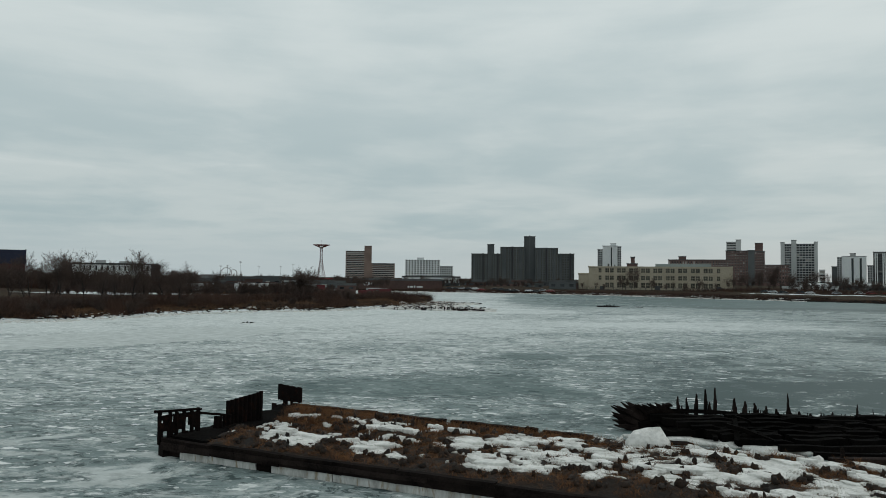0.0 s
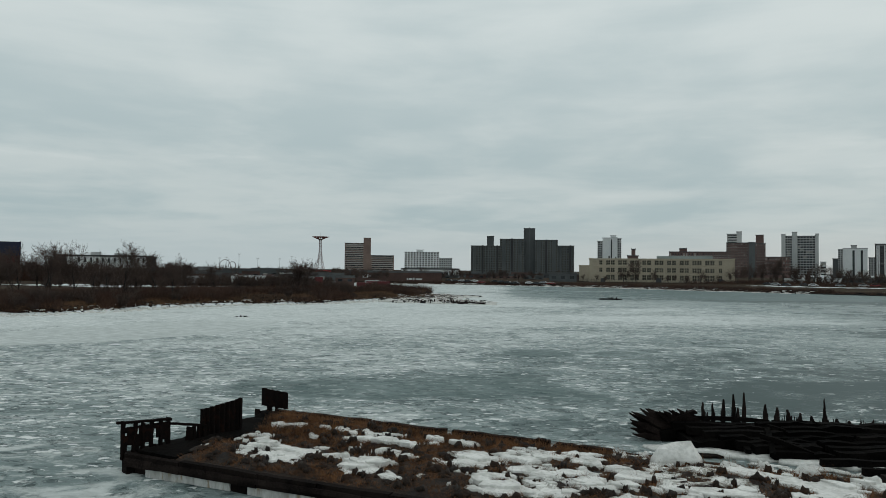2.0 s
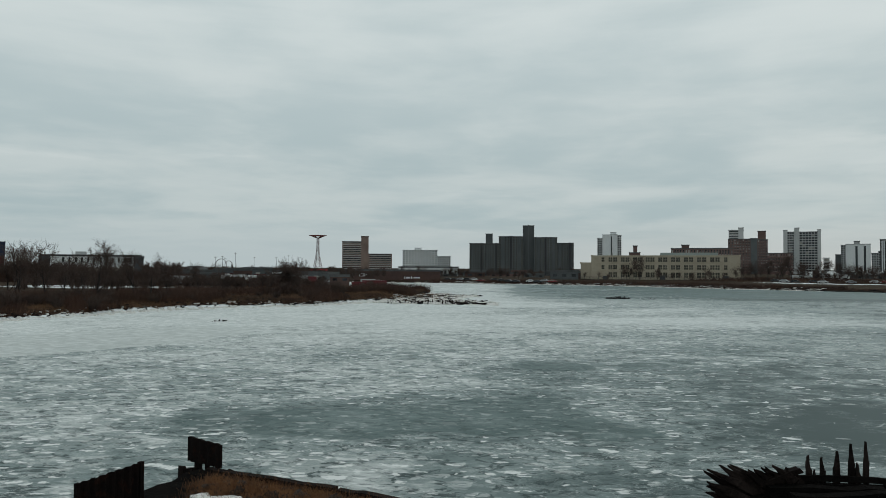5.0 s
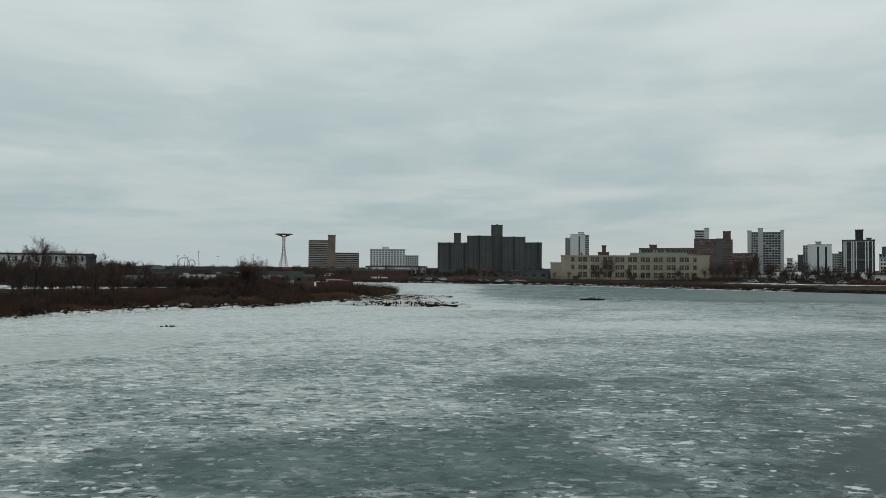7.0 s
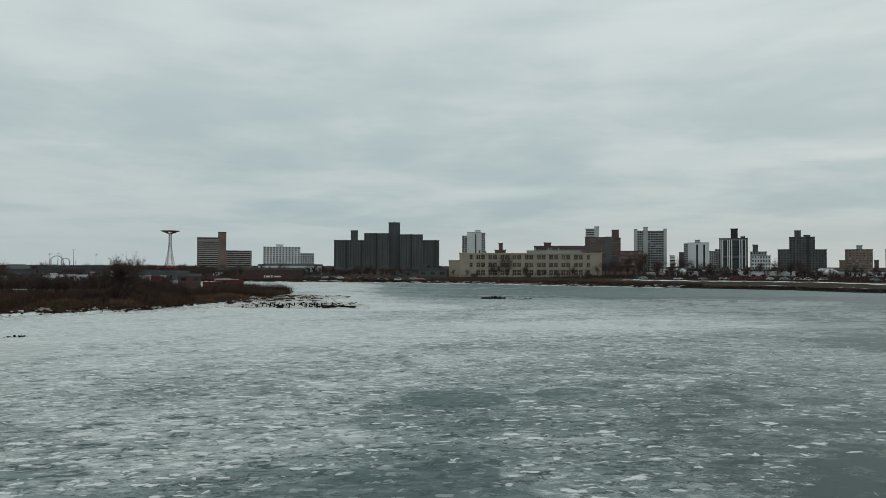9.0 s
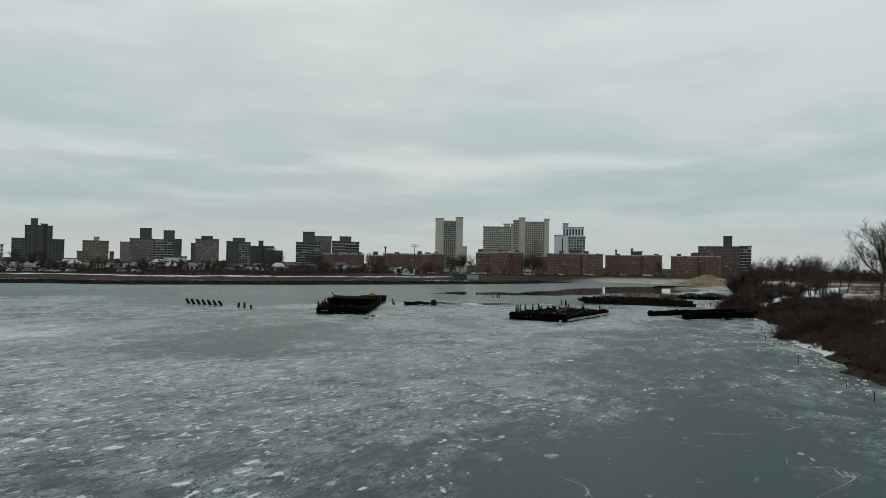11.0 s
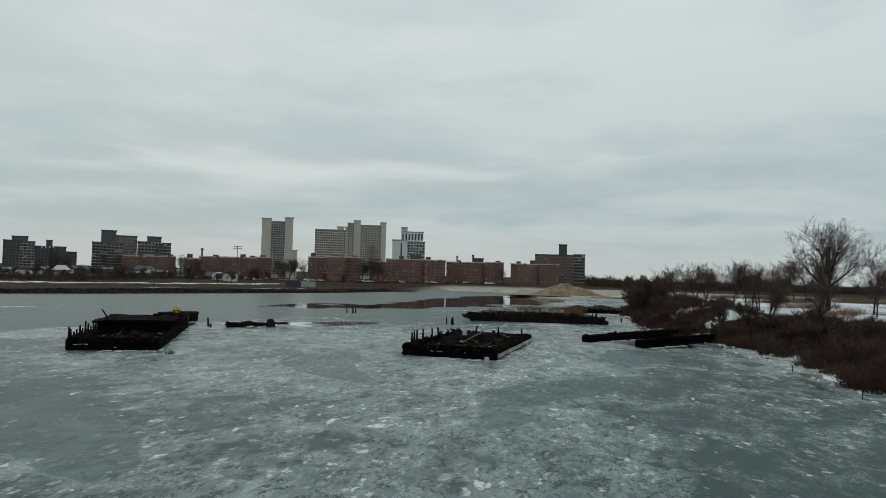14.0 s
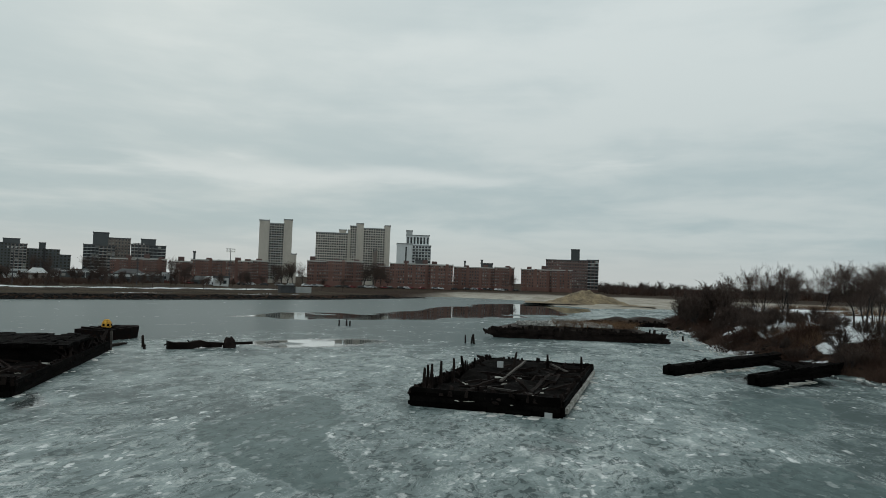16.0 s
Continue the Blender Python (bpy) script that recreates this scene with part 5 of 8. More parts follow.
for i in range(26):
    a = -0.36 + i * 0.0205
    far = rng.uniform(400, 620)
    simple_house("low_building", "low workshop building on the far bank", -3 + math.tan(a) * far, far - 10, math.degrees(-a), rng.uniform(10, 20), 10, rng.uniform(2.0, 5.0), rng.choice(("darkbrick", "darkbrick", "darksteel", "warehouse", "redbrick", "darksteel")), n=rng.randint(2, 5))
for i in range(62):
    a = 0.42 + i * 0.0105
    far = rng.uniform(400, 560)
    simple_house("row_house", "small two-storey row house behind the park", -4 + math.sin(a) * far, 25 + math.cos(a) * far, math.degrees(-a), rng.uniform(6, 14), 9, rng.uniform(2.2, 4.8), rng.choice(("greyconc", "tanbrick", "darkbrick", "paleconc", "whiteconc", "darkbrick")), roof=rng.choice(("flat", "flat", "flat", "hip")), n=rng.randint(2, 4), cover=rng.choice(("roofing", "paleconc")))
simple_house("long_shed", "long low pale shed with dark openings", 262, 420, -31, 60, 8, 4.2, "paleconc", n=16)
simple_house("white_house", "white stepped house behind the park", 316, 367, -43, 13, 9, 8.0, "whiteconc", n=3)
simple_house("white_house", "low white house behind the park", 330, 372, -43, 9, 9, 4.6, "whiteconc", n=3)


def trailer(x, y, turn, long, mat, label):
    t = empty("box_trailer", pose(x, y, ground_at(x, y), rz=turn), label, "trailer", "trailers in the yards")
    part("box_body", boxes((-long / 2, long / 2, -1.2, 1.2, 1.0, 3.6)), M[mat], t)
    part("chassis", boxes((-long / 2 + 0.3, long / 2 - 0.3, -0.9, 0.9, 0.7, 0.98)), M["darksteel"], t)
    for u in (-long / 2 + 1.2, -long / 2 + 2.4, long / 2 - 1.4):
        for v in (-1.0, 1.0):
            bm = bmesh.new()
            bmesh.ops.create_cone(bm, cap_ends=True, segments=10, radius1=0.48, radius2=0.48, depth=0.3, matrix=Matrix.Translation((u, v, 0.48)) @ Matrix.Rotation(radians(90), 4, "X"))
            part("wheel", bm, M["tyre"], t)


rng = random.Random(19)
for k in range(26):
    mat, word = rng.choice((("whiteconc", "white"), ("whiteconc", "white"), ("darkred", "dark red"), ("greyconc", "grey"), ("carsilver", "silver"), ("darkred", "dark red")))
    far, a = rng.uniform(268, 335), rng.uniform(-0.46, -0.17)
    trailer(math.sin(a) * far - 2, math.cos(a) * far, math.degrees(-a) + rng.uniform(-25, 25), rng.uniform(5, 11), mat, f"{word} box trailer parked in the yards behind the spit")


def sign_board(x, y, z, turn, w, h, label):
    s = empty("sign_board", pose(x, y, BASE, rz=turn), label, "sign")
    part("post", boxes((-0.3, 0.3, 0, 0.5, -1, z + 0.3)), M["darksteel"], s)
    part("board", boxes((-w / 2, w / 2, -0.4, 0.0, z, z + h)), M["signred"], s)


sign_board(-171, 482, 3.8, 20, 7, 2.0, "red sign board on a dark post")
sign_board(-153, 571, 2.6, 15, 17, 2.2, "long red shop sign on a dark frame")


def light_mast(x, y, tall, turn, lamps, label):
    m = empty("light_mast", pose(x, y, BASE, rz=turn), label, "mast", "floodlight masts")
    part("pole", one_beam((0, 0, -1), (0, 0, tall), 0.016 * tall + 0.15, taper=0.5), M["darksteel"], m)
    for k in range(lamps):
        z = tall - 0.4 - k * 1.1
        part("crossarm", boxes((-2.2, 2.2, -0.1, 0.1, z, z + 0.16)), M["darksteel"], m)
        for i in range(4):
            part("floodlight", boxes((-2.0 + i * 1.2, -1.5 + i * 1.2, -0.35, 0.0, z - 0.35, z + 0.25)), M["paleframe"], m)


for x, y, tall in ((-461, 1099, 22), (-451, 1103, 23), (-447, 1104, 20), (-432, 1110, 29), (-404, 1121, 22), (-370, 1132, 22), (-351, 1138, 26)):
    light_mast(x, y, tall, 20, 2, "tall ballpark floodlight mast")
light_mast(391, 241, 19, -60, 2, "floodlight mast beside the ballfield")
light_mast(308, 236, 17, -55, 1, "floodlight mast beside the ballfield")
light_mast(262, 250, 13, -45, 1, "pale lamp mast beside the park path")


def coaster(x, y, label):
    c = empty("roller_coaster", pose(x, y, BASE, rz=15), label, "ride")
    for off, r in ((0, 9), (12, 6)):
        part("loop_track", hoop([(off + r * math.cos(math.tau * k / 24), 0, 9 + r * 1.1 * math.sin(math.tau * k / 24)) for k in range(24)], 0.5), M["whitesteel"], c)
    for k in range(6):
        part("support", one_beam((-15 + k * 8, 2, -1), (-15 + k * 8, 2, 12), 0.6), M["whitesteel"], c)


coaster(-468, 1140, "pale looping ride track far behind the bank")

# ---------------------------------------------------------------- far bank: stones, road, cars, masts
def bank_stones():
    """Dark stones along the park's bank."""
    rng, bm = random.Random(3), bmesh.new()
    line = [(112, 288), (121, 279), (152, 254), (162, 232), (205, 200), (240, 178), (290, 150), (330, 138), (352, 131)]
    for (ax, ay), (bx, by) in zip(line, line[1:]):
        n = int(math.hypot(bx - ax, by - ay) * 15)
        for _ in range(n):
            f, off = rng.random(), rng.uniform(-2.6, 2.6)
            x, y = ax + (bx - ax) * f, ay + (by - ay) * f
            l = math.hypot(bx - ax, by - ay)
            x, y = x - (by - ay) / l * off, y + (bx - ax) / l * off
            s = rng.uniform(0.3, 0.7)
            lump(bm, (x, y, max(-0.15, ground_at(x, y) - 0.3)), (s, s * 0.8, s * 0.75), rng, rings=2, seg=6)
    thing("bank_stones", bm, M["stone"], "dark riprap stones along the park bank", "stones", kind="stuff")


bank_stones()


def shore_debris():
    """Rubble, timbers and plates of ice along the near shores."""
    rng = random.Random(8)
    stones, ice = bmesh.new(), bmesh.new()
    lines = ([tuple(p) for p in MAINLAND[3:13]], [tuple(p) for p in MAINLAND[18:24]], [tuple(p) for p in PARK[3:14]][::-1])
    for which, line in enumerate(lines):
        for (ax, ay), (bx, by) in zip(line, line[1:]):
            l = math.hypot(bx - ax, by - ay)
            for _ in range(int(l * (9.0, 4.0, 3.5)[which])):
                f, off = rng.random(), rng.uniform(-0.5, 5.5)
                x, y = ax + (bx - ax) * f - (by - ay) / l * off, ay + (by - ay) * f + (bx - ax) / l * off
                s = rng.uniform(0.15, 0.55)
                z = ground_at(x, y)
                if z > 0.05:
                    lump(stones, (x, y, z - 0.12), (s, s * 0.7, s * 0.6), rng, rings=2, seg=6)
            for _ in range(int(l * (7.0, 3.0, 1.5)[which])):
                f, off = rng.random(), rng.uniform(-5, 3.2) if which < 2 else rng.uniform(-1.5, 1.5)
                x, y = ax + (bx - ax) * f - (by - ay) / l * off, ay + (by - ay) * f + (bx - ax) / l * off
                slab(ice, (x, y, max(0.0, ground_at(x, y))), rng.uniform(0.15, 0.55) * (0.7, 2.0, 0.4)[which], rng.uniform(0.04, 0.16), rng)
    thing("shore_rubble", stones, M["stone"], "dark rubble and stones along the shores", "stones", kind="stuff")
    thing("shore_ice", ice, M["snow"], "broken white ice plates pushed against the shores", "ice", kind="stuff")


shore_debris()


def car_mesh():
    bm = bmesh.new()
    prof = [(-2.2, 0.35), (2.15, 0.35), (2.2, 0.75), (1.4, 0.92), (0.75, 1.42), (-1.1, 1.45), (-1.75, 0.98), (-2.2, 0.9)]
    a = [bm.verts.new((x, -0.86 + (0.12 if z > 1.2 else 0), z)) for x, z in prof]
    b = [bm.verts.new((x, 0.86 - (0.12 if z > 1.2 else 0), z)) for x, z in prof]
    bm.faces.new(a)
    bm.faces.new(b[::-1])
    for i in range(len(prof)):
        bm.faces.new((a[i], b[i], b[(i + 1) % 8], a[(i + 1) % 8]))
    return bm


def cars():
    rng = random.Random(12)
    glass = mesh_of("side_window", boxes((-1.35, 0.85, -0.90, -0.70, 0.98, 1.33)), M["pane"])
    wheel_me = bpy.data.meshes.new("wheel")
    bm = bmesh.new()
    bmesh.ops.create_cone(bm, cap_ends=True, segments=10, radius1=0.33, radius2=0.33, depth=0.22, matrix=Matrix.Rotation(radians(90), 4, "X"))
    bm.to_mesh(wheel_me)
    bm.free()
    wheel_me.materials.append(M["tyre"])
    bodies = {k: mesh_of("body", car_mesh(), M[k]) for k in ("carwhite", "carsilver", "cardark", "carred")}
    words = {"carwhite": "white", "carsilver": "silver", "cardark": "dark", "carred": "dark red"}
    spots = []
    for i in range(46):
        f = i / 45
        spots.append((352 + 168 * f, 258 - 150 * f + rng.uniform(-2, 2), -45 + rng.uniform(-6, 6)))
    for i in range(22):
        spots.append((128 + i * 4.6 + rng.uniform(-1.5, 1.5), 345 - i * 2.3, -27 + rng.uniform(-5, 5)))
    for i in range(16):
        spots.append((-30 + i * 3.6, 372 - i * 1.4 + rng.uniform(0, 4), rng.uniform(-30, 10)))
    for x, y, turn in spots:
        if rng.random() < 0.18:
            continue
        kind = rng.choice(("carwhite", "carwhite", "carsilver", "cardark", "cardark", "carred"))
        c = empty("car", pose(x, y, ground_at(x, y) + 0.05, rz=turn), f"parked {words[kind]} saloon car on the roadside", "car", "parked cars")
        part("body", bodies[kind], None, c)
        part("side_window", glass, None, c)
        for wx in (-1.35, 1.35):
            for wy in (-0.78, 0.78):
                part("wheel", wheel_me, None, c, at=Matrix.Translation((wx, wy, 0.33)))


cars()
kiosk = empty("kiosk", pose(303, 168, ground_at(303, 168), rz=-52), "dark square kiosk with a grey container beside it", "kiosk")
part("hut", boxes((-5, 0, 0, 4, -0.5, 2.6)), M["darksteel"], kiosk)
part("hut_roof", boxes((-5.3, 0.3, -0.3, 4.3, 2.6, 2.85)), M["roofing"], kiosk)
part("container", boxes((0.6, 6.5, 0, 3, -0.5, 2.3)), M["greyconc"], kiosk)


def sand_pile():
    xs, ys = np.linspace(-24, 24, 61), np.linspace(-12, 12, 33)

    def h(x, y):
        r = np.hypot(x / 23, y / 11.5)
        return (4.2 * np.clip(1 - r * 1.45, 0, 1) + 1.1 * np.clip(1 - r, 0, 1)) * (1 + 0.16 * waves(x, y, 3, 77)) + 0.5 * np.clip(1 - r, 0, 1) * waves(x, y, 1.2, 78) - 0.15

    me, _, _ = sheet("sand_mound", xs, ys, h, M["moundsand"])
    thing("sand_mound", me, None, "heap of ochre sand on the beach", "sand", at=pose(334, 62, ground_at(334, 62) - 0.1, rz=-90))


sand_pile()

# ---------------------------------------------------------------- the near barge with grass and snow on its deck
BARGE = pose(-18.0, 20.4, 0, rz=-18.9)


def deck_base(u, v):
    """The broad lie of the soil and snow on the deck."""
    edge = step(np.minimum(v, 8.9 - v), 0.0, 1.4) * step(u, 0.4, 3.0)
    return 0.72 + edge * (0.16 + 0.04 * waves(u, v, 2.5, 44) + 0.22 * step(v, 3.5, 7.5) * step(-u, -12, -3) + 0.12 * step(u, 14, 22))


def deck_height(u, v):
    """Soil on the deck: a low uneven mound, higher along the back and by the bow."""
    edge = step(np.minimum(v, 8.9 - v), 0.0, 1.4) * step(u, 0.4, 3.0)
    return deck_base(u, v) + edge * (0.10 * waves(u, v, 1.6, 41) + 0.11 * waves(u, v, 0.5, 42) + 0.06 * waves(u, v, 0.24, 43))


def near_barge():
    rng = random.Random(21)
    home = empty("barge_wreck", BARGE, "rotting timber barge with soil, dead grass and snow on its deck", "barge")
    # hull: outer planking row by row, each plank its own piece
    L = 36.0
    hull = part("hull", boxes((1.2, L, 0.35, 8.6, -0.9, 0.62)), M["wood"], home)
    for i in range(9):
        bow, stern = bmesh.new(), bmesh.new()
        f0, f1 = i / 9, (i + 1) / 9
        beam(bow, (0.0 + 1.9 * f0, 0.1 + 4.7 * f0, 0.35), (0.0 + 1.9 * f1, 0.1 + 4.7 * f1, 0.35), 0.5, 1.0 + rng.uniform(-0.1, 0.1), jit=0.03)
        beam(stern, (1.9 - 1.7 * f0, 4.8 + 4.0 * f0, 0.3), (1.9 - 1.7 * f1, 4.8 + 4.0 * f1, 0.3), 0.5, 0.9 + rng.uniform(-0.1, 0.1), jit=0.03)
        part("bow_timber", bow, M["wood"], home)
        part("bow_timber", stern, M["wood"], home)
    part("bow_block", boxes((0.05, 2.4, 0.3, 3.2, -0.9, 0.75), (0.6, 2.6, 3.2, 8.6, -0.9, 0.7)), M["wood"], home)
    for z0, z1, out in ((0.50, 0.66, 0.10), (0.66, 0.82, 0.06), (0.36, 0.50, 0.06)):
        x = 0.15
        while x < L:
            n = min(L, x + rng.uniform(2.4, 4.2))
            part("plank", one_beam((x, -out + 0.15, (z0 + z1) / 2 + rng.uniform(-0.02, 0.02)), (n - 0.03, -out + 0.15 + rng.uniform(-0.03, 0.03), (z0 + z1) / 2 + rng.uniform(-0.03, 0.03)), 0.26, z1 - z0 + 0.02, rings=3, jit=0.02, rng=rng), M["wood"], hull)
            x = n
    x = 1.2
    while x < L:
        n = min(L, x + rng.uniform(2.2, 4.0))
        if x < 5.6 < n:
            n = 5.4
        if not 5.3 < x < 6.1:
            part("plank", one_beam((x, 0.13, 0.20 + rng.uniform(-0.015, 0.015)), (n - 0.02, 0.13, 0.20 + rng.uniform(-0.015, 0.015)), 0.16, 0.36, rings=3, jit=0.012, rng=rng), M["whiteplank"], hull, "plank with flaking white paint")
        x = n if n != 5.4 else 6.2
    part("splintered_gap", boxes((5.3, 6.2, 0.1, 0.5, -0.2, 0.5, 0.06)), M["wood"], hull)
    # far rail in lengths with gaps between them
    for u0, u1, z in ((1.0, 6.4, 1.02), (6.5, 10.35, 0.98), (10.7, 14.5, 0.96), (14.62, 15.2, 1.0), (15.5, 17.9, 0.92), (18.3, 22.0, 0.80)):
        part("rail", one_beam((u0, 8.75, z - 0.25), (u1, 8.75, z - 0.27), 0.28, 0.62, rings=8, jit=0.025, rng=rng), M["wood"], home)
    # soil
    us, vs = np.arange(2.2, L, 0.13), np.arange(0.3, 8.71, 0.13)
    me, _, _ = sheet("deck_soil", us, vs, lambda x, y: deck_height(x, y), M["soil"])
    part("deck_soil", me, None, home)

    part("fore_deck", one_beam((1.35, 0.4, 0.62), (1.75, 8.5, 0.74), 2.2, 0.5, rings=14, jit=0.07, rng=rng), M["blackened"], home, "black broken fore deck")
    # bow bulwark of rusted plates and posts
    def along(s):
        return 1.86 * s / 5.1, 4.76 * s / 5.1

    for k, (s, tall) in enumerate(((0.0, 1.35), (0.42, 1.30), (0.78, 1.18), (1.12, 1.22), (1.5, 1.2), (1.85, 1.24))):
        u, v = along(s)
        part("bulwark_post", one_beam((u, v, 0.55), (u + rng.uniform(-0.05, 0.05), v + rng.uniform(-0.04, 0.04), 0.75 + tall), 0.11, 0.14, rings=4, jit=0.02, rng=rng), M["rust"], home)
    bm = bmesh.new()
    for k in range(16):
        for j in range(8):
            s0, z0 = 0.03 + k * 0.118, 0.85 + j * 0.128
            hole = (k in (1, 2) and j in (0, 1)) or (k in (9, 10) and j in (1, 2, 4, 5)) or (k in (5, 6) and j in (0,)) or (k in (4,) and j in (5, 6)) or (k == 11 and j in (0, 1, 2)) or (k in (7, 8, 13) and j in (0, 1)) or (j == 7 and k in (3, 6, 9, 12)) or rng.random() < 0.07
            if hole:
                continue
            (ua, va), (ub, vb) = along(s0), along(s0 + 0.118)
            p = [(ua, va, z0), (ub, vb, z0), (ub, vb, z0 + 0.128 - (0.05 if j == 7 else 0)), (ua, va, z0 + 0.128 - (0.03 if j == 7 else 0))]
            f = [bm.verts.new(q) for q in p]
            g = [bm.verts.new((q[0] + 0.05, q[1] - 0.02, q[2])) for q in p]
            bm.faces.new(f[::-1])
            bm.faces.new(g)
            for i in range(4):
                bm.faces.new((f[i], f[(i + 1) % 4], g[(i + 1) % 4], g[i]))
    part("rusted_plate", bm, M["rust"], home, "rusted plate eaten through with holes")
    part("top_rail", one_beam((*along(-0.25), 2.06), (*along(1.95), 1.90), 0.14, 0.10, rings=6, jit=0.015, rng=rng), M["rust"], home)
    part("top_rail", one_beam((*along(1.9), 1.72), (*along(3.45), 1.40), 0.12, 0.10, rings=5, jit=0.02, rng=rng), M["rust"], home)
    for s, w in ((2.75, 0.26), (2.95, 0.12), (3.2, 0.14), (3.4, 0.2)):
        part("bulwark_post", one_beam((*along(s), 0.5), (*along(s + 0.02), 1.46), w, 0.15, rings=3, jit=0.02, rng=rng), M["rust"], home)

    def corrugated(p, q, z0, z1, z2, name, waves_n, thick=0.05, label="", deep=0.035):
        """A corrugated sheet from p to q, its top rising from z1 to z2."""
        bm = bmesh.new()
        n = waves_n * 6
        du, dv = q[0] - p[0], q[1] - p[1]
        l = math.hypot(du, dv)
        rows = []
        for i in range(n + 1):
            f = i / n
            off = deep * math.sin(f * waves_n * math.tau)
            cu, cv = p[0] + du * f - dv / l * off, p[1] + dv * f + du / l * off
            top = z1 + (z2 - z1) * f + 0.035 * abs(math.sin(f * waves_n * math.pi)) + rng.uniform(-0.012, 0.012)
            low = z0 + rng.uniform(-0.03, 0.03)
            rows.append([bm.verts.new((cu + a * dv / l * thick, cv - a * du / l * thick, z)) for a, z in ((0, low), (0, top), (1, top), (1, low))])
        for a, b in zip(rows, rows[1:]):
            for i in range(4):
                bm.faces.new((a[i], b[i], b[(i + 1) % 4], a[(i + 1) % 4]))
        bm.faces.new(rows[0])
        bm.faces.new(rows[-1][::-1])
        part(name, bm, M["rust"], home, label)

    corrugated((1.22, 3.2), (1.80, 4.80), 0.62, 2.10, 2.34, "corrugated_plate", 7, label="tall dark corrugated steel plate")
    part("corner_post", one_beam((1.20, 3.15, 0.4), (1.20, 3.15, 2.12), 0.14, 0.14), M["rust"], home)
    part("corner_post", one_beam((1.83, 4.85, 0.4), (1.83, 4.85, 2.38), 0.14, 0.14), M["rust"], home)
    corrugated((-0.14, 9.00), (1.68, 8.68), 1.16, 2.03, 1.97, "sign_plate", 4, 0.09, "dark rusted plate standing on short posts", 0.012)
    for u, v, w in ((0.38, 8.9, 0.22), (0.9, 8.8, 0.13)):
        part("plate_post", one_beam((u, v, 0.5), (u, v, 1.3), w, w * 0.8, jit=0.02, rng=rng), M["rust"], home)
    bm = bmesh.new()
    for k in range(12):
        u = -0.3 + k * 0.22
        beam(bm, (u, 8.85, 0.4), (u + rng.uniform(-0.05, 0.05), 8.85, 0.92 + rng.uniform(-0.08, 0.14)), 0.24, 0.3, taper=0.7, jit=0.03, rng=rng)
    part("broken_timbers", bm, M["wood"], home)
    return home


near_barge()


def fractal(x, y, scale, seed, octaves=5):
    return np.array([noise.fractal(Vector((a / scale, c / scale, seed * 7.31)), 0.9, 2.1, octaves) for a, c in zip(x, y)])


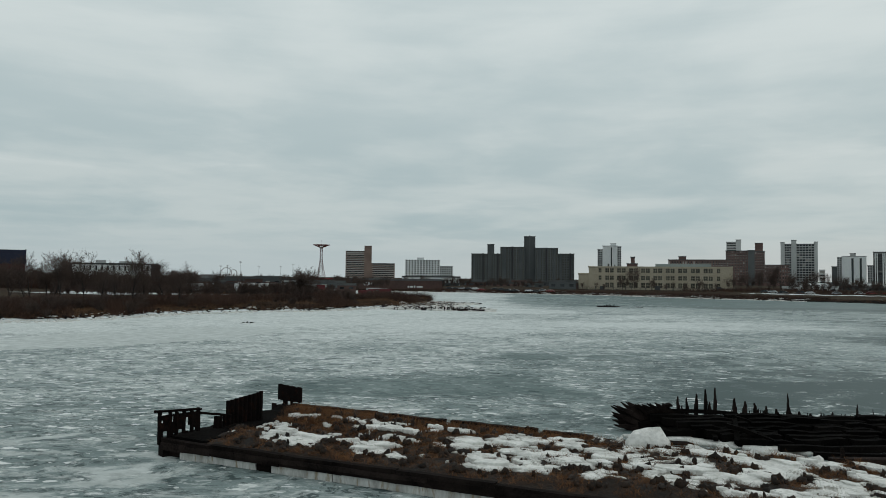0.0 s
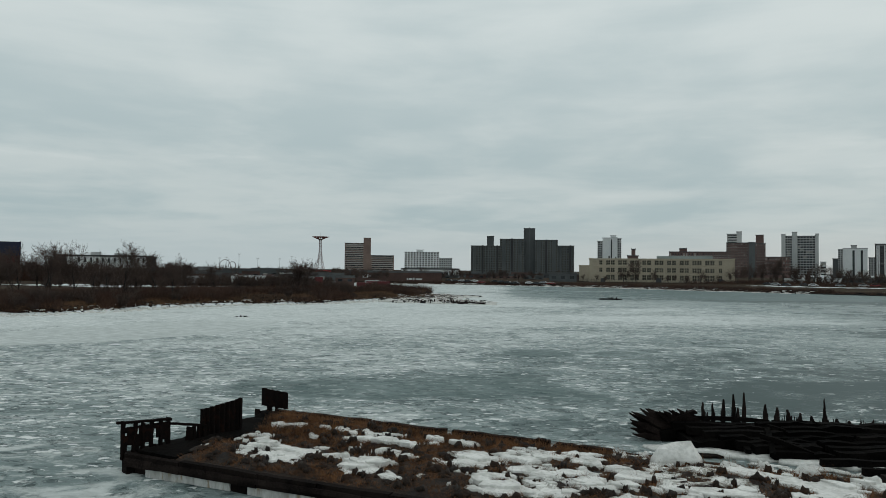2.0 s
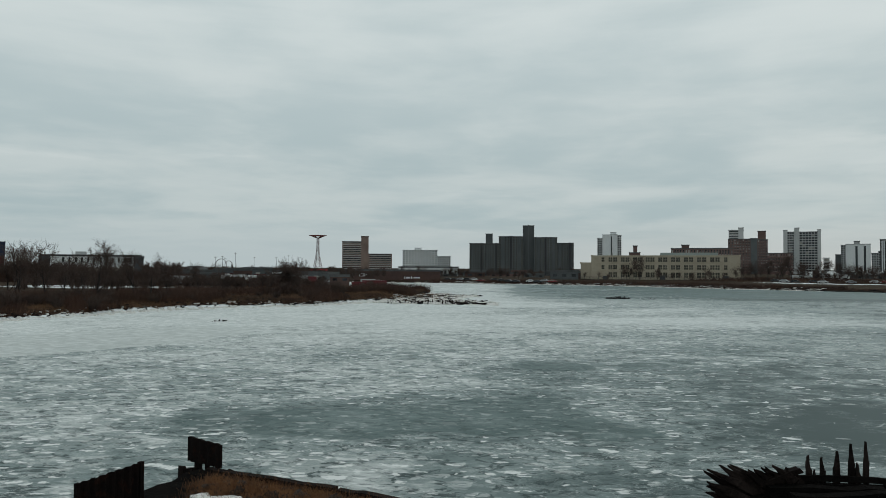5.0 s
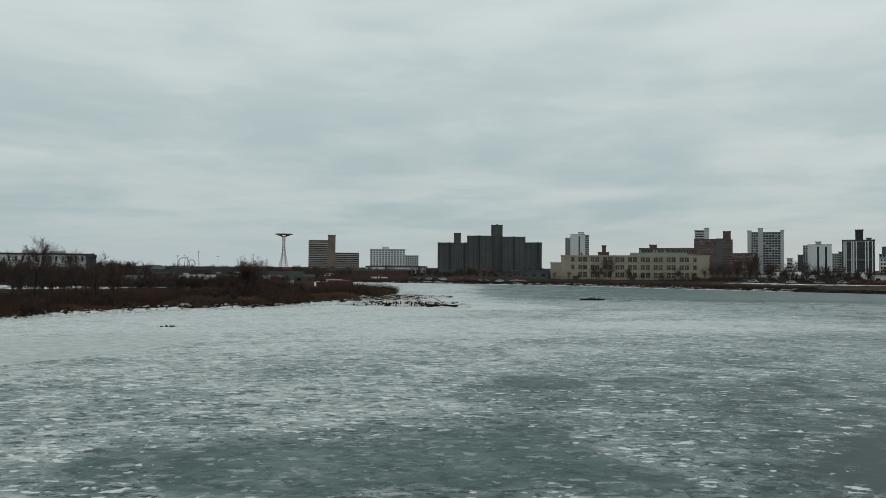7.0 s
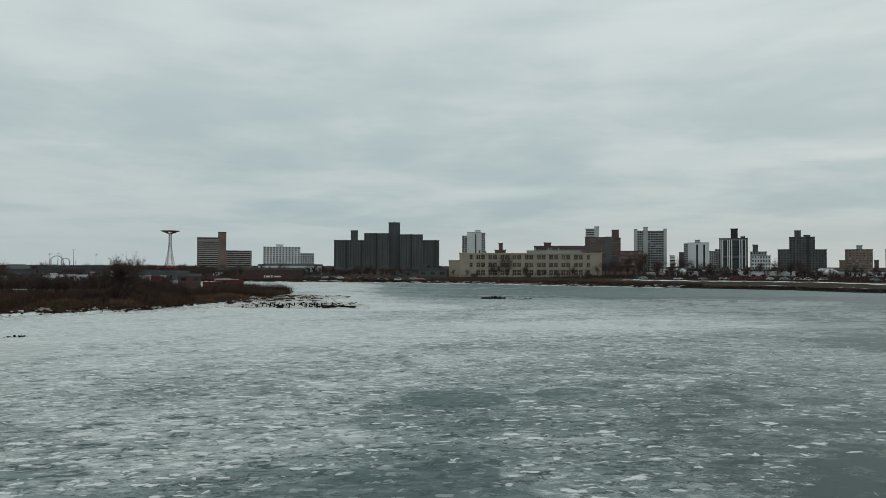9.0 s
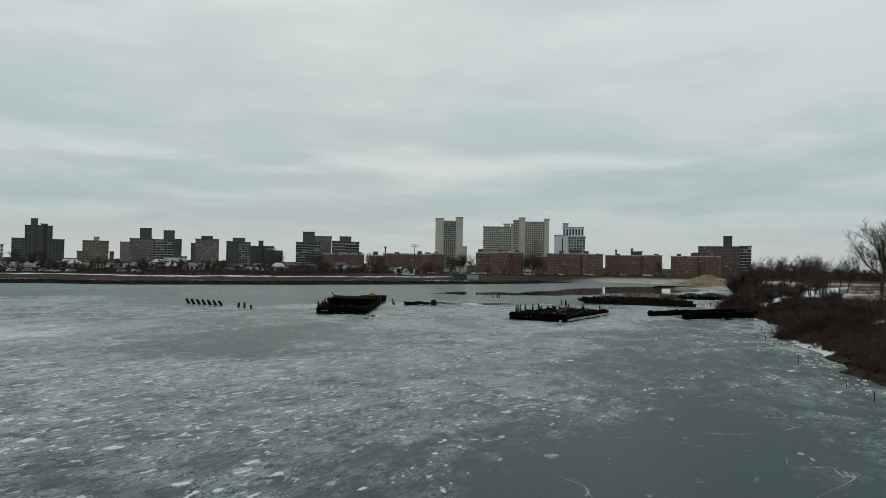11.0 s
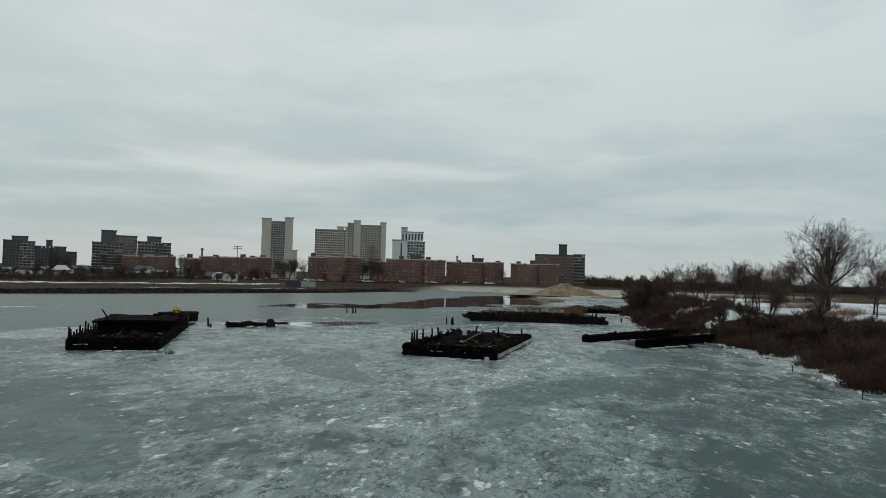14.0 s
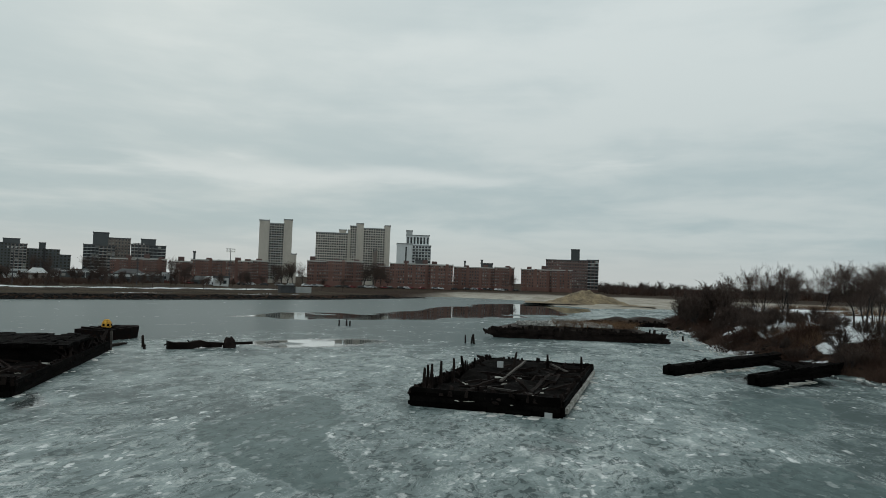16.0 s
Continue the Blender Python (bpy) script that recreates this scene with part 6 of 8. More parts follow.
def barge_cover():
    """Dead grass tufts and snow lying on the near barge's soil."""
    rng, nrng = random.Random(33), np.random.default_rng(33)

    def snow_field(u, v):
        f = fractal(u * 0.85, v * 1.3, 1.5, 3) + 0.46 * fractal(u, v * 1.3, 0.55, 4, 4)
        want = -0.19 + 0.17 * step(u, 7, 16) + 0.05 * step(u, 12, 18)
        want = want + 0.24 * step(u, 3.2, 4.2) * step(-v, -4.6, -3.6) * step(-u, -9, -7)
        want = want - 1.2 * step(-v, -1.7, -0.8) - 1.1 * step(v, 7.1, 8.0) * step(-u, -18.5, -16)
        want = want - 0.35 * step(v, 4.6, 5.6) * step(-u, -5.5, -3.5) - 0.10 * step(-u, -9, -6)
        return f + want

    def sheet_of(name, u0, u1, stepsize, lift, bias, material, label):
        us, vs = np.arange(u0, u1, stepsize), np.arange(0.5, 8.65, stepsize)
        gu, gv = np.meshgrid(us, vs)
        gu, gv = gu.ravel(), gv.ravel()
        f = snow_field(gu, gv) + bias
        full = step(f, 0.0, 0.055)
        soil = deck_height(gu, gv)
        top = np.maximum(deck_base(gu, gv) + lift + 0.03 * waves(gu, gv, 0.9, 47) + 0.012 * waves(gu, gv, 0.2, 48), soil + 0.02)
        z = soil - 0.10 + (top - soil + 0.10) * full
        i = np.arange(len(z)).reshape(len(vs), len(us))
        quads = np.stack([i[:-1, :-1], i[:-1, 1:], i[1:, 1:], i[1:, :-1]], -1).reshape(-1, 4)
        quads = quads[(full[quads] > 0.001).any(1)]
        me = smooth(grid_mesh(name, np.stack([gu, gv, z], -1), quads, material))
        thing(name, me, None, label, "snow", kind="stuff", at=BARGE)

    sheet_of("snow_patches", 2.4, 35.5, 0.055, 0.085, 0.0, M["snow"], "white snow patches melting on the barge deck")
    sheet_of("dirty_snow", 12.0, 35.5, 0.10, 0.0, 0.12, M["dirtysnow"], "grey trodden snow and ice on the barge deck")
    lumps = bmesh.new()
    for a, b, s in ((20.4, 7.7, 1.05), (19.2, 8.1, 0.4), (22.4, 7.9, 0.45), (23.6, 8.2, 0.5), (18.4, 7.9, 0.35), (25.0, 8.0, 0.6), (27.0, 7.8, 0.5)):
        lump(lumps, (a, b, 0.72), (s * 0.9, s * 0.7, s), rng, rings=4, seg=10)
    thing("snow_lumps", smooth(mesh_of("snow_lumps", lumps, M["snow"])), None, "rounded snow lumps along the barge's far edge", "snow", kind="stuff", at=BARGE)
    crust = bmesh.new()
    for _ in range(230):
        a, b = rng.uniform(9.5, 35) if rng.random() < 0.85 else rng.uniform(4, 10), rng.uniform(1.0, 8.3)
        f = float(snow_field(np.array([a]), np.array([b]))[0])
        if f < -0.06:
            continue
        z = float(deck_base(np.array([a]), np.array([b]))[0])
        slab(crust, (a, b, z + 0.03), 0.12 + 0.5 * rng.random() ** 2, rng.uniform(0.06, 0.16), rng, long=1.6)
    bmesh.ops.bevel(crust, geom=list(crust.edges), offset=0.02, segments=1, affect="EDGES")
    thing("snow_slabs", crust, M["snow"], "thick broken slabs of crusted snow on the barge deck", "snow", kind="stuff", at=BARGE)
    u, v = nrng.uniform(1.2, 34, 20000), nrng.uniform(0.5, 8.6, 20000)
    want = np.where((u < 7.5) & (v > 4.0), 0.9, np.where(v > 7.2, 0.9, 0.35 + 0.5 * (waves(u, v, 1.4, 56) > 0.0)))
    ok = (nrng.random(20000) < want) & ~((u < 2.6) & (v < 5.6)) & (u > 1.9 + 0.5 * (v < 6.5))
    u, v = u[ok], v[ok]
    keep = snow_field(u, v) < 0.02
    u, v = u[keep], v[keep]
    p = np.stack([u, v, deck_height(u, v) - 0.03], -1)
    vv, ff = blades(p, 0.20, 0.016, 12, 0.95, 61)
    thing("dead_grass", grid_mesh("dead_grass", vv, ff, M["deadgrass"]), None, "dead brown grass matted on the barge deck", "grass", kind="stuff", at=BARGE)
    tall = ((u < 6.5) & (v > 5.0)) | (v > 7.6)
    vv, ff = blades(p[tall][:1500], 0.42, 0.014, 7, 0.5, 62)
    thing("dead_grass", grid_mesh("dead_grass", vv, ff, M["straw"]), None, "tall rust-brown straw at the barge's back edge", "grass", kind="stuff", at=BARGE)
    clumps = bmesh.new()
    for _ in range(1200):
        a, b = rng.uniform(2.5, 34), rng.uniform(0.8, 8.2)
        if float(snow_field(np.array([a]), np.array([b]))[0]) > -0.02:
            continue
        z = float(deck_height(np.array([a]), np.array([b]))[0])
        lump(clumps, (a, b, z - 0.04), (rng.uniform(0.06, 0.30), rng.uniform(0.05, 0.2), rng.uniform(0.06, 0.26)), rng, rings=3, seg=9, flat=0.5)
    thing("turf_clumps", smooth(mesh_of("turf_clumps", clumps, M["soil"])), None, "dark sods of turf between the snow", "soil", kind="stuff", at=BARGE)
    ice = bmesh.new()
    for a in (10.4, 14.6, 15.4, 18.3, 20.0):
        lump(ice, (a, 9.3, -0.02), (0.7, 0.45, 0.35), rng, rings=3, seg=9)
    thing("hull_ice", smooth(mesh_of("hull_ice", ice, M["snow"])), None, "ice blocks frozen against the barge hull", "ice", kind="stuff", at=BARGE)


barge_cover()


def rib_wreck():
    """The black burnt hull beyond the barge: splayed bow planks, a row of rib stubs and inner beams."""
    rng = random.Random(41)
    home = empty("rib_wreck", pose(2.3, 28.2, 0, rz=5.0), "black burnt hull with splayed bow planks and pointed rib stubs", "wreck")

    def sheer(x):
        """The sagging top of the side wall."""
        return 1.12 - 0.045 * (x - 4.5) - 0.010 * max(0.0, x - 12)

    wall = part("side_wall", one_beam((3.6, 0.8, 0.22), (18.6, 0.8, 0.02), 0.34, 1.1, rings=14, jit=0.05, rng=rng), M["blackened"], home)
    for k in range(5):
        x = 3.0 + 0.2 * k
        while x < 18:
            n = min(19.0, x + rng.uniform(2.2, 4.6))
            if k < 4 or rng.random() < 0.75:
                a, b = sheer(x) * (k + 0.45) / 4.9, sheer(n) * (k + 0.45) / 4.9
                part("plank", one_beam((x, 0.45 + 0.05 * k, a + rng.uniform(-0.03, 0.03)), (n, 0.45 + 0.05 * k, b + rng.uniform(-0.05, 0.05)), 0.12, 0.21, rings=5, jit=0.04, rng=rng), M["blackened"], wall)
            x = n + rng.uniform(0, 0.3)
    # splayed bow: broad blades fanning from flat on the ice to half upright
    for i in range(30):
        f = (i + rng.uniform(-0.4, 0.4)) / 29
        tip = (1.35 + 2.75 * max(0.0, f - 0.28) / 0.72 + rng.uniform(-0.12, 0.12), rng.uniform(-0.1, 0.9), 0.36 + 1.10 * min(1.0, f / 0.38) + rng.uniform(-0.09, 0.04))
        root = (2.9 + 2.2 * f + rng.uniform(-0.2, 0.2), rng.uniform(0.2, 0.8), 0.06 + 0.50 * f)
        bm = bmesh.new()
        mid = tuple(a + (b - a) * 0.62 + rng.uniform(-0.03, 0.03) for a, b in zip(root, tip))
        beam(bm, root, mid, 0.26, 0.26, taper=1.1, rings=3, jit=0.03, rng=rng)
        beam(bm, mid, tip, 0.27, 0.26, taper=0.22, rings=3, jit=0.03, rng=rng)
        part("bow_plank", bm, M["wood"], home)
    part("bow_block", one_beam((2.7, 0.4, 0.15), (5.4, 0.5, 0.55), 0.9, 0.7, rings=7, jit=0.10, rng=rng), M["blackened"], home)
    part("bow_plank", one_beam((3.0, 0.2, 0.95), (4.5, 0.3, 1.42), 0.3, 0.18, rings=4, jit=0.04, rng=rng), M["wood"], home)
    stubs = ((5.04, 1.81, .22), (5.25, 1.3, .16), (5.54, 1.74, .2), (6.06, 1.96, .24), (6.57, 2.23, .22), (6.8, 1.52, .22), (7.1, 2.29, .2), (8.18, 1.72, .26), (8.76, 1.56, .28), (9.33, 1.48, .26), (9.92, 1.3, .24), (10.53, 1.14, .26), (11.14, 2.02, .14), (11.18, 1.25, .32), (11.78, 1.04, .26), (12.41, .95, .24), (13.0, 1.0, .1), (13.6, 1.0, .14), (14.3, .9, .1), (15.0, 1.45, .12), (15.1, .9, .24), (15.9, 1.2, .06), (16.6, .9, .12))
    for x, top, w in stubs:
        bm = bmesh.new()
        knee = 0.62 * top + 0.2
        beam(bm, (x, 0.75, 0.0), (x + rng.uniform(-0.03, 0.03), 0.75, knee), w * 0.8, w * 0.8, taper=0.9, rings=3, jit=0.015, rng=rng)
        beam(bm, (x, 0.75, knee), (x + rng.uniform(-0.04, 0.04), 0.75, top), w * 0.62, w * 0.6, taper=0.42, rings=4, jit=0.015, rng=rng)
        part("rib_stub", bm, M["wood"], home)
    for i in range(26):
        x = rng.uniform(8, 18)
        part("iron_spike", one_beam((x, 0.75, sheer(x) - 0.2), (x + rng.uniform(-0.03, 0.03), 0.75, sheer(x) + rng.uniform(0.05, 0.28)), 0.03), M["rust"], home)
    inner = part("inner_bottom", boxes((3.4, 18.8, -3.0, 0.6, -0.5, 0.10)), M["wood"], home)
    for k in range(7):
        y, z, x = -0.1 - 0.55 * k, 0.80 - 0.085 * k, 3.2 + 0.55 * k
        while x < 18.4:
            n = min(18.8, x + rng.uniform(2.0, 5.0))
            part("stringer", one_beam((x, y, z), (n, y + rng.uniform(-0.25, 0.25), z + rng.uniform(-0.12, 0.08)), 0.42, 0.36, rings=6, jit=0.07, rng=rng), M["blackened"], inner)
            x = n + rng.uniform(0.0, 0.35)
    for i in range(14):
        x = rng.uniform(4, 18)
        part("fallen_timber", one_beam((x, rng.uniform(-4, -0.6), 0.35), (x + rng.uniform(-2.4, 2.4), rng.uniform(-3, -0.3), rng.uniform(0.5, 0.95)), 0.24, 0.2, rings=3, jit=0.06, rng=rng), M["blackened"], inner)
    part("charred_floor", one_beam((3.4, -0.9, 0.25), (18.6, -1.5, 0.3), 2.2, 0.6, rings=30, jit=0.14, rng=rng), M["blackened"], inner)
    for y, z, x0 in ((-4.6, 0.30, 8.0), (-5.9, 0.3, 9.0)):
        part("stringer", one_beam((x0, y, z), (18.6, y - 0.4, z + 0.05), 0.28, 0.3, rings=9, jit=0.06, rng=rng), M["blackened"], inner)
    near = part("near_wall", boxes((9, 18.8, -7.3, -6.9, -0.5, 0.5, 0.05)), M["wood"], home)
    for i in range(6):
        part("rib_stub", one_beam((9.6 + i * 1.8, -7.1, 0.0), (9.6 + i * 1.8, -7.1, rng.uniform(0.5, 0.95)), 0.22, 0.2, taper=0.5, rings=3, jit=0.02, rng=rng), M["wood"], near)
    ice = bmesh.new()
    for k in range(16):
        slab(ice, (2.6 + k * 0.75, -1.6 - k * 0.30, 0.06), rng.uniform(0.4, 0.7), rng.uniform(0.06, 0.16), rng, long=1.8)
    for _ in range(26):
        lump(ice, (rng.uniform(5, 18), rng.uniform(-6, -3.6), 0.05), (rng.uniform(0.3, 1.1), rng.uniform(0.1, 0.2), 0.1), rng, rings=2, seg=8)
    for _ in range(3):
        x, k = rng.uniform(5, 17), rng.randrange(1, 6)
        lump(ice, (x, -0.1 - 0.55 * k, 0.94 - 0.085 * k), (rng.uniform(0.3, 0.8), 0.12, 0.06), rng, rings=2, seg=8)
    thing("wreck_ice", smooth(mesh_of("wreck_ice", ice, M["snow"])), None, "pale ice and snow lying inside the burnt hull", "ice", kind="stuff", at=home.matrix_basis)


rib_wreck()


def flat_wreck(place, L, W, tall, label, seed, light_side=True, posts=(), house=0.0):
    """An open timber barge hulk: four plank walls, cross beams, rib stubs; local x along it, near end at 0, right side at y = 0."""
    rng = random.Random(seed)
    home = empty("barge_hulk", place, label, "wreck")

    def walling(name, p, q, top):
        w = part(name, one_beam((*p, top * 0.35), (*q, top * 0.35), 0.3, top * 0.95, rings=10, jit=0.03, rng=rng), M["blackened"], home)
        l = math.hypot(q[0] - p[0], q[1] - p[1])
        n = (-(q[1] - p[1]) / l, (q[0] - p[0]) / l)
        for k in range(4):
            a = 0.0
            while a < l - 0.3:
                b = min(l, a + rng.uniform(2.5, 5))
                z = 0.08 + top * (k + 0.5) / 4
                f, g = a / l, b / l
                part("plank", one_beam((p[0] + (q[0] - p[0]) * f - n[0] * 0.18, p[1] + (q[1] - p[1]) * f - n[1] * 0.18, z), (p[0] + (q[0] - p[0]) * g - n[0] * 0.18, p[1] + (q[1] - p[1]) * g - n[1] * 0.18, z + rng.uniform(-0.03, 0.03)), 0.14, top / 4 * 0.96, rings=3, jit=0.025, rng=rng), M["blackened"], w)
                a = b + 0.03
        return w

    walling("end_wall", (0, W), (0, 0), tall)
    right = walling("side_wall", (0, 0), (L, 0), tall * 0.8)
    walling("end_wall", (L, 0), (L, W), tall * 0.75)
    walling("side_wall", (L, W), (0, W), tall * 0.85)
    if light_side:
        part("pale_strake", one_beam((0.4, -0.32, tall * 0.32), (L - 0.5, -0.32, tall * 0.30), 0.2, tall * 0.28, rings=12, jit=0.02, rng=rng), M["dirtysnow"], right, "strake with grey snow lying along it")
    part("bottom", boxes((0.2, L - 0.2, 0.2, W - 0.2, -0.5, 0.12)), M["wood"], home)
    # Uneven near-black sheet; the dark of the hulk's inside is in its colour.
    us, vs = np.arange(0.15, L - 0.1, 0.3), np.arange(0.15, W - 0.1, 0.3)
    me, _, _ = sheet("charred_floor", us, vs, lambda x, y: tall * (0.46 + 0.17 * waves(x, y, 1.2, seed) + 0.12 * waves(x, y, 0.35, seed + 1) + 0.30 * step(x, L * 0.45, L * 0.8) * step(y, 1.0, W * 0.6)), M["blackened"])
    part("charred_floor", me, None, home)
    for p, q, h in (((0, W), (0, 0), 1.0), ((0, 0), (L, 0), 0.8), ((L, 0), (L, W), 0.78), ((L, W), (0, W), 0.88)):
        bm, l, a = bmesh.new(), math.hypot(q[0] - p[0], q[1] - p[1]), 0.0
        while a < l:
            w = rng.uniform(0.12, 0.75)
            x, y = p[0] + (q[0] - p[0]) * a / l, p[1] + (q[1] - p[1]) * a / l
            beam(bm, (x, y, tall * h * 0.7), (x + rng.uniform(-0.06, 0.06), y + rng.uniform(-0.06, 0.06), tall * h + rng.choice((-0.1, 0.02, 0.1, 0.16, 0.28))), w, 0.3, taper=rng.uniform(0.4, 0.9), jit=0.05, rng=rng)
            a += w * 0.8 + rng.choice((0, 0, 0.1, 0.5))
        tagged(part("broken_edge", bm, M["wood"], home), kind="stuff")
    for i in range(int(L / 2.6)):
        x = 0.8 + i * 2.6 + rng.uniform(-0.4, 0.4)
        y0, y1 = rng.choice((0.2, 0.2, 0.2, W * 0.3, W * 0.5)), rng.choice((W - 0.3, W - 0.3, W * 0.6, W * 0.75))
        part("cross_beam", one_beam((x, y0, tall * 0.45 + rng.uniform(-0.25, 0.2)), (x + rng.uniform(-0.9, 0.9), y1, tall * 0.45 + rng.uniform(-0.3, 0.25)), 0.28, 0.26, rings=5, jit=0.07, rng=rng), M["wood"], home)
    for i in range(2):
        y = W * (i + 0.7) / 2.4
        part("stringer", one_beam((0.3, y, tall * 0.4), (L - 0.5, y + rng.uniform(-0.3, 0.3), tall * 0.5), 0.3, 0.3, rings=8, jit=0.06, rng=rng), M["wood"], home)
    for i in range(44):
        x, y = rng.uniform(1, L - 2), rng.uniform(1, W - 1)
        part("fallen_timber", one_beam((x, y, tall * 0.5), (x + rng.uniform(-3, 3), y + rng.uniform(-2, 2), tall * rng.uniform(0.55, 1.15)), 0.2, 0.16, rings=3, jit=0.04, rng=rng), M["wood"], home)
    for x, y, top, lean in posts:
        part("rib_stub", one_beam((x, y, 0.0), (x + lean, y, top), 0.34, 0.28, taper=0.4, rings=4, jit=0.02, rng=rng), M["wood"], home)
    for i in range(int(L * 1.6)):
        x = rng.uniform(0.5, L)
        part("iron_spike", one_beam((x, W - 0.1, tall * 0.7), (x + rng.uniform(-0.08, 0.08), W - 0.1, tall + rng.uniform(0.05, 0.35)), 0.045, 0.045), M["wood"], home)
    snow = bmesh.new()
    for _ in range(3):
        lump(snow, (-0.3, rng.uniform(0.5, W - 0.5), tall * rng.choice((0.3, 0.55, 0.8)) - 0.04), (0.10, rng.uniform(0.3, 1.0), 0.035), rng, rings=2, seg=8)
    for _ in range(24):
        lump(snow, (rng.uniform(1, L * 0.7), rng.uniform(1.0, W - 1), tall * 0.40), (rng.uniform(0.2, 0.7), rng.uniform(0.15, 0.4), rng.uniform(0.1, 0.25)), rng, rings=2, seg=8)
    thing("wreck_snow", smooth(mesh_of("wreck_snow", snow, M["dirtysnow"])), None, "grey snow caught between the hulk's beams", "snow", kind="stuff", at=place)
    ice = bmesh.new()
    for _ in range(26):
        side = rng.random()
        x, y = (rng.uniform(0, L), -rng.uniform(0.2, 1.2)) if side < 0.5 else (-rng.uniform(0.2, 1.2), rng.uniform(0, W))
        slab(ice, (x, y * 0.7, 0.0), rng.uniform(0.12, 0.4), rng.uniform(0.01, 0.05), rng, long=1.2)
    thing("hull_ice", smooth(mesh_of("hull_ice", ice, M["snow"])), None, "ice rim frozen round the hulk", "ice", kind="stuff", at=place)
    if house:
        part("leaning_pole", one_beam((L * house + 0.4, W - 1.5, 1.3), (L * house, W - 0.4, 3.2), 0.2, 0.2, taper=0.6, rings=4, jit=0.02, rng=rng), M["wood"], home)
        x0 = L * house
        shed = part("raised_deck", one_beam((x0, W * 0.54, tall * 0.62 + 0.42), (L - 5.0, W * 0.5, tall * 0.62 + 0.36), W * 0.94, 1.3, rings=9, jit=0.12, rng=rng), M["blackened"], home, "blackened raised deck of stacked timbers")
        for i in range(15):
            y = 0.4 + i * (W - 0.5) / 14
            part("deck_plank", one_beam((x0 - rng.uniform(0.0, 0.9), y, 1.92 + rng.uniform(-0.08, 0.05)), (L - rng.uniform(4.0, 7.0), y + rng.uniform(-0.2, 0.2), 1.88 + rng.uniform(-0.12, 0.08)), 1.05, 0.24, rings=12, jit=0.10, rng=rng), M["blackened"], shed)
        for i in range(22):
            x = x0 + rng.uniform(-0.5, L - x0 - 1)
            part("hanging_timber", one_beam((x, rng.uniform(-0.1, 0.6), rng.uniform(0.3, 0.9)), (x + rng.uniform(-2.5, 2.5), rng.uniform(0.0, 0.8), rng.uniform(1.2, 1.95)), 0.22, 0.18, rings=3, jit=0.05, rng=rng), M["wood"], shed)
    return home


open_hulk = flat_wreck(pose(105.6, 66.9, 0, rz=-5.9), 20.8, 9.2, 1.12, "black timber barge hulk with rib stubs, frozen into the ice", 71,
           posts=((1.4, 8.9, 2.2, 0), (2.1, 8.9, 2.3, 0), (2.9, 8.9, 2.3, 0.05), (4.7, 8.8, 2.3, 0), (7.5, 8.7, 2.2, 0.1), (11.8, 8.9, 2.1, -1.5), (8.2, 8.9, 1.6, 0), (18.2, 3.3, 1.9, -1.0), (18.9, 0.6, 1.8, -0.6), (12.0, 9.0, 1.6, 0), (15.0, 9.0, 1.5, 0), (16.0, 6.0, 1.9, 1.6)))
part("pale_panel", one_beam((13.4, 6.25, 1.3), (13.4, 6.75, 1.3), 0.06, 0.5), M["paleconc"], open_hulk, "square pale panel")
part("pale_panel", one_beam((-0.35, 0.4, 0.15), (-0.35, 0.85, 0.15), 0.06, 0.36), M["paleconc"], open_hulk, "square pale panel")
part("pale_timber", one_beam((8.0, 5.3, 0.75), (16.5, 5.0, 1.35), 0.16, 0.12, rings=5, jit=0.02), M["greywood"], open_hulk, "weathered grey timber")
part("pale_timber", one_beam((14.0, 1.0, 0.9), (17.5, 3.0, 1.1), 0.14, 0.12, rings=4, jit=0.02), M["greywood"], open_hulk, "weathered grey timber")
part("pale_timber", one_beam((3.2, 2.2, 0.75), (4.4, 5.4, 0.8), 0.16, 0.12, rings=4, jit=0.02), M["greywood"], open_hulk, "weathered grey timber")
charred_hulk = flat_wreck(pose(100.2, 99.3, 0, rz=25.3), 26.0, 7.9, 1.15, "black charred barge hulk with a raised timber deck", 72, light_side=False, house=0.46,
           posts=tuple((0.3 + i * 1.15, 7.8, (2.0, 1.6, 1.75, 2.1, 1.7, 2.3, 2.0, 1.6, 1.9, 2.2)[i], 0.03) for i in range(10)) + ((0.1, 7.9, 2.2, 0), (6.0, 0.2, 1.5, 0)))

part("corner_post", one_beam((26.3, -0.25, -0.1), (26.3, -0.25, 1.9), 0.2, 0.2), M["greywood"], charred_hulk, "pale weathered corner post")


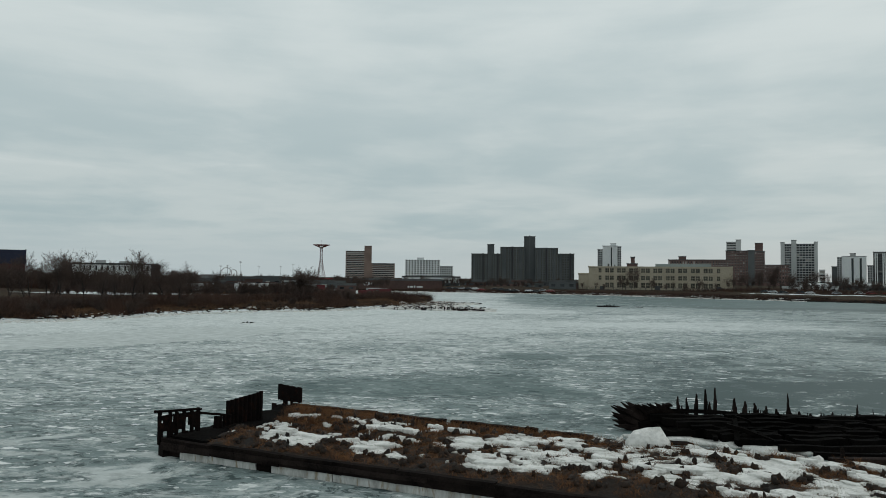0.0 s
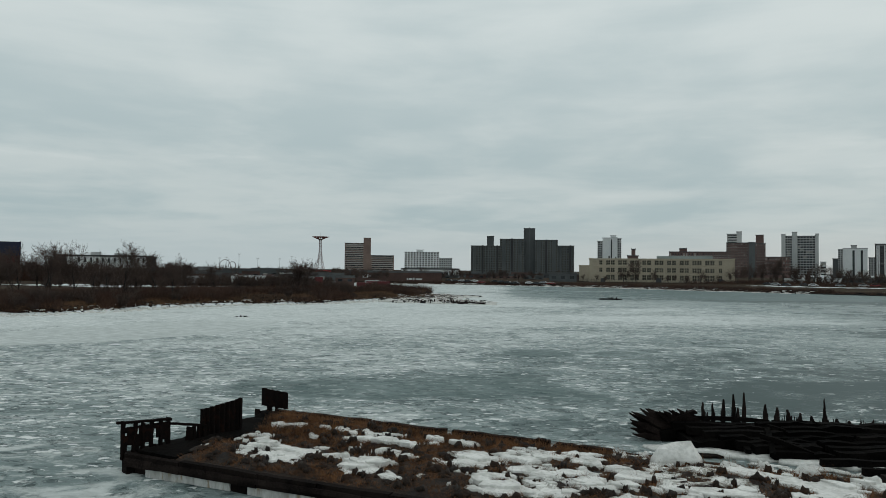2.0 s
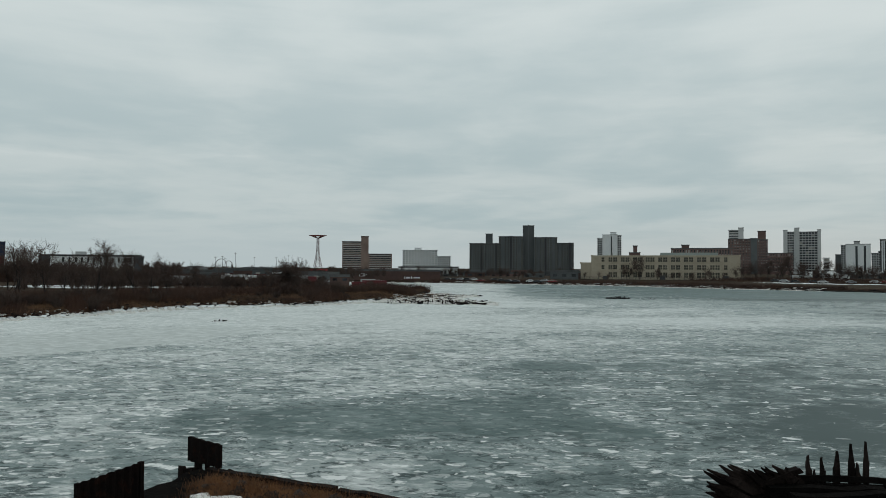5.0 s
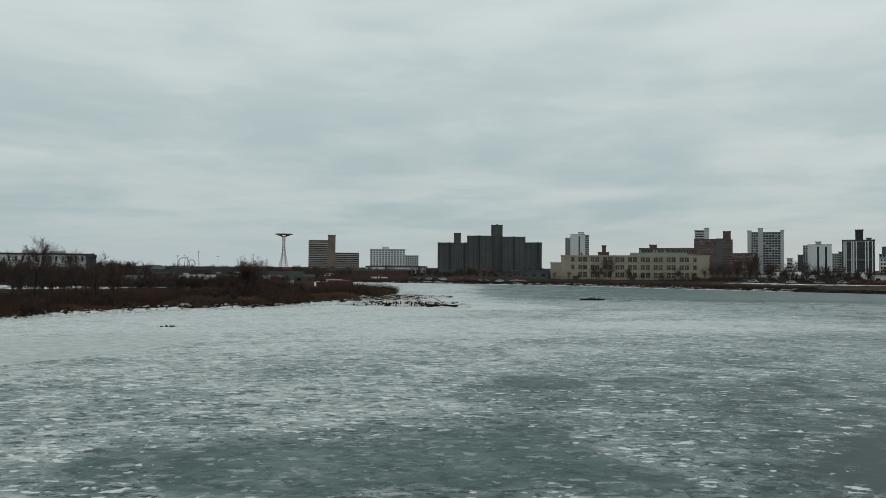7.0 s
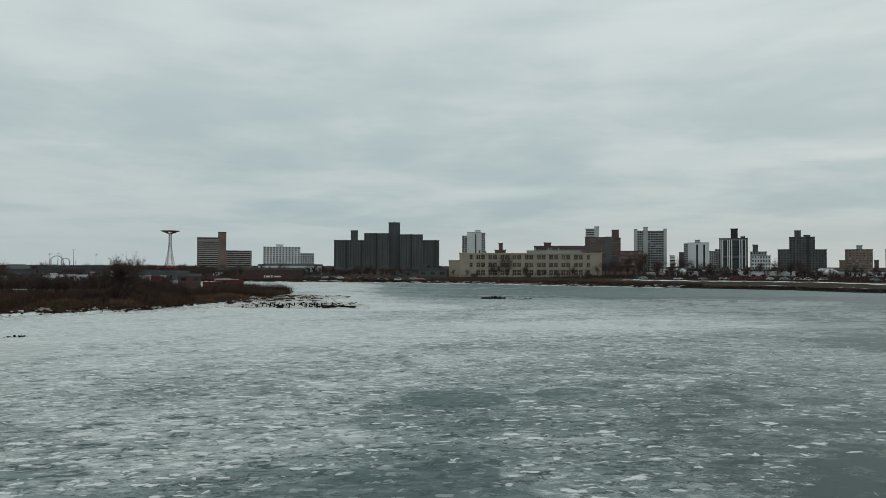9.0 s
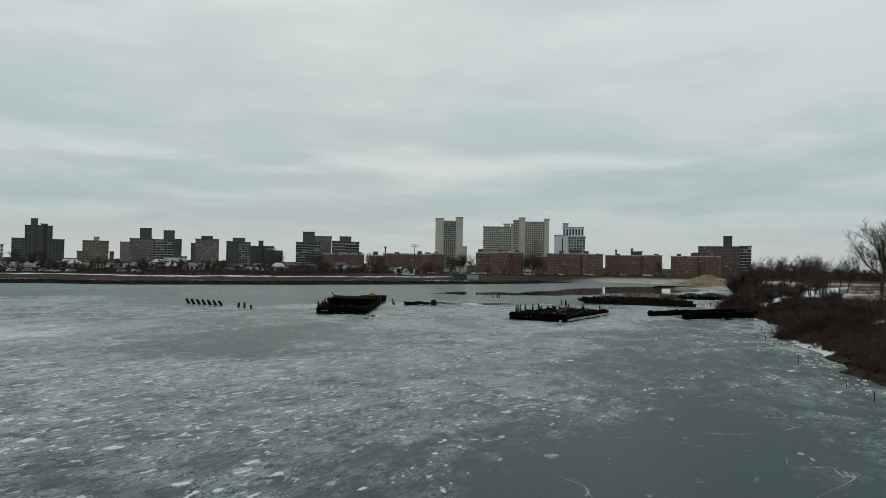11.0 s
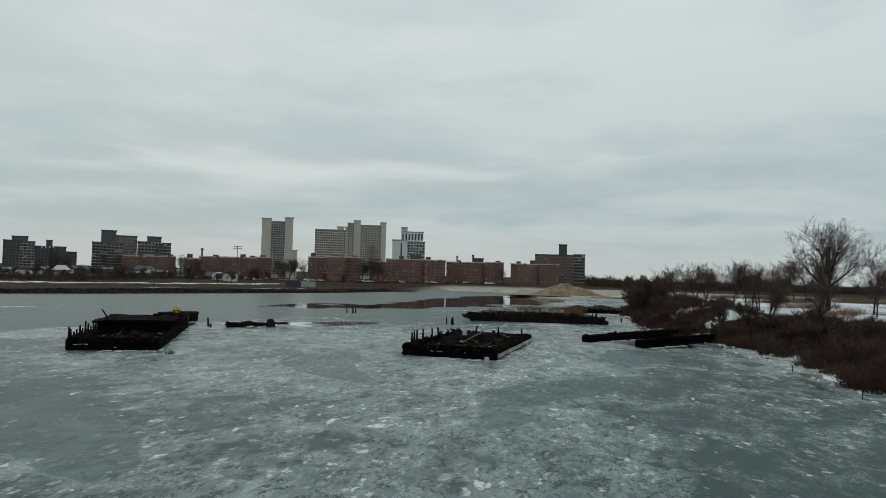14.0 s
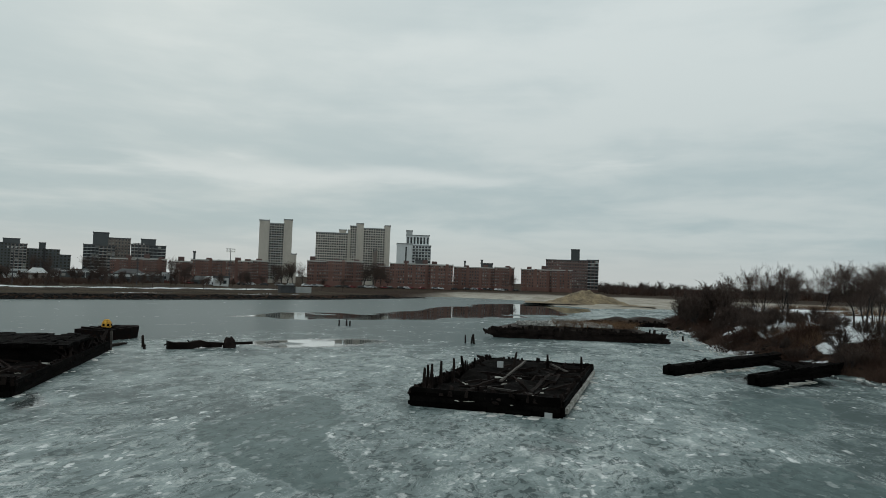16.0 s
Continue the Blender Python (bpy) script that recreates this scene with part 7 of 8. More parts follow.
def bow_piece():
    """The stubby bow of a small iron boat beyond the charred hulk, with a yellow hatch tower on it."""
    rng = random.Random(9)
    home = empty("bow_wreck", pose(131.0, 116.6, 0, rz=-10), "low black bow section lying behind the charred hulk", "wreck")
    bm = bmesh.new()
    prof = [(0, 0), (4.2, 0.1), (6.0, 0.7), (6.9, 1.9), (6.2, 3.2), (3.6, 3.9), (0, 4.0)]
    lo = [bm.verts.new((x * 0.96, y, -0.3)) for x, y in prof]
    hi = [bm.verts.new((x, y, 1.15 + 0.2 * x / 7)) for x, y in prof]
    bm.faces.new(lo[::-1])
    bm.faces.new(hi)
    for i in range(7):
        bm.faces.new((lo[i], lo[(i + 1) % 7], hi[(i + 1) % 7], hi[i]))
    part("hull", bm, M["rust"], home)
    for i in range(5):
        part("deck_timber", one_beam((0.4 + i * 1.1, 0.4, 1.25), (0.7 + i * 1.1, 3.6, 1.3), 0.3, 0.2, rings=3, jit=0.03, rng=rng), M["wood"], home)
    part("skid", one_beam((-4.6, -5.0, 0.1), (-0.7, -4.2, 0.15), 0.9, 0.4, taper=0.4, rings=4, jit=0.05, rng=rng), M["wood"], home)
    y = empty("hatch_tower", pose(133.6, 118.0, 1.2, rz=24) @ Matrix.Scale(0.82, 4), "small chipped yellow hatch tower with round openings", "hatch")
    bm = bmesh.new()
    loops = []
    for r, z in ((0.62, 0.0), (0.66, 0.35), (0.60, 0.75), (0.48, 0.98), (0.42, 1.02), (0.42, 1.15), (0.25, 1.22)):
        loops.append([bm.verts.new((r * 1.15 * math.cos(math.tau * k / 16), r * math.sin(math.tau * k / 16), z)) for k in range(16)])
    for a, b in zip(loops, loops[1:]):
        for k in range(16):
            bm.faces.new((a[k], a[(k + 1) % 16], b[(k + 1) % 16], b[k]))
    bm.faces.new(loops[-1])
    bm.faces.new(loops[0][::-1])
    part("shell", smooth(mesh_of("shell", bm, M["yellow"])), None, y)
    for a in (-150, -95, 160):
        bm = bmesh.new()
        bmesh.ops.create_cone(bm, cap_ends=True, segments=12, radius1=0.17, radius2=0.17, depth=0.12, matrix=pose(0.70 * math.cos(radians(a)), 0.63 * math.sin(radians(a)), 0.5, 0, 90, a))
        part("porthole", bm, M["rust"], y)


bow_piece()


def overgrown_wreck(place, L, W, tall, label, seed, brush_n):
    rng, nrng = random.Random(seed), np.random.default_rng(seed)
    home = empty("overgrown_wreck", place, label, "wreck")
    hull = part("hull", boxes((0.8, L - 1.2, 0.3, W, -0.5, tall * 0.60, 0.15)), M["wood"], home)
    bm, a = bmesh.new(), -1.6
    while a < L + 0.8:
        w = rng.uniform(0.2, 0.9)
        h = tall * (0.62 + 0.34 * float(step(np.array(a), -2.0, 3.0)) - 0.42 * float(step(np.array(a), L * 0.72, L))) + rng.choice((-0.25, -0.1, 0, 0.1, 0.2))
        beam(bm, (a + (0.5 if a < 1 else 0), rng.uniform(0.0, 0.5), tall * (0.35 if a < 1 else -0.1)), (a + rng.uniform(-0.1, 0.1), rng.uniform(-0.1, 0.5), h), w, 0.45, taper=rng.uniform(0.5, 0.95), jit=0.08, rng=rng)
        a += w * 0.75
    tagged(part("broken_edge", bm, M["wood"], hull), kind="stuff")
    for x0, x1, z in ((-0.6, 3.0, 0.75), (L - 4.0, L + 0.4, 0.55), (L - 2.0, L + 0.9, 0.3), (0.2, 2.2, 0.4)):
        part("broken_end", one_beam((x0, 0.5, tall * z), (x1, 0.6, tall * z * 0.9), 1.1, tall * 0.4, taper=0.7, rings=5, jit=0.12, rng=rng), M["wood"], hull)
    for k in range(5):
        x = -0.4 - 0.25 * k + rng.uniform(-0.3, 0.3)
        while x < L - 1.2 * max(0, k - 2):
            n = min(L + rng.uniform(0, 1.0), x + rng.uniform(3, 6))
            if k == 4 or rng.random() < 0.25:
                x = n
                continue
            part("plank", one_beam((x, -0.12, tall * (k + 0.5) / 5), (n, -0.12 + rng.uniform(-0.05, 0.05), tall * (k + 0.5) / 5 + rng.uniform(-0.15, 0.15)), 0.2, tall / 5, rings=5, jit=0.09, rng=rng), M["wood"], hull)
            x = n
    for i in range(26):
        x = rng.uniform(-0.4, L + 0.4)
        part("rib_stub", one_beam((x, rng.uniform(-0.1, 0.3), tall * 0.5), (x, 0.1, tall + rng.uniform(-0.1, 0.35)), 0.3, 0.2, taper=0.6, rings=2, jit=0.03, rng=rng), M["wood"], hull)
    us, vs = np.linspace(0.2, L - 0.2, 40), np.linspace(0.1, W, 16)
    me, _, _ = sheet("soil", us, vs, lambda x, y: tall * 0.62 + 0.95 * step(np.minimum(x, L - x), 0, 5) * step(y, 0, 3) * (1 + 0.4 * waves(x, y, 1.5, seed)), M["soil"])
    part("soil", me, None, home)
    if brush_n:
        u, v = nrng.uniform(L * 0.36, L * 0.86, brush_n), nrng.uniform(0.5, W, brush_n)
        p = np.stack([u, v, np.full(brush_n, tall * 1.1)], -1)
        vv, ff = blades(p, 1.15, 0.035, 8, 0.8, seed)
        thing("wreck_brush", grid_mesh("wreck_brush", vv, ff, M["reed"]), None, "dry brush growing on the old wreck", "brush", kind="stuff", at=place)
        bm = bmesh.new()
        for _ in range(330):
            lump(bm, (rng.uniform(L * 0.14, L * 0.70), rng.uniform(0.2, W * 0.8), tall * 1.16), (rng.uniform(0.12, 0.45), rng.uniform(0.1, 0.3), rng.uniform(0.15, 0.55)), rng, rings=2, seg=7)
        thing("wreck_rubble", bm, M["rubble"], "pale rubble and snow on the old wreck", "rubble", kind="stuff", at=place)


overgrown_wreck(pose(162.6, 77.5, 0, rz=-84), 23.5, 9.0, 1.6, "black hull overgrown with dry brush, frozen into the ice", 81, 500)
overgrown_wreck(pose(204.0, 63.0, 0, rz=-84), 17.0, 5.0, 1.0, "low black timber hull with a broken edge", 82, 0)


def side_walls():
    """A sunken barge at the park shore: two long walls, the near one broken."""
    rng = random.Random(14)
    # Added near-black timbers that fill the dark gap between the two walls.
    deck = empty("gap_fill", pose(0, 0, 0), "black timbers added to darken the gap between the sunken walls", "wreck")
    for i in range(9, 16):
        f = i / 15
        p, q = (138.5 + 10 * f, 49.6 - 7.0 * f), (131.5 + 7.5 * f, 46.6 - 5.2 * f)
        part("deck_timber", one_beam((*p, 0.05 + rng.uniform(-0.1, 0.2)), (*q, -0.1 + rng.uniform(-0.1, 0.2)), 1.5, 0.6, rings=6, jit=0.14, rng=rng), M["blackened"], deck)
    for (ax, ay), (bx, by), tall, sag, label in (((129.0, 57.6), (152.0, 39.5), 0.95, 0.3, "long black side wall of a sunken barge, aground by the bank"), ((124.9, 51.3), (138.5, 40.4), 1.05, 0.1, "short black side wall of a sunken barge, aground by the bank")):
        turn = math.degrees(math.atan2(by - ay, bx - ax))
        L = math.hypot(bx - ax, by - ay)
        home = empty("barge_wall", pose(ax, ay, 0, rz=turn), label, "wreck")
        part("core", one_beam((0.5, 0.6, tall * 0.40), (L, 0.6, tall * 0.45 + sag), 1.3, tall * 0.85, rings=9, jit=0.06, rng=rng), M["blackened"], home)
        for k in range(4):
            x = -0.2 * k + rng.uniform(0, 0.3)
            while x < L:
                n = min(L, x + rng.uniform(3, 6))
                z = tall * (k + 0.55) / 4
                part("plank", one_beam((x, -0.12 + 0.03 * k, z), (n, -0.12 + 0.03 * k, z + rng.uniform(-0.04, 0.04)), 0.2, tall / 4, rings=5, jit=0.08, rng=rng), M["blackened"], home)
                x = n + 0.04
        for i in range(int(L / 1.3)):
            part("rib_stub", one_beam((0.3 + i * 1.3, 0.5, 0.3), (0.3 + i * 1.3, 0.5, tall + rng.uniform(-0.25, 0.15)), 0.9, 0.4, taper=0.8, rings=2, jit=0.08, rng=rng), M["blackened"], home)
        snow = bmesh.new()
        for i in range(int(L * 0.8)):
            lump(snow, (0.6 + i / 1.6, -0.8 + rng.uniform(-0.3, 0.3), -0.02), (0.8, 0.25, rng.uniform(0.06, 0.14)), rng, rings=2, seg=8)
        thing("hull_ice", smooth(mesh_of("hull_ice", snow, M["dirtysnow"])), None, "snow drifted along the sunken wall", "snow", kind="stuff", at=home.matrix_basis)


side_walls()


def drift_log():
    rng = random.Random(15)
    home = empty("drift_log", pose(127.7, 106.6, 0, rz=-48), "black waterlogged trunk with a root disc, frozen in", "log")
    part("trunk", one_beam((0, 0, 0.35), (5.2, 0, 0.42), 1.1, 0.95, taper=0.5, rings=8, jit=0.14, rng=rng), M["wood"], home)
    part("tail", one_beam((5.2, 0, 0.42), (8.6, 0, 0.5), 0.3, 0.26, rings=4, jit=0.03, rng=rng), M["wood"], home)
    bm = bmesh.new()
    lump(bm, (6.2, 0, -0.1), (0.55, 0.75, 1.15), rng, rings=4, seg=11)
    part("root_disc", bm, M["wood"], home)
    for i in range(9):
        x = rng.uniform(-0.3, 5)
        part("branch_stub", one_beam((x, 0, 0.4), (x + rng.uniform(-0.9, 0.7), rng.uniform(-0.8, 0.8), rng.uniform(0.05, 0.95)), 0.16, 0.12, taper=0.4, jit=0.03, rng=rng), M["wood"], home)


drift_log()


def pile(x, y, tall, w, lean, label, group, turn=None):
    t = thing("timber_stake", one_beam((0, 0, -0.6), (lean, 0.02, tall), w, w, taper=0.7, rings=4, jit=0.03), M["wood"], label, "pile", group, at=pose(x, y, 0, rz=random.uniform(0, 90) if turn is None else turn))
    return t


for i in range(14):
    f = i / 13
    x, y = 102.9 - 0.6 * f - 3.4 * max(0, f - 0.6) / 0.4, 140.6 - 18.5 * f
    if i in (7, 8, 12):
        continue
    pile(x, y, 1.0 - 0.2 * f if i < 7 else (0.45, 0.9, 0.8, 0.35, 1.0, 0.4, 0.7)[i - 7], 0.46 if i < 7 else 0.36, 0.95 if i < 7 else (0.1, 0.0, -0.3, 0.6, 0.05, 0.9, 0.2)[i - 7], "leaning black timber pile in a broken row", "broken pile row", turn=105)
for x, y, tall, lean in ((128.2, 109.6, 1.2, 0.15), (126.6, 108.4, 0.5, 0), (150.8, 79.8, 1.1, 0.05), (150.4, 78.6, 1.2, 0.25), (150.9, 79.0, 0.9, 0), (170.7, 103.6, 0.9, 0), (171.0, 102.4, 1.1, 0.1), (171.4, 102.0, 0.8, 0), (172.2, 50.5, 0.8, 0)):
    pile(x, y, tall, 0.24, lean, "single black timber stake standing in the ice", "stakes")
for x, y in ((60.7, 33.6), (55.7, 32.4), (93.2, 39.0), (51.0, 31.2), (107.5, 39.5), (75.0, 36.2)):
    pile(x, y, 0.7, 0.06, 0.05, "thin upright stick near the shore", "sticks")


def islet(x, y, turn, L, tall, seed, label):
    rng = random.Random(seed)
    home = empty("rib_islet", pose(x, y, 0, rz=turn), label, "wreck")
    for i in range(int(L * 3)):
        u = rng.uniform(0, L)
        h = tall * max(0.25, 1 - abs(u / L - 0.55) * 1.5)
        part("rib_stub", one_beam((u, rng.uniform(-0.8, 0.8), -0.2), (u + rng.uniform(-0.3, 0.3), rng.uniform(-0.8, 0.8), h * rng.uniform(0.5, 1.1)), 0.32, 0.25, taper=0.5, jit=0.03, rng=rng), M["wood"], home)
    bm = bmesh.new()
    for i in range(8):
        lump(bm, (L * (i + 0.5) / 8, 0, -0.1), (L / 11, 0.7, tall * 0.5), rng, rings=2, seg=8)
    part("mud_base", bm, M["wood"], home)


islet(26.4, 197, -2, 6.2, 0.95, 1, "black rib stubs of a sunken boat in the ice")
islet(37.0, 196, -2, 2.2, 0.35, 2, "small black timber showing through the ice")
islet(-47, 106, 20, 2.4, 0.25, 3, "dark half-sunk timber near the shore")


def tip_wreck():
    rng = random.Random(17)
    home = empty("spit_wreck", pose(-25, 166, 0, rz=-10), "snowy tangle of old timbers at the end of the spit", "wreck")
    for i in range(120):
        u, v = rng.uniform(-2, 17), rng.uniform(-5, 6)
        part("timber", one_beam((u, v, 0.1), (u + rng.uniform(-2.5, 2.5), v + rng.uniform(-1, 1), rng.uniform(0.1, 0.75)), 0.2, 0.2, taper=0.7, jit=0.04, rng=rng), M["greywood" if rng.random() < 0.4 else "wood"], home)
    for i in range(16):
        part("post", one_beam((1 + i * 0.8, -4 + rng.uniform(-1, 1), 0), (1 + i * 0.8, -4, rng.uniform(0.4, 1.1)), 0.25, 0.22, taper=0.7, jit=0.02, rng=rng), M["wood"], home)
    part("low_hull", one_beam((12, -4.6, 0.15), (20, -4.2, 0.25), 1.2, 0.6, taper=0.6, rings=5, jit=0.08, rng=rng), M["wood"], home)
    bm = bmesh.new()
    for i in range(420):
        u = rng.triangular(-9, 22, 4)
        slab(bm, (u, rng.uniform(-5, 15 - 0.45 * max(0, u)), 0.0), rng.uniform(0.3, 1.2), rng.uniform(0.08, 0.42), rng)
    for i in range(150):
        v = rng.uniform(6, 46)
        slab(bm, (rng.uniform(-9, 8), v, 0.0), rng.uniform(0.4, 1.4), rng.uniform(0.08, 0.3), rng)
    tufts = [(rng.uniform(-4, 15), rng.uniform(-2, 10), 0.05) for i in range(260)]
    tufts += [(rng.triangular(-12, 8, -8), rng.uniform(8, 48), 0.05) for i in range(520)]
    v, f = blades(tufts, 0.55, 0.05, 8, 0.7, 171)
    thing("reeds", grid_mesh("reeds", v, f, M["reed"]), None, "dry tufts of reed between the spit's timbers", "reeds", kind="stuff", at=home.matrix_basis)
    stones = bmesh.new()
    for i in range(90):
        s = rng.uniform(0.2, 0.6)
        lump(stones, (rng.uniform(-4, 17), rng.uniform(-5, 5), -0.05), (s * 1.4, s, s), rng, rings=2, seg=6)
    for i in range(240):
        s = rng.uniform(0.3, 0.9)
        lump(stones, (rng.triangular(-12, 11, -6), rng.uniform(5, 48), -0.05), (s * 1.6, s * 1.2, s * 0.5), rng, rings=2, seg=7)
    thing("spit_stones", stones, M["stone"], "dark stones round the spit's timbers", "stones", kind="stuff", at=home.matrix_basis)
    thing("spit_snow", smooth(mesh_of("spit_snow", bm, M["snow"])), None, "snow and ice lumps round the spit's timbers", "snow", kind="stuff", at=home.matrix_basis)


tip_wreck()

# ---------------------------------------------------------------- vegetation
random.seed(4)
FULL = [tree_meshes(26, 16.5, depth=5, stems=3, spread=0.24, thick=0.014, twig=0.012)]
plant("bare_tree", FULL, 0, -55, 171, 0.60, "full round bare tree standing alone on the spit", "tree", "trees on the spit")
LEFT_TREES = ((-107, 130, 9.8), (-107, 137, 10.8), (-106, 143, 11.7), (-99, 136, 11.4), (-93, 134, 11.2), (-87, 131, 9.3), (-80, 130, 11.2), (-82, 140, 9.2), (-81, 146, 9.9), (-74, 139, 8.9), (-75, 149, 8.1), (-95, 150, 8.2), (-63, 180, 6.9), (-75, 165, 7.7), (-72, 172, 6.5), (-118, 140, 10), (-124, 132, 10), (-112, 150, 10), (-102, 128, 8), (-115, 126, 9))
for k, (x, y, tall) in enumerate(LEFT_TREES):
    plant("bare_tree", TREES, k, x, y, tall / 9.0, "bare winter tree with dark twigs on the brown spit", "tree", "trees on the spit")
for k, (x, y, tall) in enumerate(((-41, 168, 4.6), (-44, 172, 4.0), (-66, 218, 4.5), (-73, 224, 4.2), (-58, 176, 3.0))):
    plant("bare_bush", SMALL, k, x, y, tall / 5.0, "tall bare bush on the brown spit", "bush", "bushes on the spit")
PARK_TREES = ((146, 31, 7.6), (136, 34, 7.6), (128, 31, 8.0), (147, 17, 9.4), (161, 29, 8.9), (170, 25, 9.7),   (169, 41, 9.8), (173, 39, 10.2), (168, 38, 10.0), (175, 35, 10.1), (176, 30, 10.4), (162, 31, 10.5), (167, 28, 10.4), (158, 31, 9.5), (192, 41, 8.8), (174, 23, 10.5), (180, 34, 9))
GREAT = [dome_tree(23, 15.9)]
plant("great_tree", GREAT, 0, 162.8, 18.2, 1.0, "great spreading bare tree in the snowy park", "tree", "trees in the park")
for k, (x, y, tall) in enumerate(PARK_TREES):
    plant("bare_tree", TREES, k + 2, x, y, tall / 11.6, "tall bare winter tree on the snowy park shore", "tree", "trees in the park")
for k, (x, y, tall) in enumerate(((198, 46, 6.7), (194, 45, 7.4), (192, 43, 7.7), (190, 42, 7.1), (186, 41, 3.2), (176, 41, 2.2), (191, 46, 6.4), (201, 45, 5.5), (204, 46, 4.5), (180, 44, 4.5), (172, 44, 4), (164, 43, 2.4), (158, 40, 2.6), (150, 38, 2.4))):
    plant("bare_bush", SMALL, k + 1, x, y, tall / 5.0, "bare brown bush on the park shore", "bush", "bushes in the park")
rng = random.Random(6)
for k in range(90):
    x = rng.uniform(92, 212)
    y = float(np.interp(x, [75, 103, 128, 138, 148, 170, 212], [35, 37.5, 40, 42.5, 46, 46, 48])) - rng.uniform(1.5, 14)
    plant("bare_shrub", SHRUBS, k, x, y, rng.uniform(0.45, 0.95), "low bare shrub on the park shore", "shrub", "shrubs in the park")
FAR_TREES = ((47.9, 415.9, 5), (55.1, 412.0, 5), (70.4, 407.1, 9.5), (72.3, 408.7, 8), (76.9, 404.4, 6), (87.1, 403.9, 5.5), (97.5, 400.3, 5), (104.1, 397.6, 4.5), (113.3, 397.3, 5.5), (119.6, 393.7, 5), (127.1, 394.8, 7), (133.2, 394.3, 8), (139.5, 394.8, 9), (145.8, 395.3, 8), (150.8, 390.9, 9),
    (71, 373, 14.8), (78, 366, 8.1), (101, 361, 8.4), (52, 356, 4.9), (123, 370, 10.1), (131, 377, 11.8), (140, 385, 12.6), (138, 364, 14.1), (143, 362, 14.7), (155, 379, 12.0), (156, 357, 12.4), (165, 364, 10.5), (165, 353, 9.6), (171, 350, 9.1), (173, 338, 8.6), (-24, 409, 7.1), (-4, 430, 5.6), (93, 358, 5.9), (85, 360, 5.2),
    (152, 373, 10.6), (159, 370, 9.3), (174, 362, 8.0), (181, 358, 8.6), (218, 383, 9.0), (225, 379, 11.7), (230, 375, 10.7), (235, 372, 10.1), (239, 344, 6.9), (234, 254, 7.2), (284, 274, 7.4), (255, 231, 6.6),
    (351, 320, 12.8), (369, 330, 12.8), (254, 248, 6.9), (279, 250, 6.8), (365, 301, 14.2), (359, 293, 13.1), (289, 237, 9.0), (411, 288, 13.7), (422, 290, 14.7), (415, 281, 12.4), (429, 233, 16.2), (431, 227, 18.1), (437, 226, 17.7), (434, 219, 16.7), (412, 222, 14.2), (348, 165, 8.1),
    (452, 189, 19.4), (455, 184, 20.3), (449, 178, 19.0), (429, 175, 17.5), (498, 105, 14.5), (440, 231, 17), (425, 228, 15), (446, 186, 18), (444, 172, 16), (354, 177, 7.6))
for k, (x, y, tall) in enumerate(FAR_TREES):
    plant("bare_tree", TREES, k, x, y, tall / 10.0 * (0.8 if x > 280 and y < 262 else 1.0), "bare street tree on the far bank", "tree", "trees on the far bank")
for k in range(10):
    x, y = rng.uniform(150, 214), rng.uniform(-14, 18)
    plant("bare_tree", TREES, k + 1, x, y, rng.uniform(0.75, 1.1), "slender bare tree in the snowy park", "tree", "trees in the park")
for k in range(60):
    x, y = rng.uniform(-130, -45), rng.uniform(185, 262)
    if x > -12 - 0.5 * y and shore(np.array([x]), np.array([y]))[0][0] > 3:
        plant("bare_bush", SMALL, k, x, y, rng.uniform(0.5, 1.0), "tall bare bush on the brown spit", "bush", "bushes on the spit")
for k in range(80):
    x = rng.uniform(-150, -38)
    y = float(np.interp(x, [-150, -140, -88, -77, -71, -60, -47, -40], [82, 84, 99, 108, 128, 143, 150, 160])) + rng.uniform(3, 26)
    plant("bare_shrub", SHRUBS, k, x, y, rng.uniform(0.6, 1.25) * (1.0 if x < -70 else 0.6), "dark bare shrub on the spit", "shrub", "shrubs on the spit")
spots = []
for i in range(330):
    a = -0.45 + 2.1 * (i + rng.random()) / 330
    far = rng.uniform(380, 470) if a < 0.9 else rng.uniform(350, 420)
    spots.append((-4 + math.sin(a) * far, 10 + math.cos(a) * far, 1.5, rng.uniform(4.5, 8.5)))
wood("tree_belt", [s for s in spots if not (20 < s[0] < 150 and s[1] < 420) and not (s[0] > 300 and s[1] < 190)], "belt of bare trees between the houses behind the bank", 5)
wood("distant_wood", [(rng.uniform(540, 800), rng.uniform(-190, 48), -1.8, rng.triangular(4, 17, 7)) for i in range(420)], "distant bare wood beyond the beach", 6)
spots = []
for i in range(300):
    a, far = rng.uniform(-0.60, -0.16), rng.uniform(345, 430)
    spots.append((math.sin(a) * far - 3, math.cos(a) * far, 1.6, rng.uniform(3.5, 7.5)))
for i in range(260):
    a, far = rng.uniform(-0.62, -0.27), rng.uniform(205, 300)
    x, y = math.sin(a) * far - 3, math.cos(a) * far
    if shore(np.array([x]), np.array([y]))[0][0] > 8:
        spots.append((x, y, 1.0, rng.uniform(2.5, 5.5)))
wood("yard_wood", spots, "dark bare trees round the yards behind the spit", 8)
wood("spit_wood", [(x, y, 1.0, rng.uniform(6.5, 10.0)) for x, y in ((rng.uniform(-260, -85), rng.uniform(238, 330)) for i in range(360)) if x < -6 - 0.46 * y and shore(np.array([x]), np.array([y]))[0][0] > 12], "dark belt of bare trees behind the spit", 7)


def spit_mask(x, y):
    main, _ = shore(x, y)
    return (main > 2.0) & (x < -18)


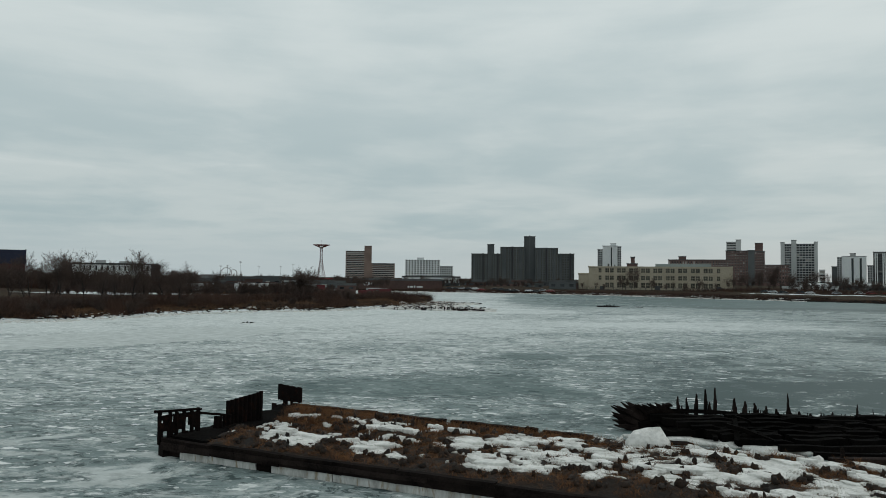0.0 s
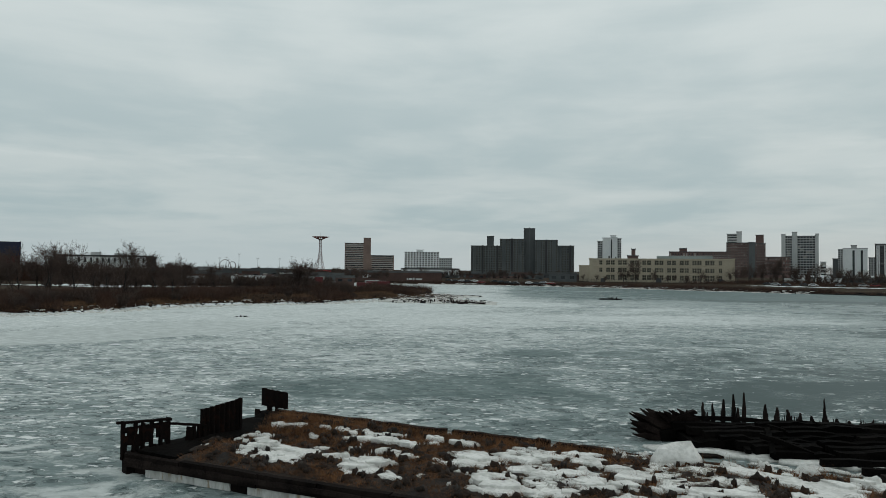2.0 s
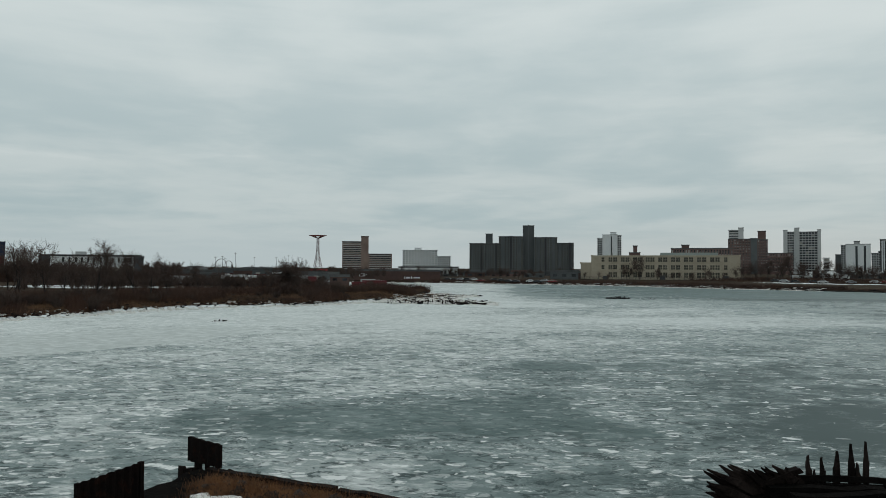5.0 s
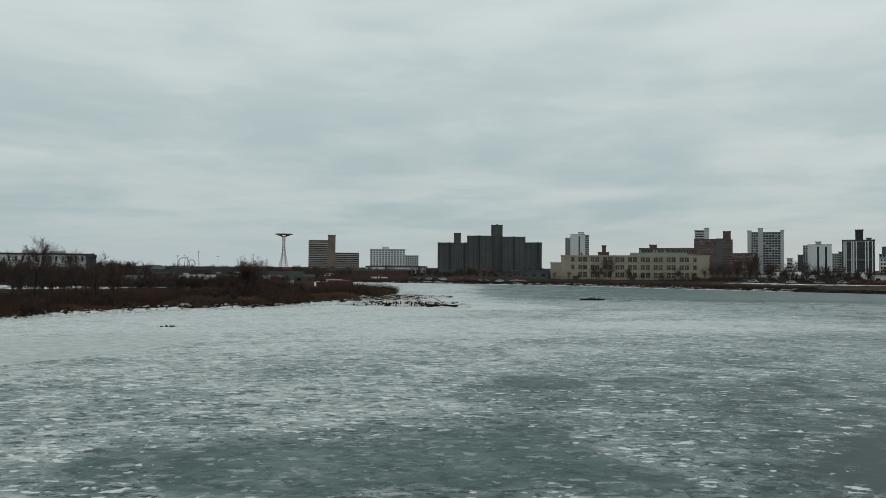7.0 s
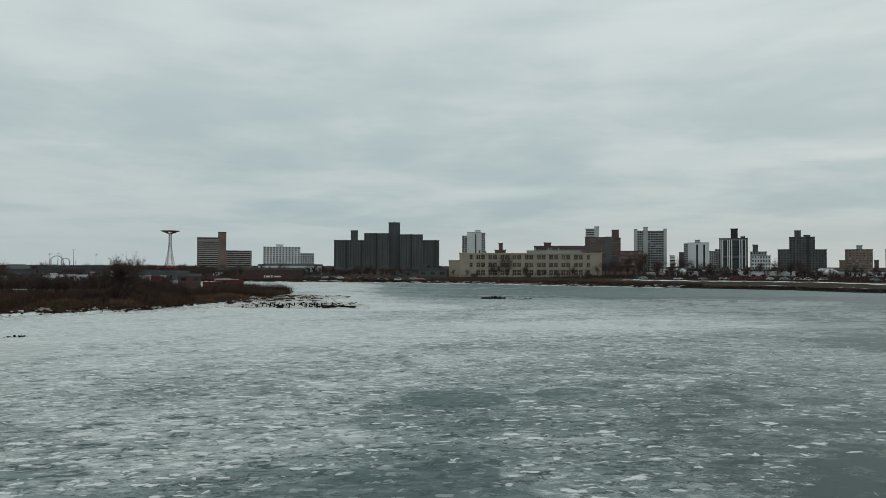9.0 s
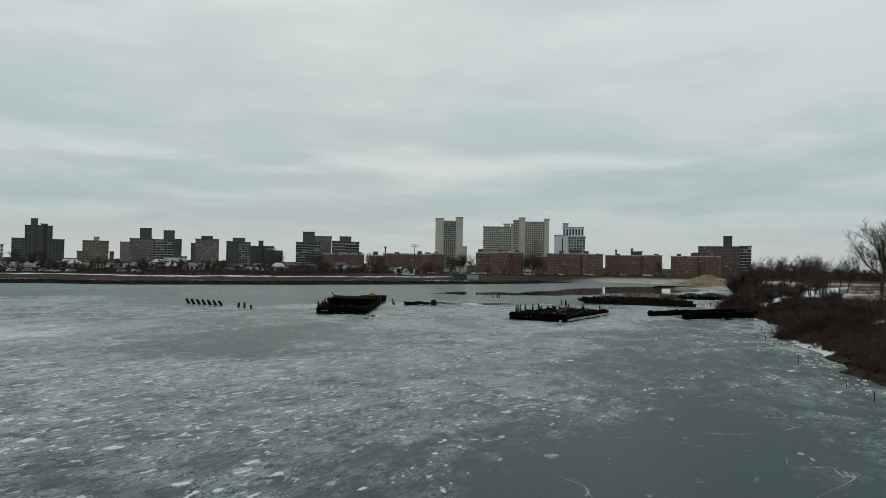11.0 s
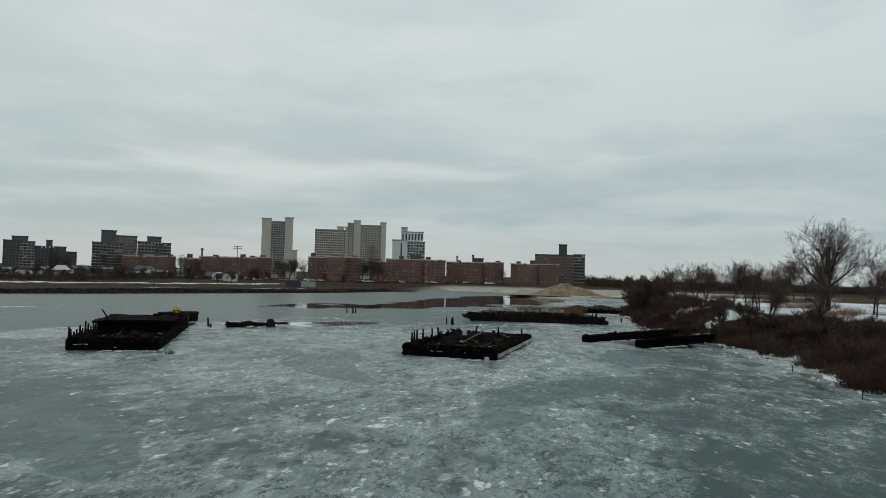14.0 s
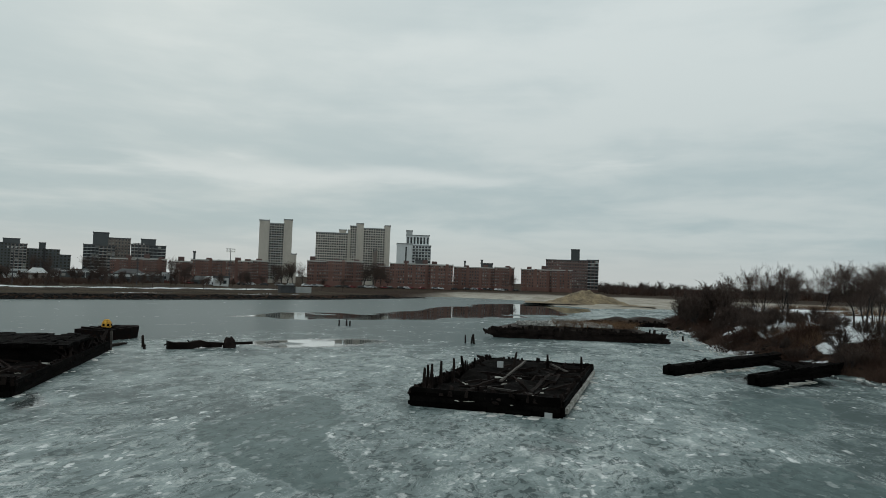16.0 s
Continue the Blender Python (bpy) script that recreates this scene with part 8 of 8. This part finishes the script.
p = scatter(60000, -150, -18, 90, 250, lambda x, y: spit_mask(x, y) & (shore(x, y)[0] < 40) & (waves(x, y, 4, 88) > -0.7), 91)
v, f = blades(p[: 12000], 0.85, 0.035, 6, 0.5, 92)
thing("reeds", grid_mesh("reeds", v, f, M["reed"]), None, "dry brown reeds at the edge of the spit", "reeds", kind="stuff")
p = scatter(60000, -120, -18, 92, 190, lambda x, y: (x < -18) & (shore(x, y)[0] > 2.2 + 1.2 * waves(x, y, 2.5, 190)) & (shore(x, y)[0] < 9), 191)
v, f = blades(p[: 9000], 0.7, 0.04, 7, 0.6, 192)
thing("reeds", grid_mesh("reeds", v, f, M["reed"]), None, "dry brown reeds covering the spit", "reeds", kind="stuff")
p = scatter(60000, -160, -24, 92, 235, lambda x, y: spit_mask(x, y) & (shore(x, y)[0] < 34) & (waves(x, y, 5, 89) + 0.6 * step(-x, 45, 90) > 0.25), 93)
v, f = blades(p[: 13000], 2.2, 0.05, 13, 0.6, 94)
thing("thicket", grid_mesh("thicket", v, f, M["brush"]), None, "dark leafless thicket on the spit", "brush", kind="stuff")
p = scatter(60000, -260, -85, 225, 340, lambda x, y: spit_mask(x, y) & (shore(x, y)[0] > 5) & (y > 232 - 0.15 * (x + 90)) & (x < -6 - 0.46 * y) & (waves(x, y, 9, 95) > -0.3), 96)
v, f = blades(p[: 9000], 5.0, 0.10, 12, 0.32, 97)
thing("thicket", grid_mesh("thicket", v, f, M["brush"]), None, "tall dark leafless scrub behind the spit", "brush", kind="stuff")
p = scatter(40000, 40, 262, 5, 52, lambda x, y: (shore(x, y)[1] > 2.3 + 0.7 * waves(x, y, 4, 97)) & (shore(x, y)[1] < 9 + 6 * waves(x, y, 6, 98) + 7 * step(-x, -146, -128)) & (park_gap(x, y) < 0), 99)
v, f = blades(p[: 8500], 0.9, 0.04, 12, 0.8, 100)
thing("thicket", grid_mesh("thicket", v, f, M["brush"]), None, "dark bramble and dead weeds along the park bank", "brush", kind="stuff")
p = scatter(60000, 85, 200, 5, 50, lambda x, y: (shore(x, y)[1] > 1.5) & (shore(x, y)[1] < 11) & (waves(x, y, 2.2, 198) > 0.35) & (park_gap(x, y) < -0.05), 199)
v, f = blades(p[: 4200], 1.6, 0.035, 13, 0.75, 200)
thing("thicket", grid_mesh("thicket", v, f, M["brush"]), None, "dark waist-high bramble clumps on the park bank", "brush", kind="stuff")
p = scatter(40000, 120, 268, -30, 50, lambda x, y: (shore(x, y)[1] > 6) & (waves(x, y, 5, 101) > 0.45), 102)
v, f = blades(p[: 3500], 1.3, 0.03, 9, 0.4, 103)
thing("reeds", grid_mesh("reeds", v, f, M["reed"]), None, "red-brown dead weeds in the park", "reeds", kind="stuff")
p = scatter(60000, 100, 480, 240, 440, lambda x, y: (shore(x, y)[0] > 60) & (shore(x, y)[0] < 130), 106)
v, f = blades(p[: 3200], 2.0, 0.12, 10, 0.4, 107)
thing("hedge", grid_mesh("hedge", v, f, M["brush"]), None, "dark leafless hedge and scrub behind the park", "brush", kind="stuff")
p = scatter(9000, 530, 640, -190, 46, lambda x, y: waves(x, y, 12, 121) > -0.35, 122)
v, f = blades(p[: 1800], 5.0, 0.22, 9, 0.45, 123)
thing("hedge", grid_mesh("hedge", v, f, M["brush"]), None, "tangled leafless scrub beyond the beach", "brush", kind="stuff")
p = scatter(30000, -40, 130, 275, 395, lambda x, y: (shore(x, y)[0] > 0.5) & (shore(x, y)[0] < 9), 104)
v, f = blades(p[: 2500], 1.2, 0.08, 9, 0.5, 105)
thing("bank_weeds", grid_mesh("bank_weeds", v, f, M["brush"]), None, "dark weeds along the far bank", "brush", kind="stuff")


p = scatter(30000, -140, -55, 235, 300, lambda x, y: (shore(x, y)[0] > 4) & (x > -6 - 0.46 * y) & (waves(x, y, 8, 111) > -0.1), 112)
v, f = blades(p[: 2600], 2.2, 0.07, 10, 0.5, 113)
thing("thicket", grid_mesh("thicket", v, f, M["brush"]), None, "dark scrub in front of the yard sheds", "brush", kind="stuff")


def fence():
    rng = random.Random(2)
    home = empty("fence", pose(-93, 197, ground_at(-93, 197), rz=-6), "sagging dark timber fence on the spit", "fence")
    for i in range(20):
        part("post", one_beam((i * 1.15, 0, -0.3), (i * 1.15 + rng.uniform(-0.1, 0.1), 0, 1.9 + rng.uniform(-0.3, 0.2)), 0.14), M["greywood"], home)
    for k in range(3):
        part("rail", one_beam((0, 0, 0.5 + k * 0.55), (22, 0, 0.5 + k * 0.55), 0.1, 0.12, rings=8, jit=0.04, rng=rng), M["greywood"], home)


fence()
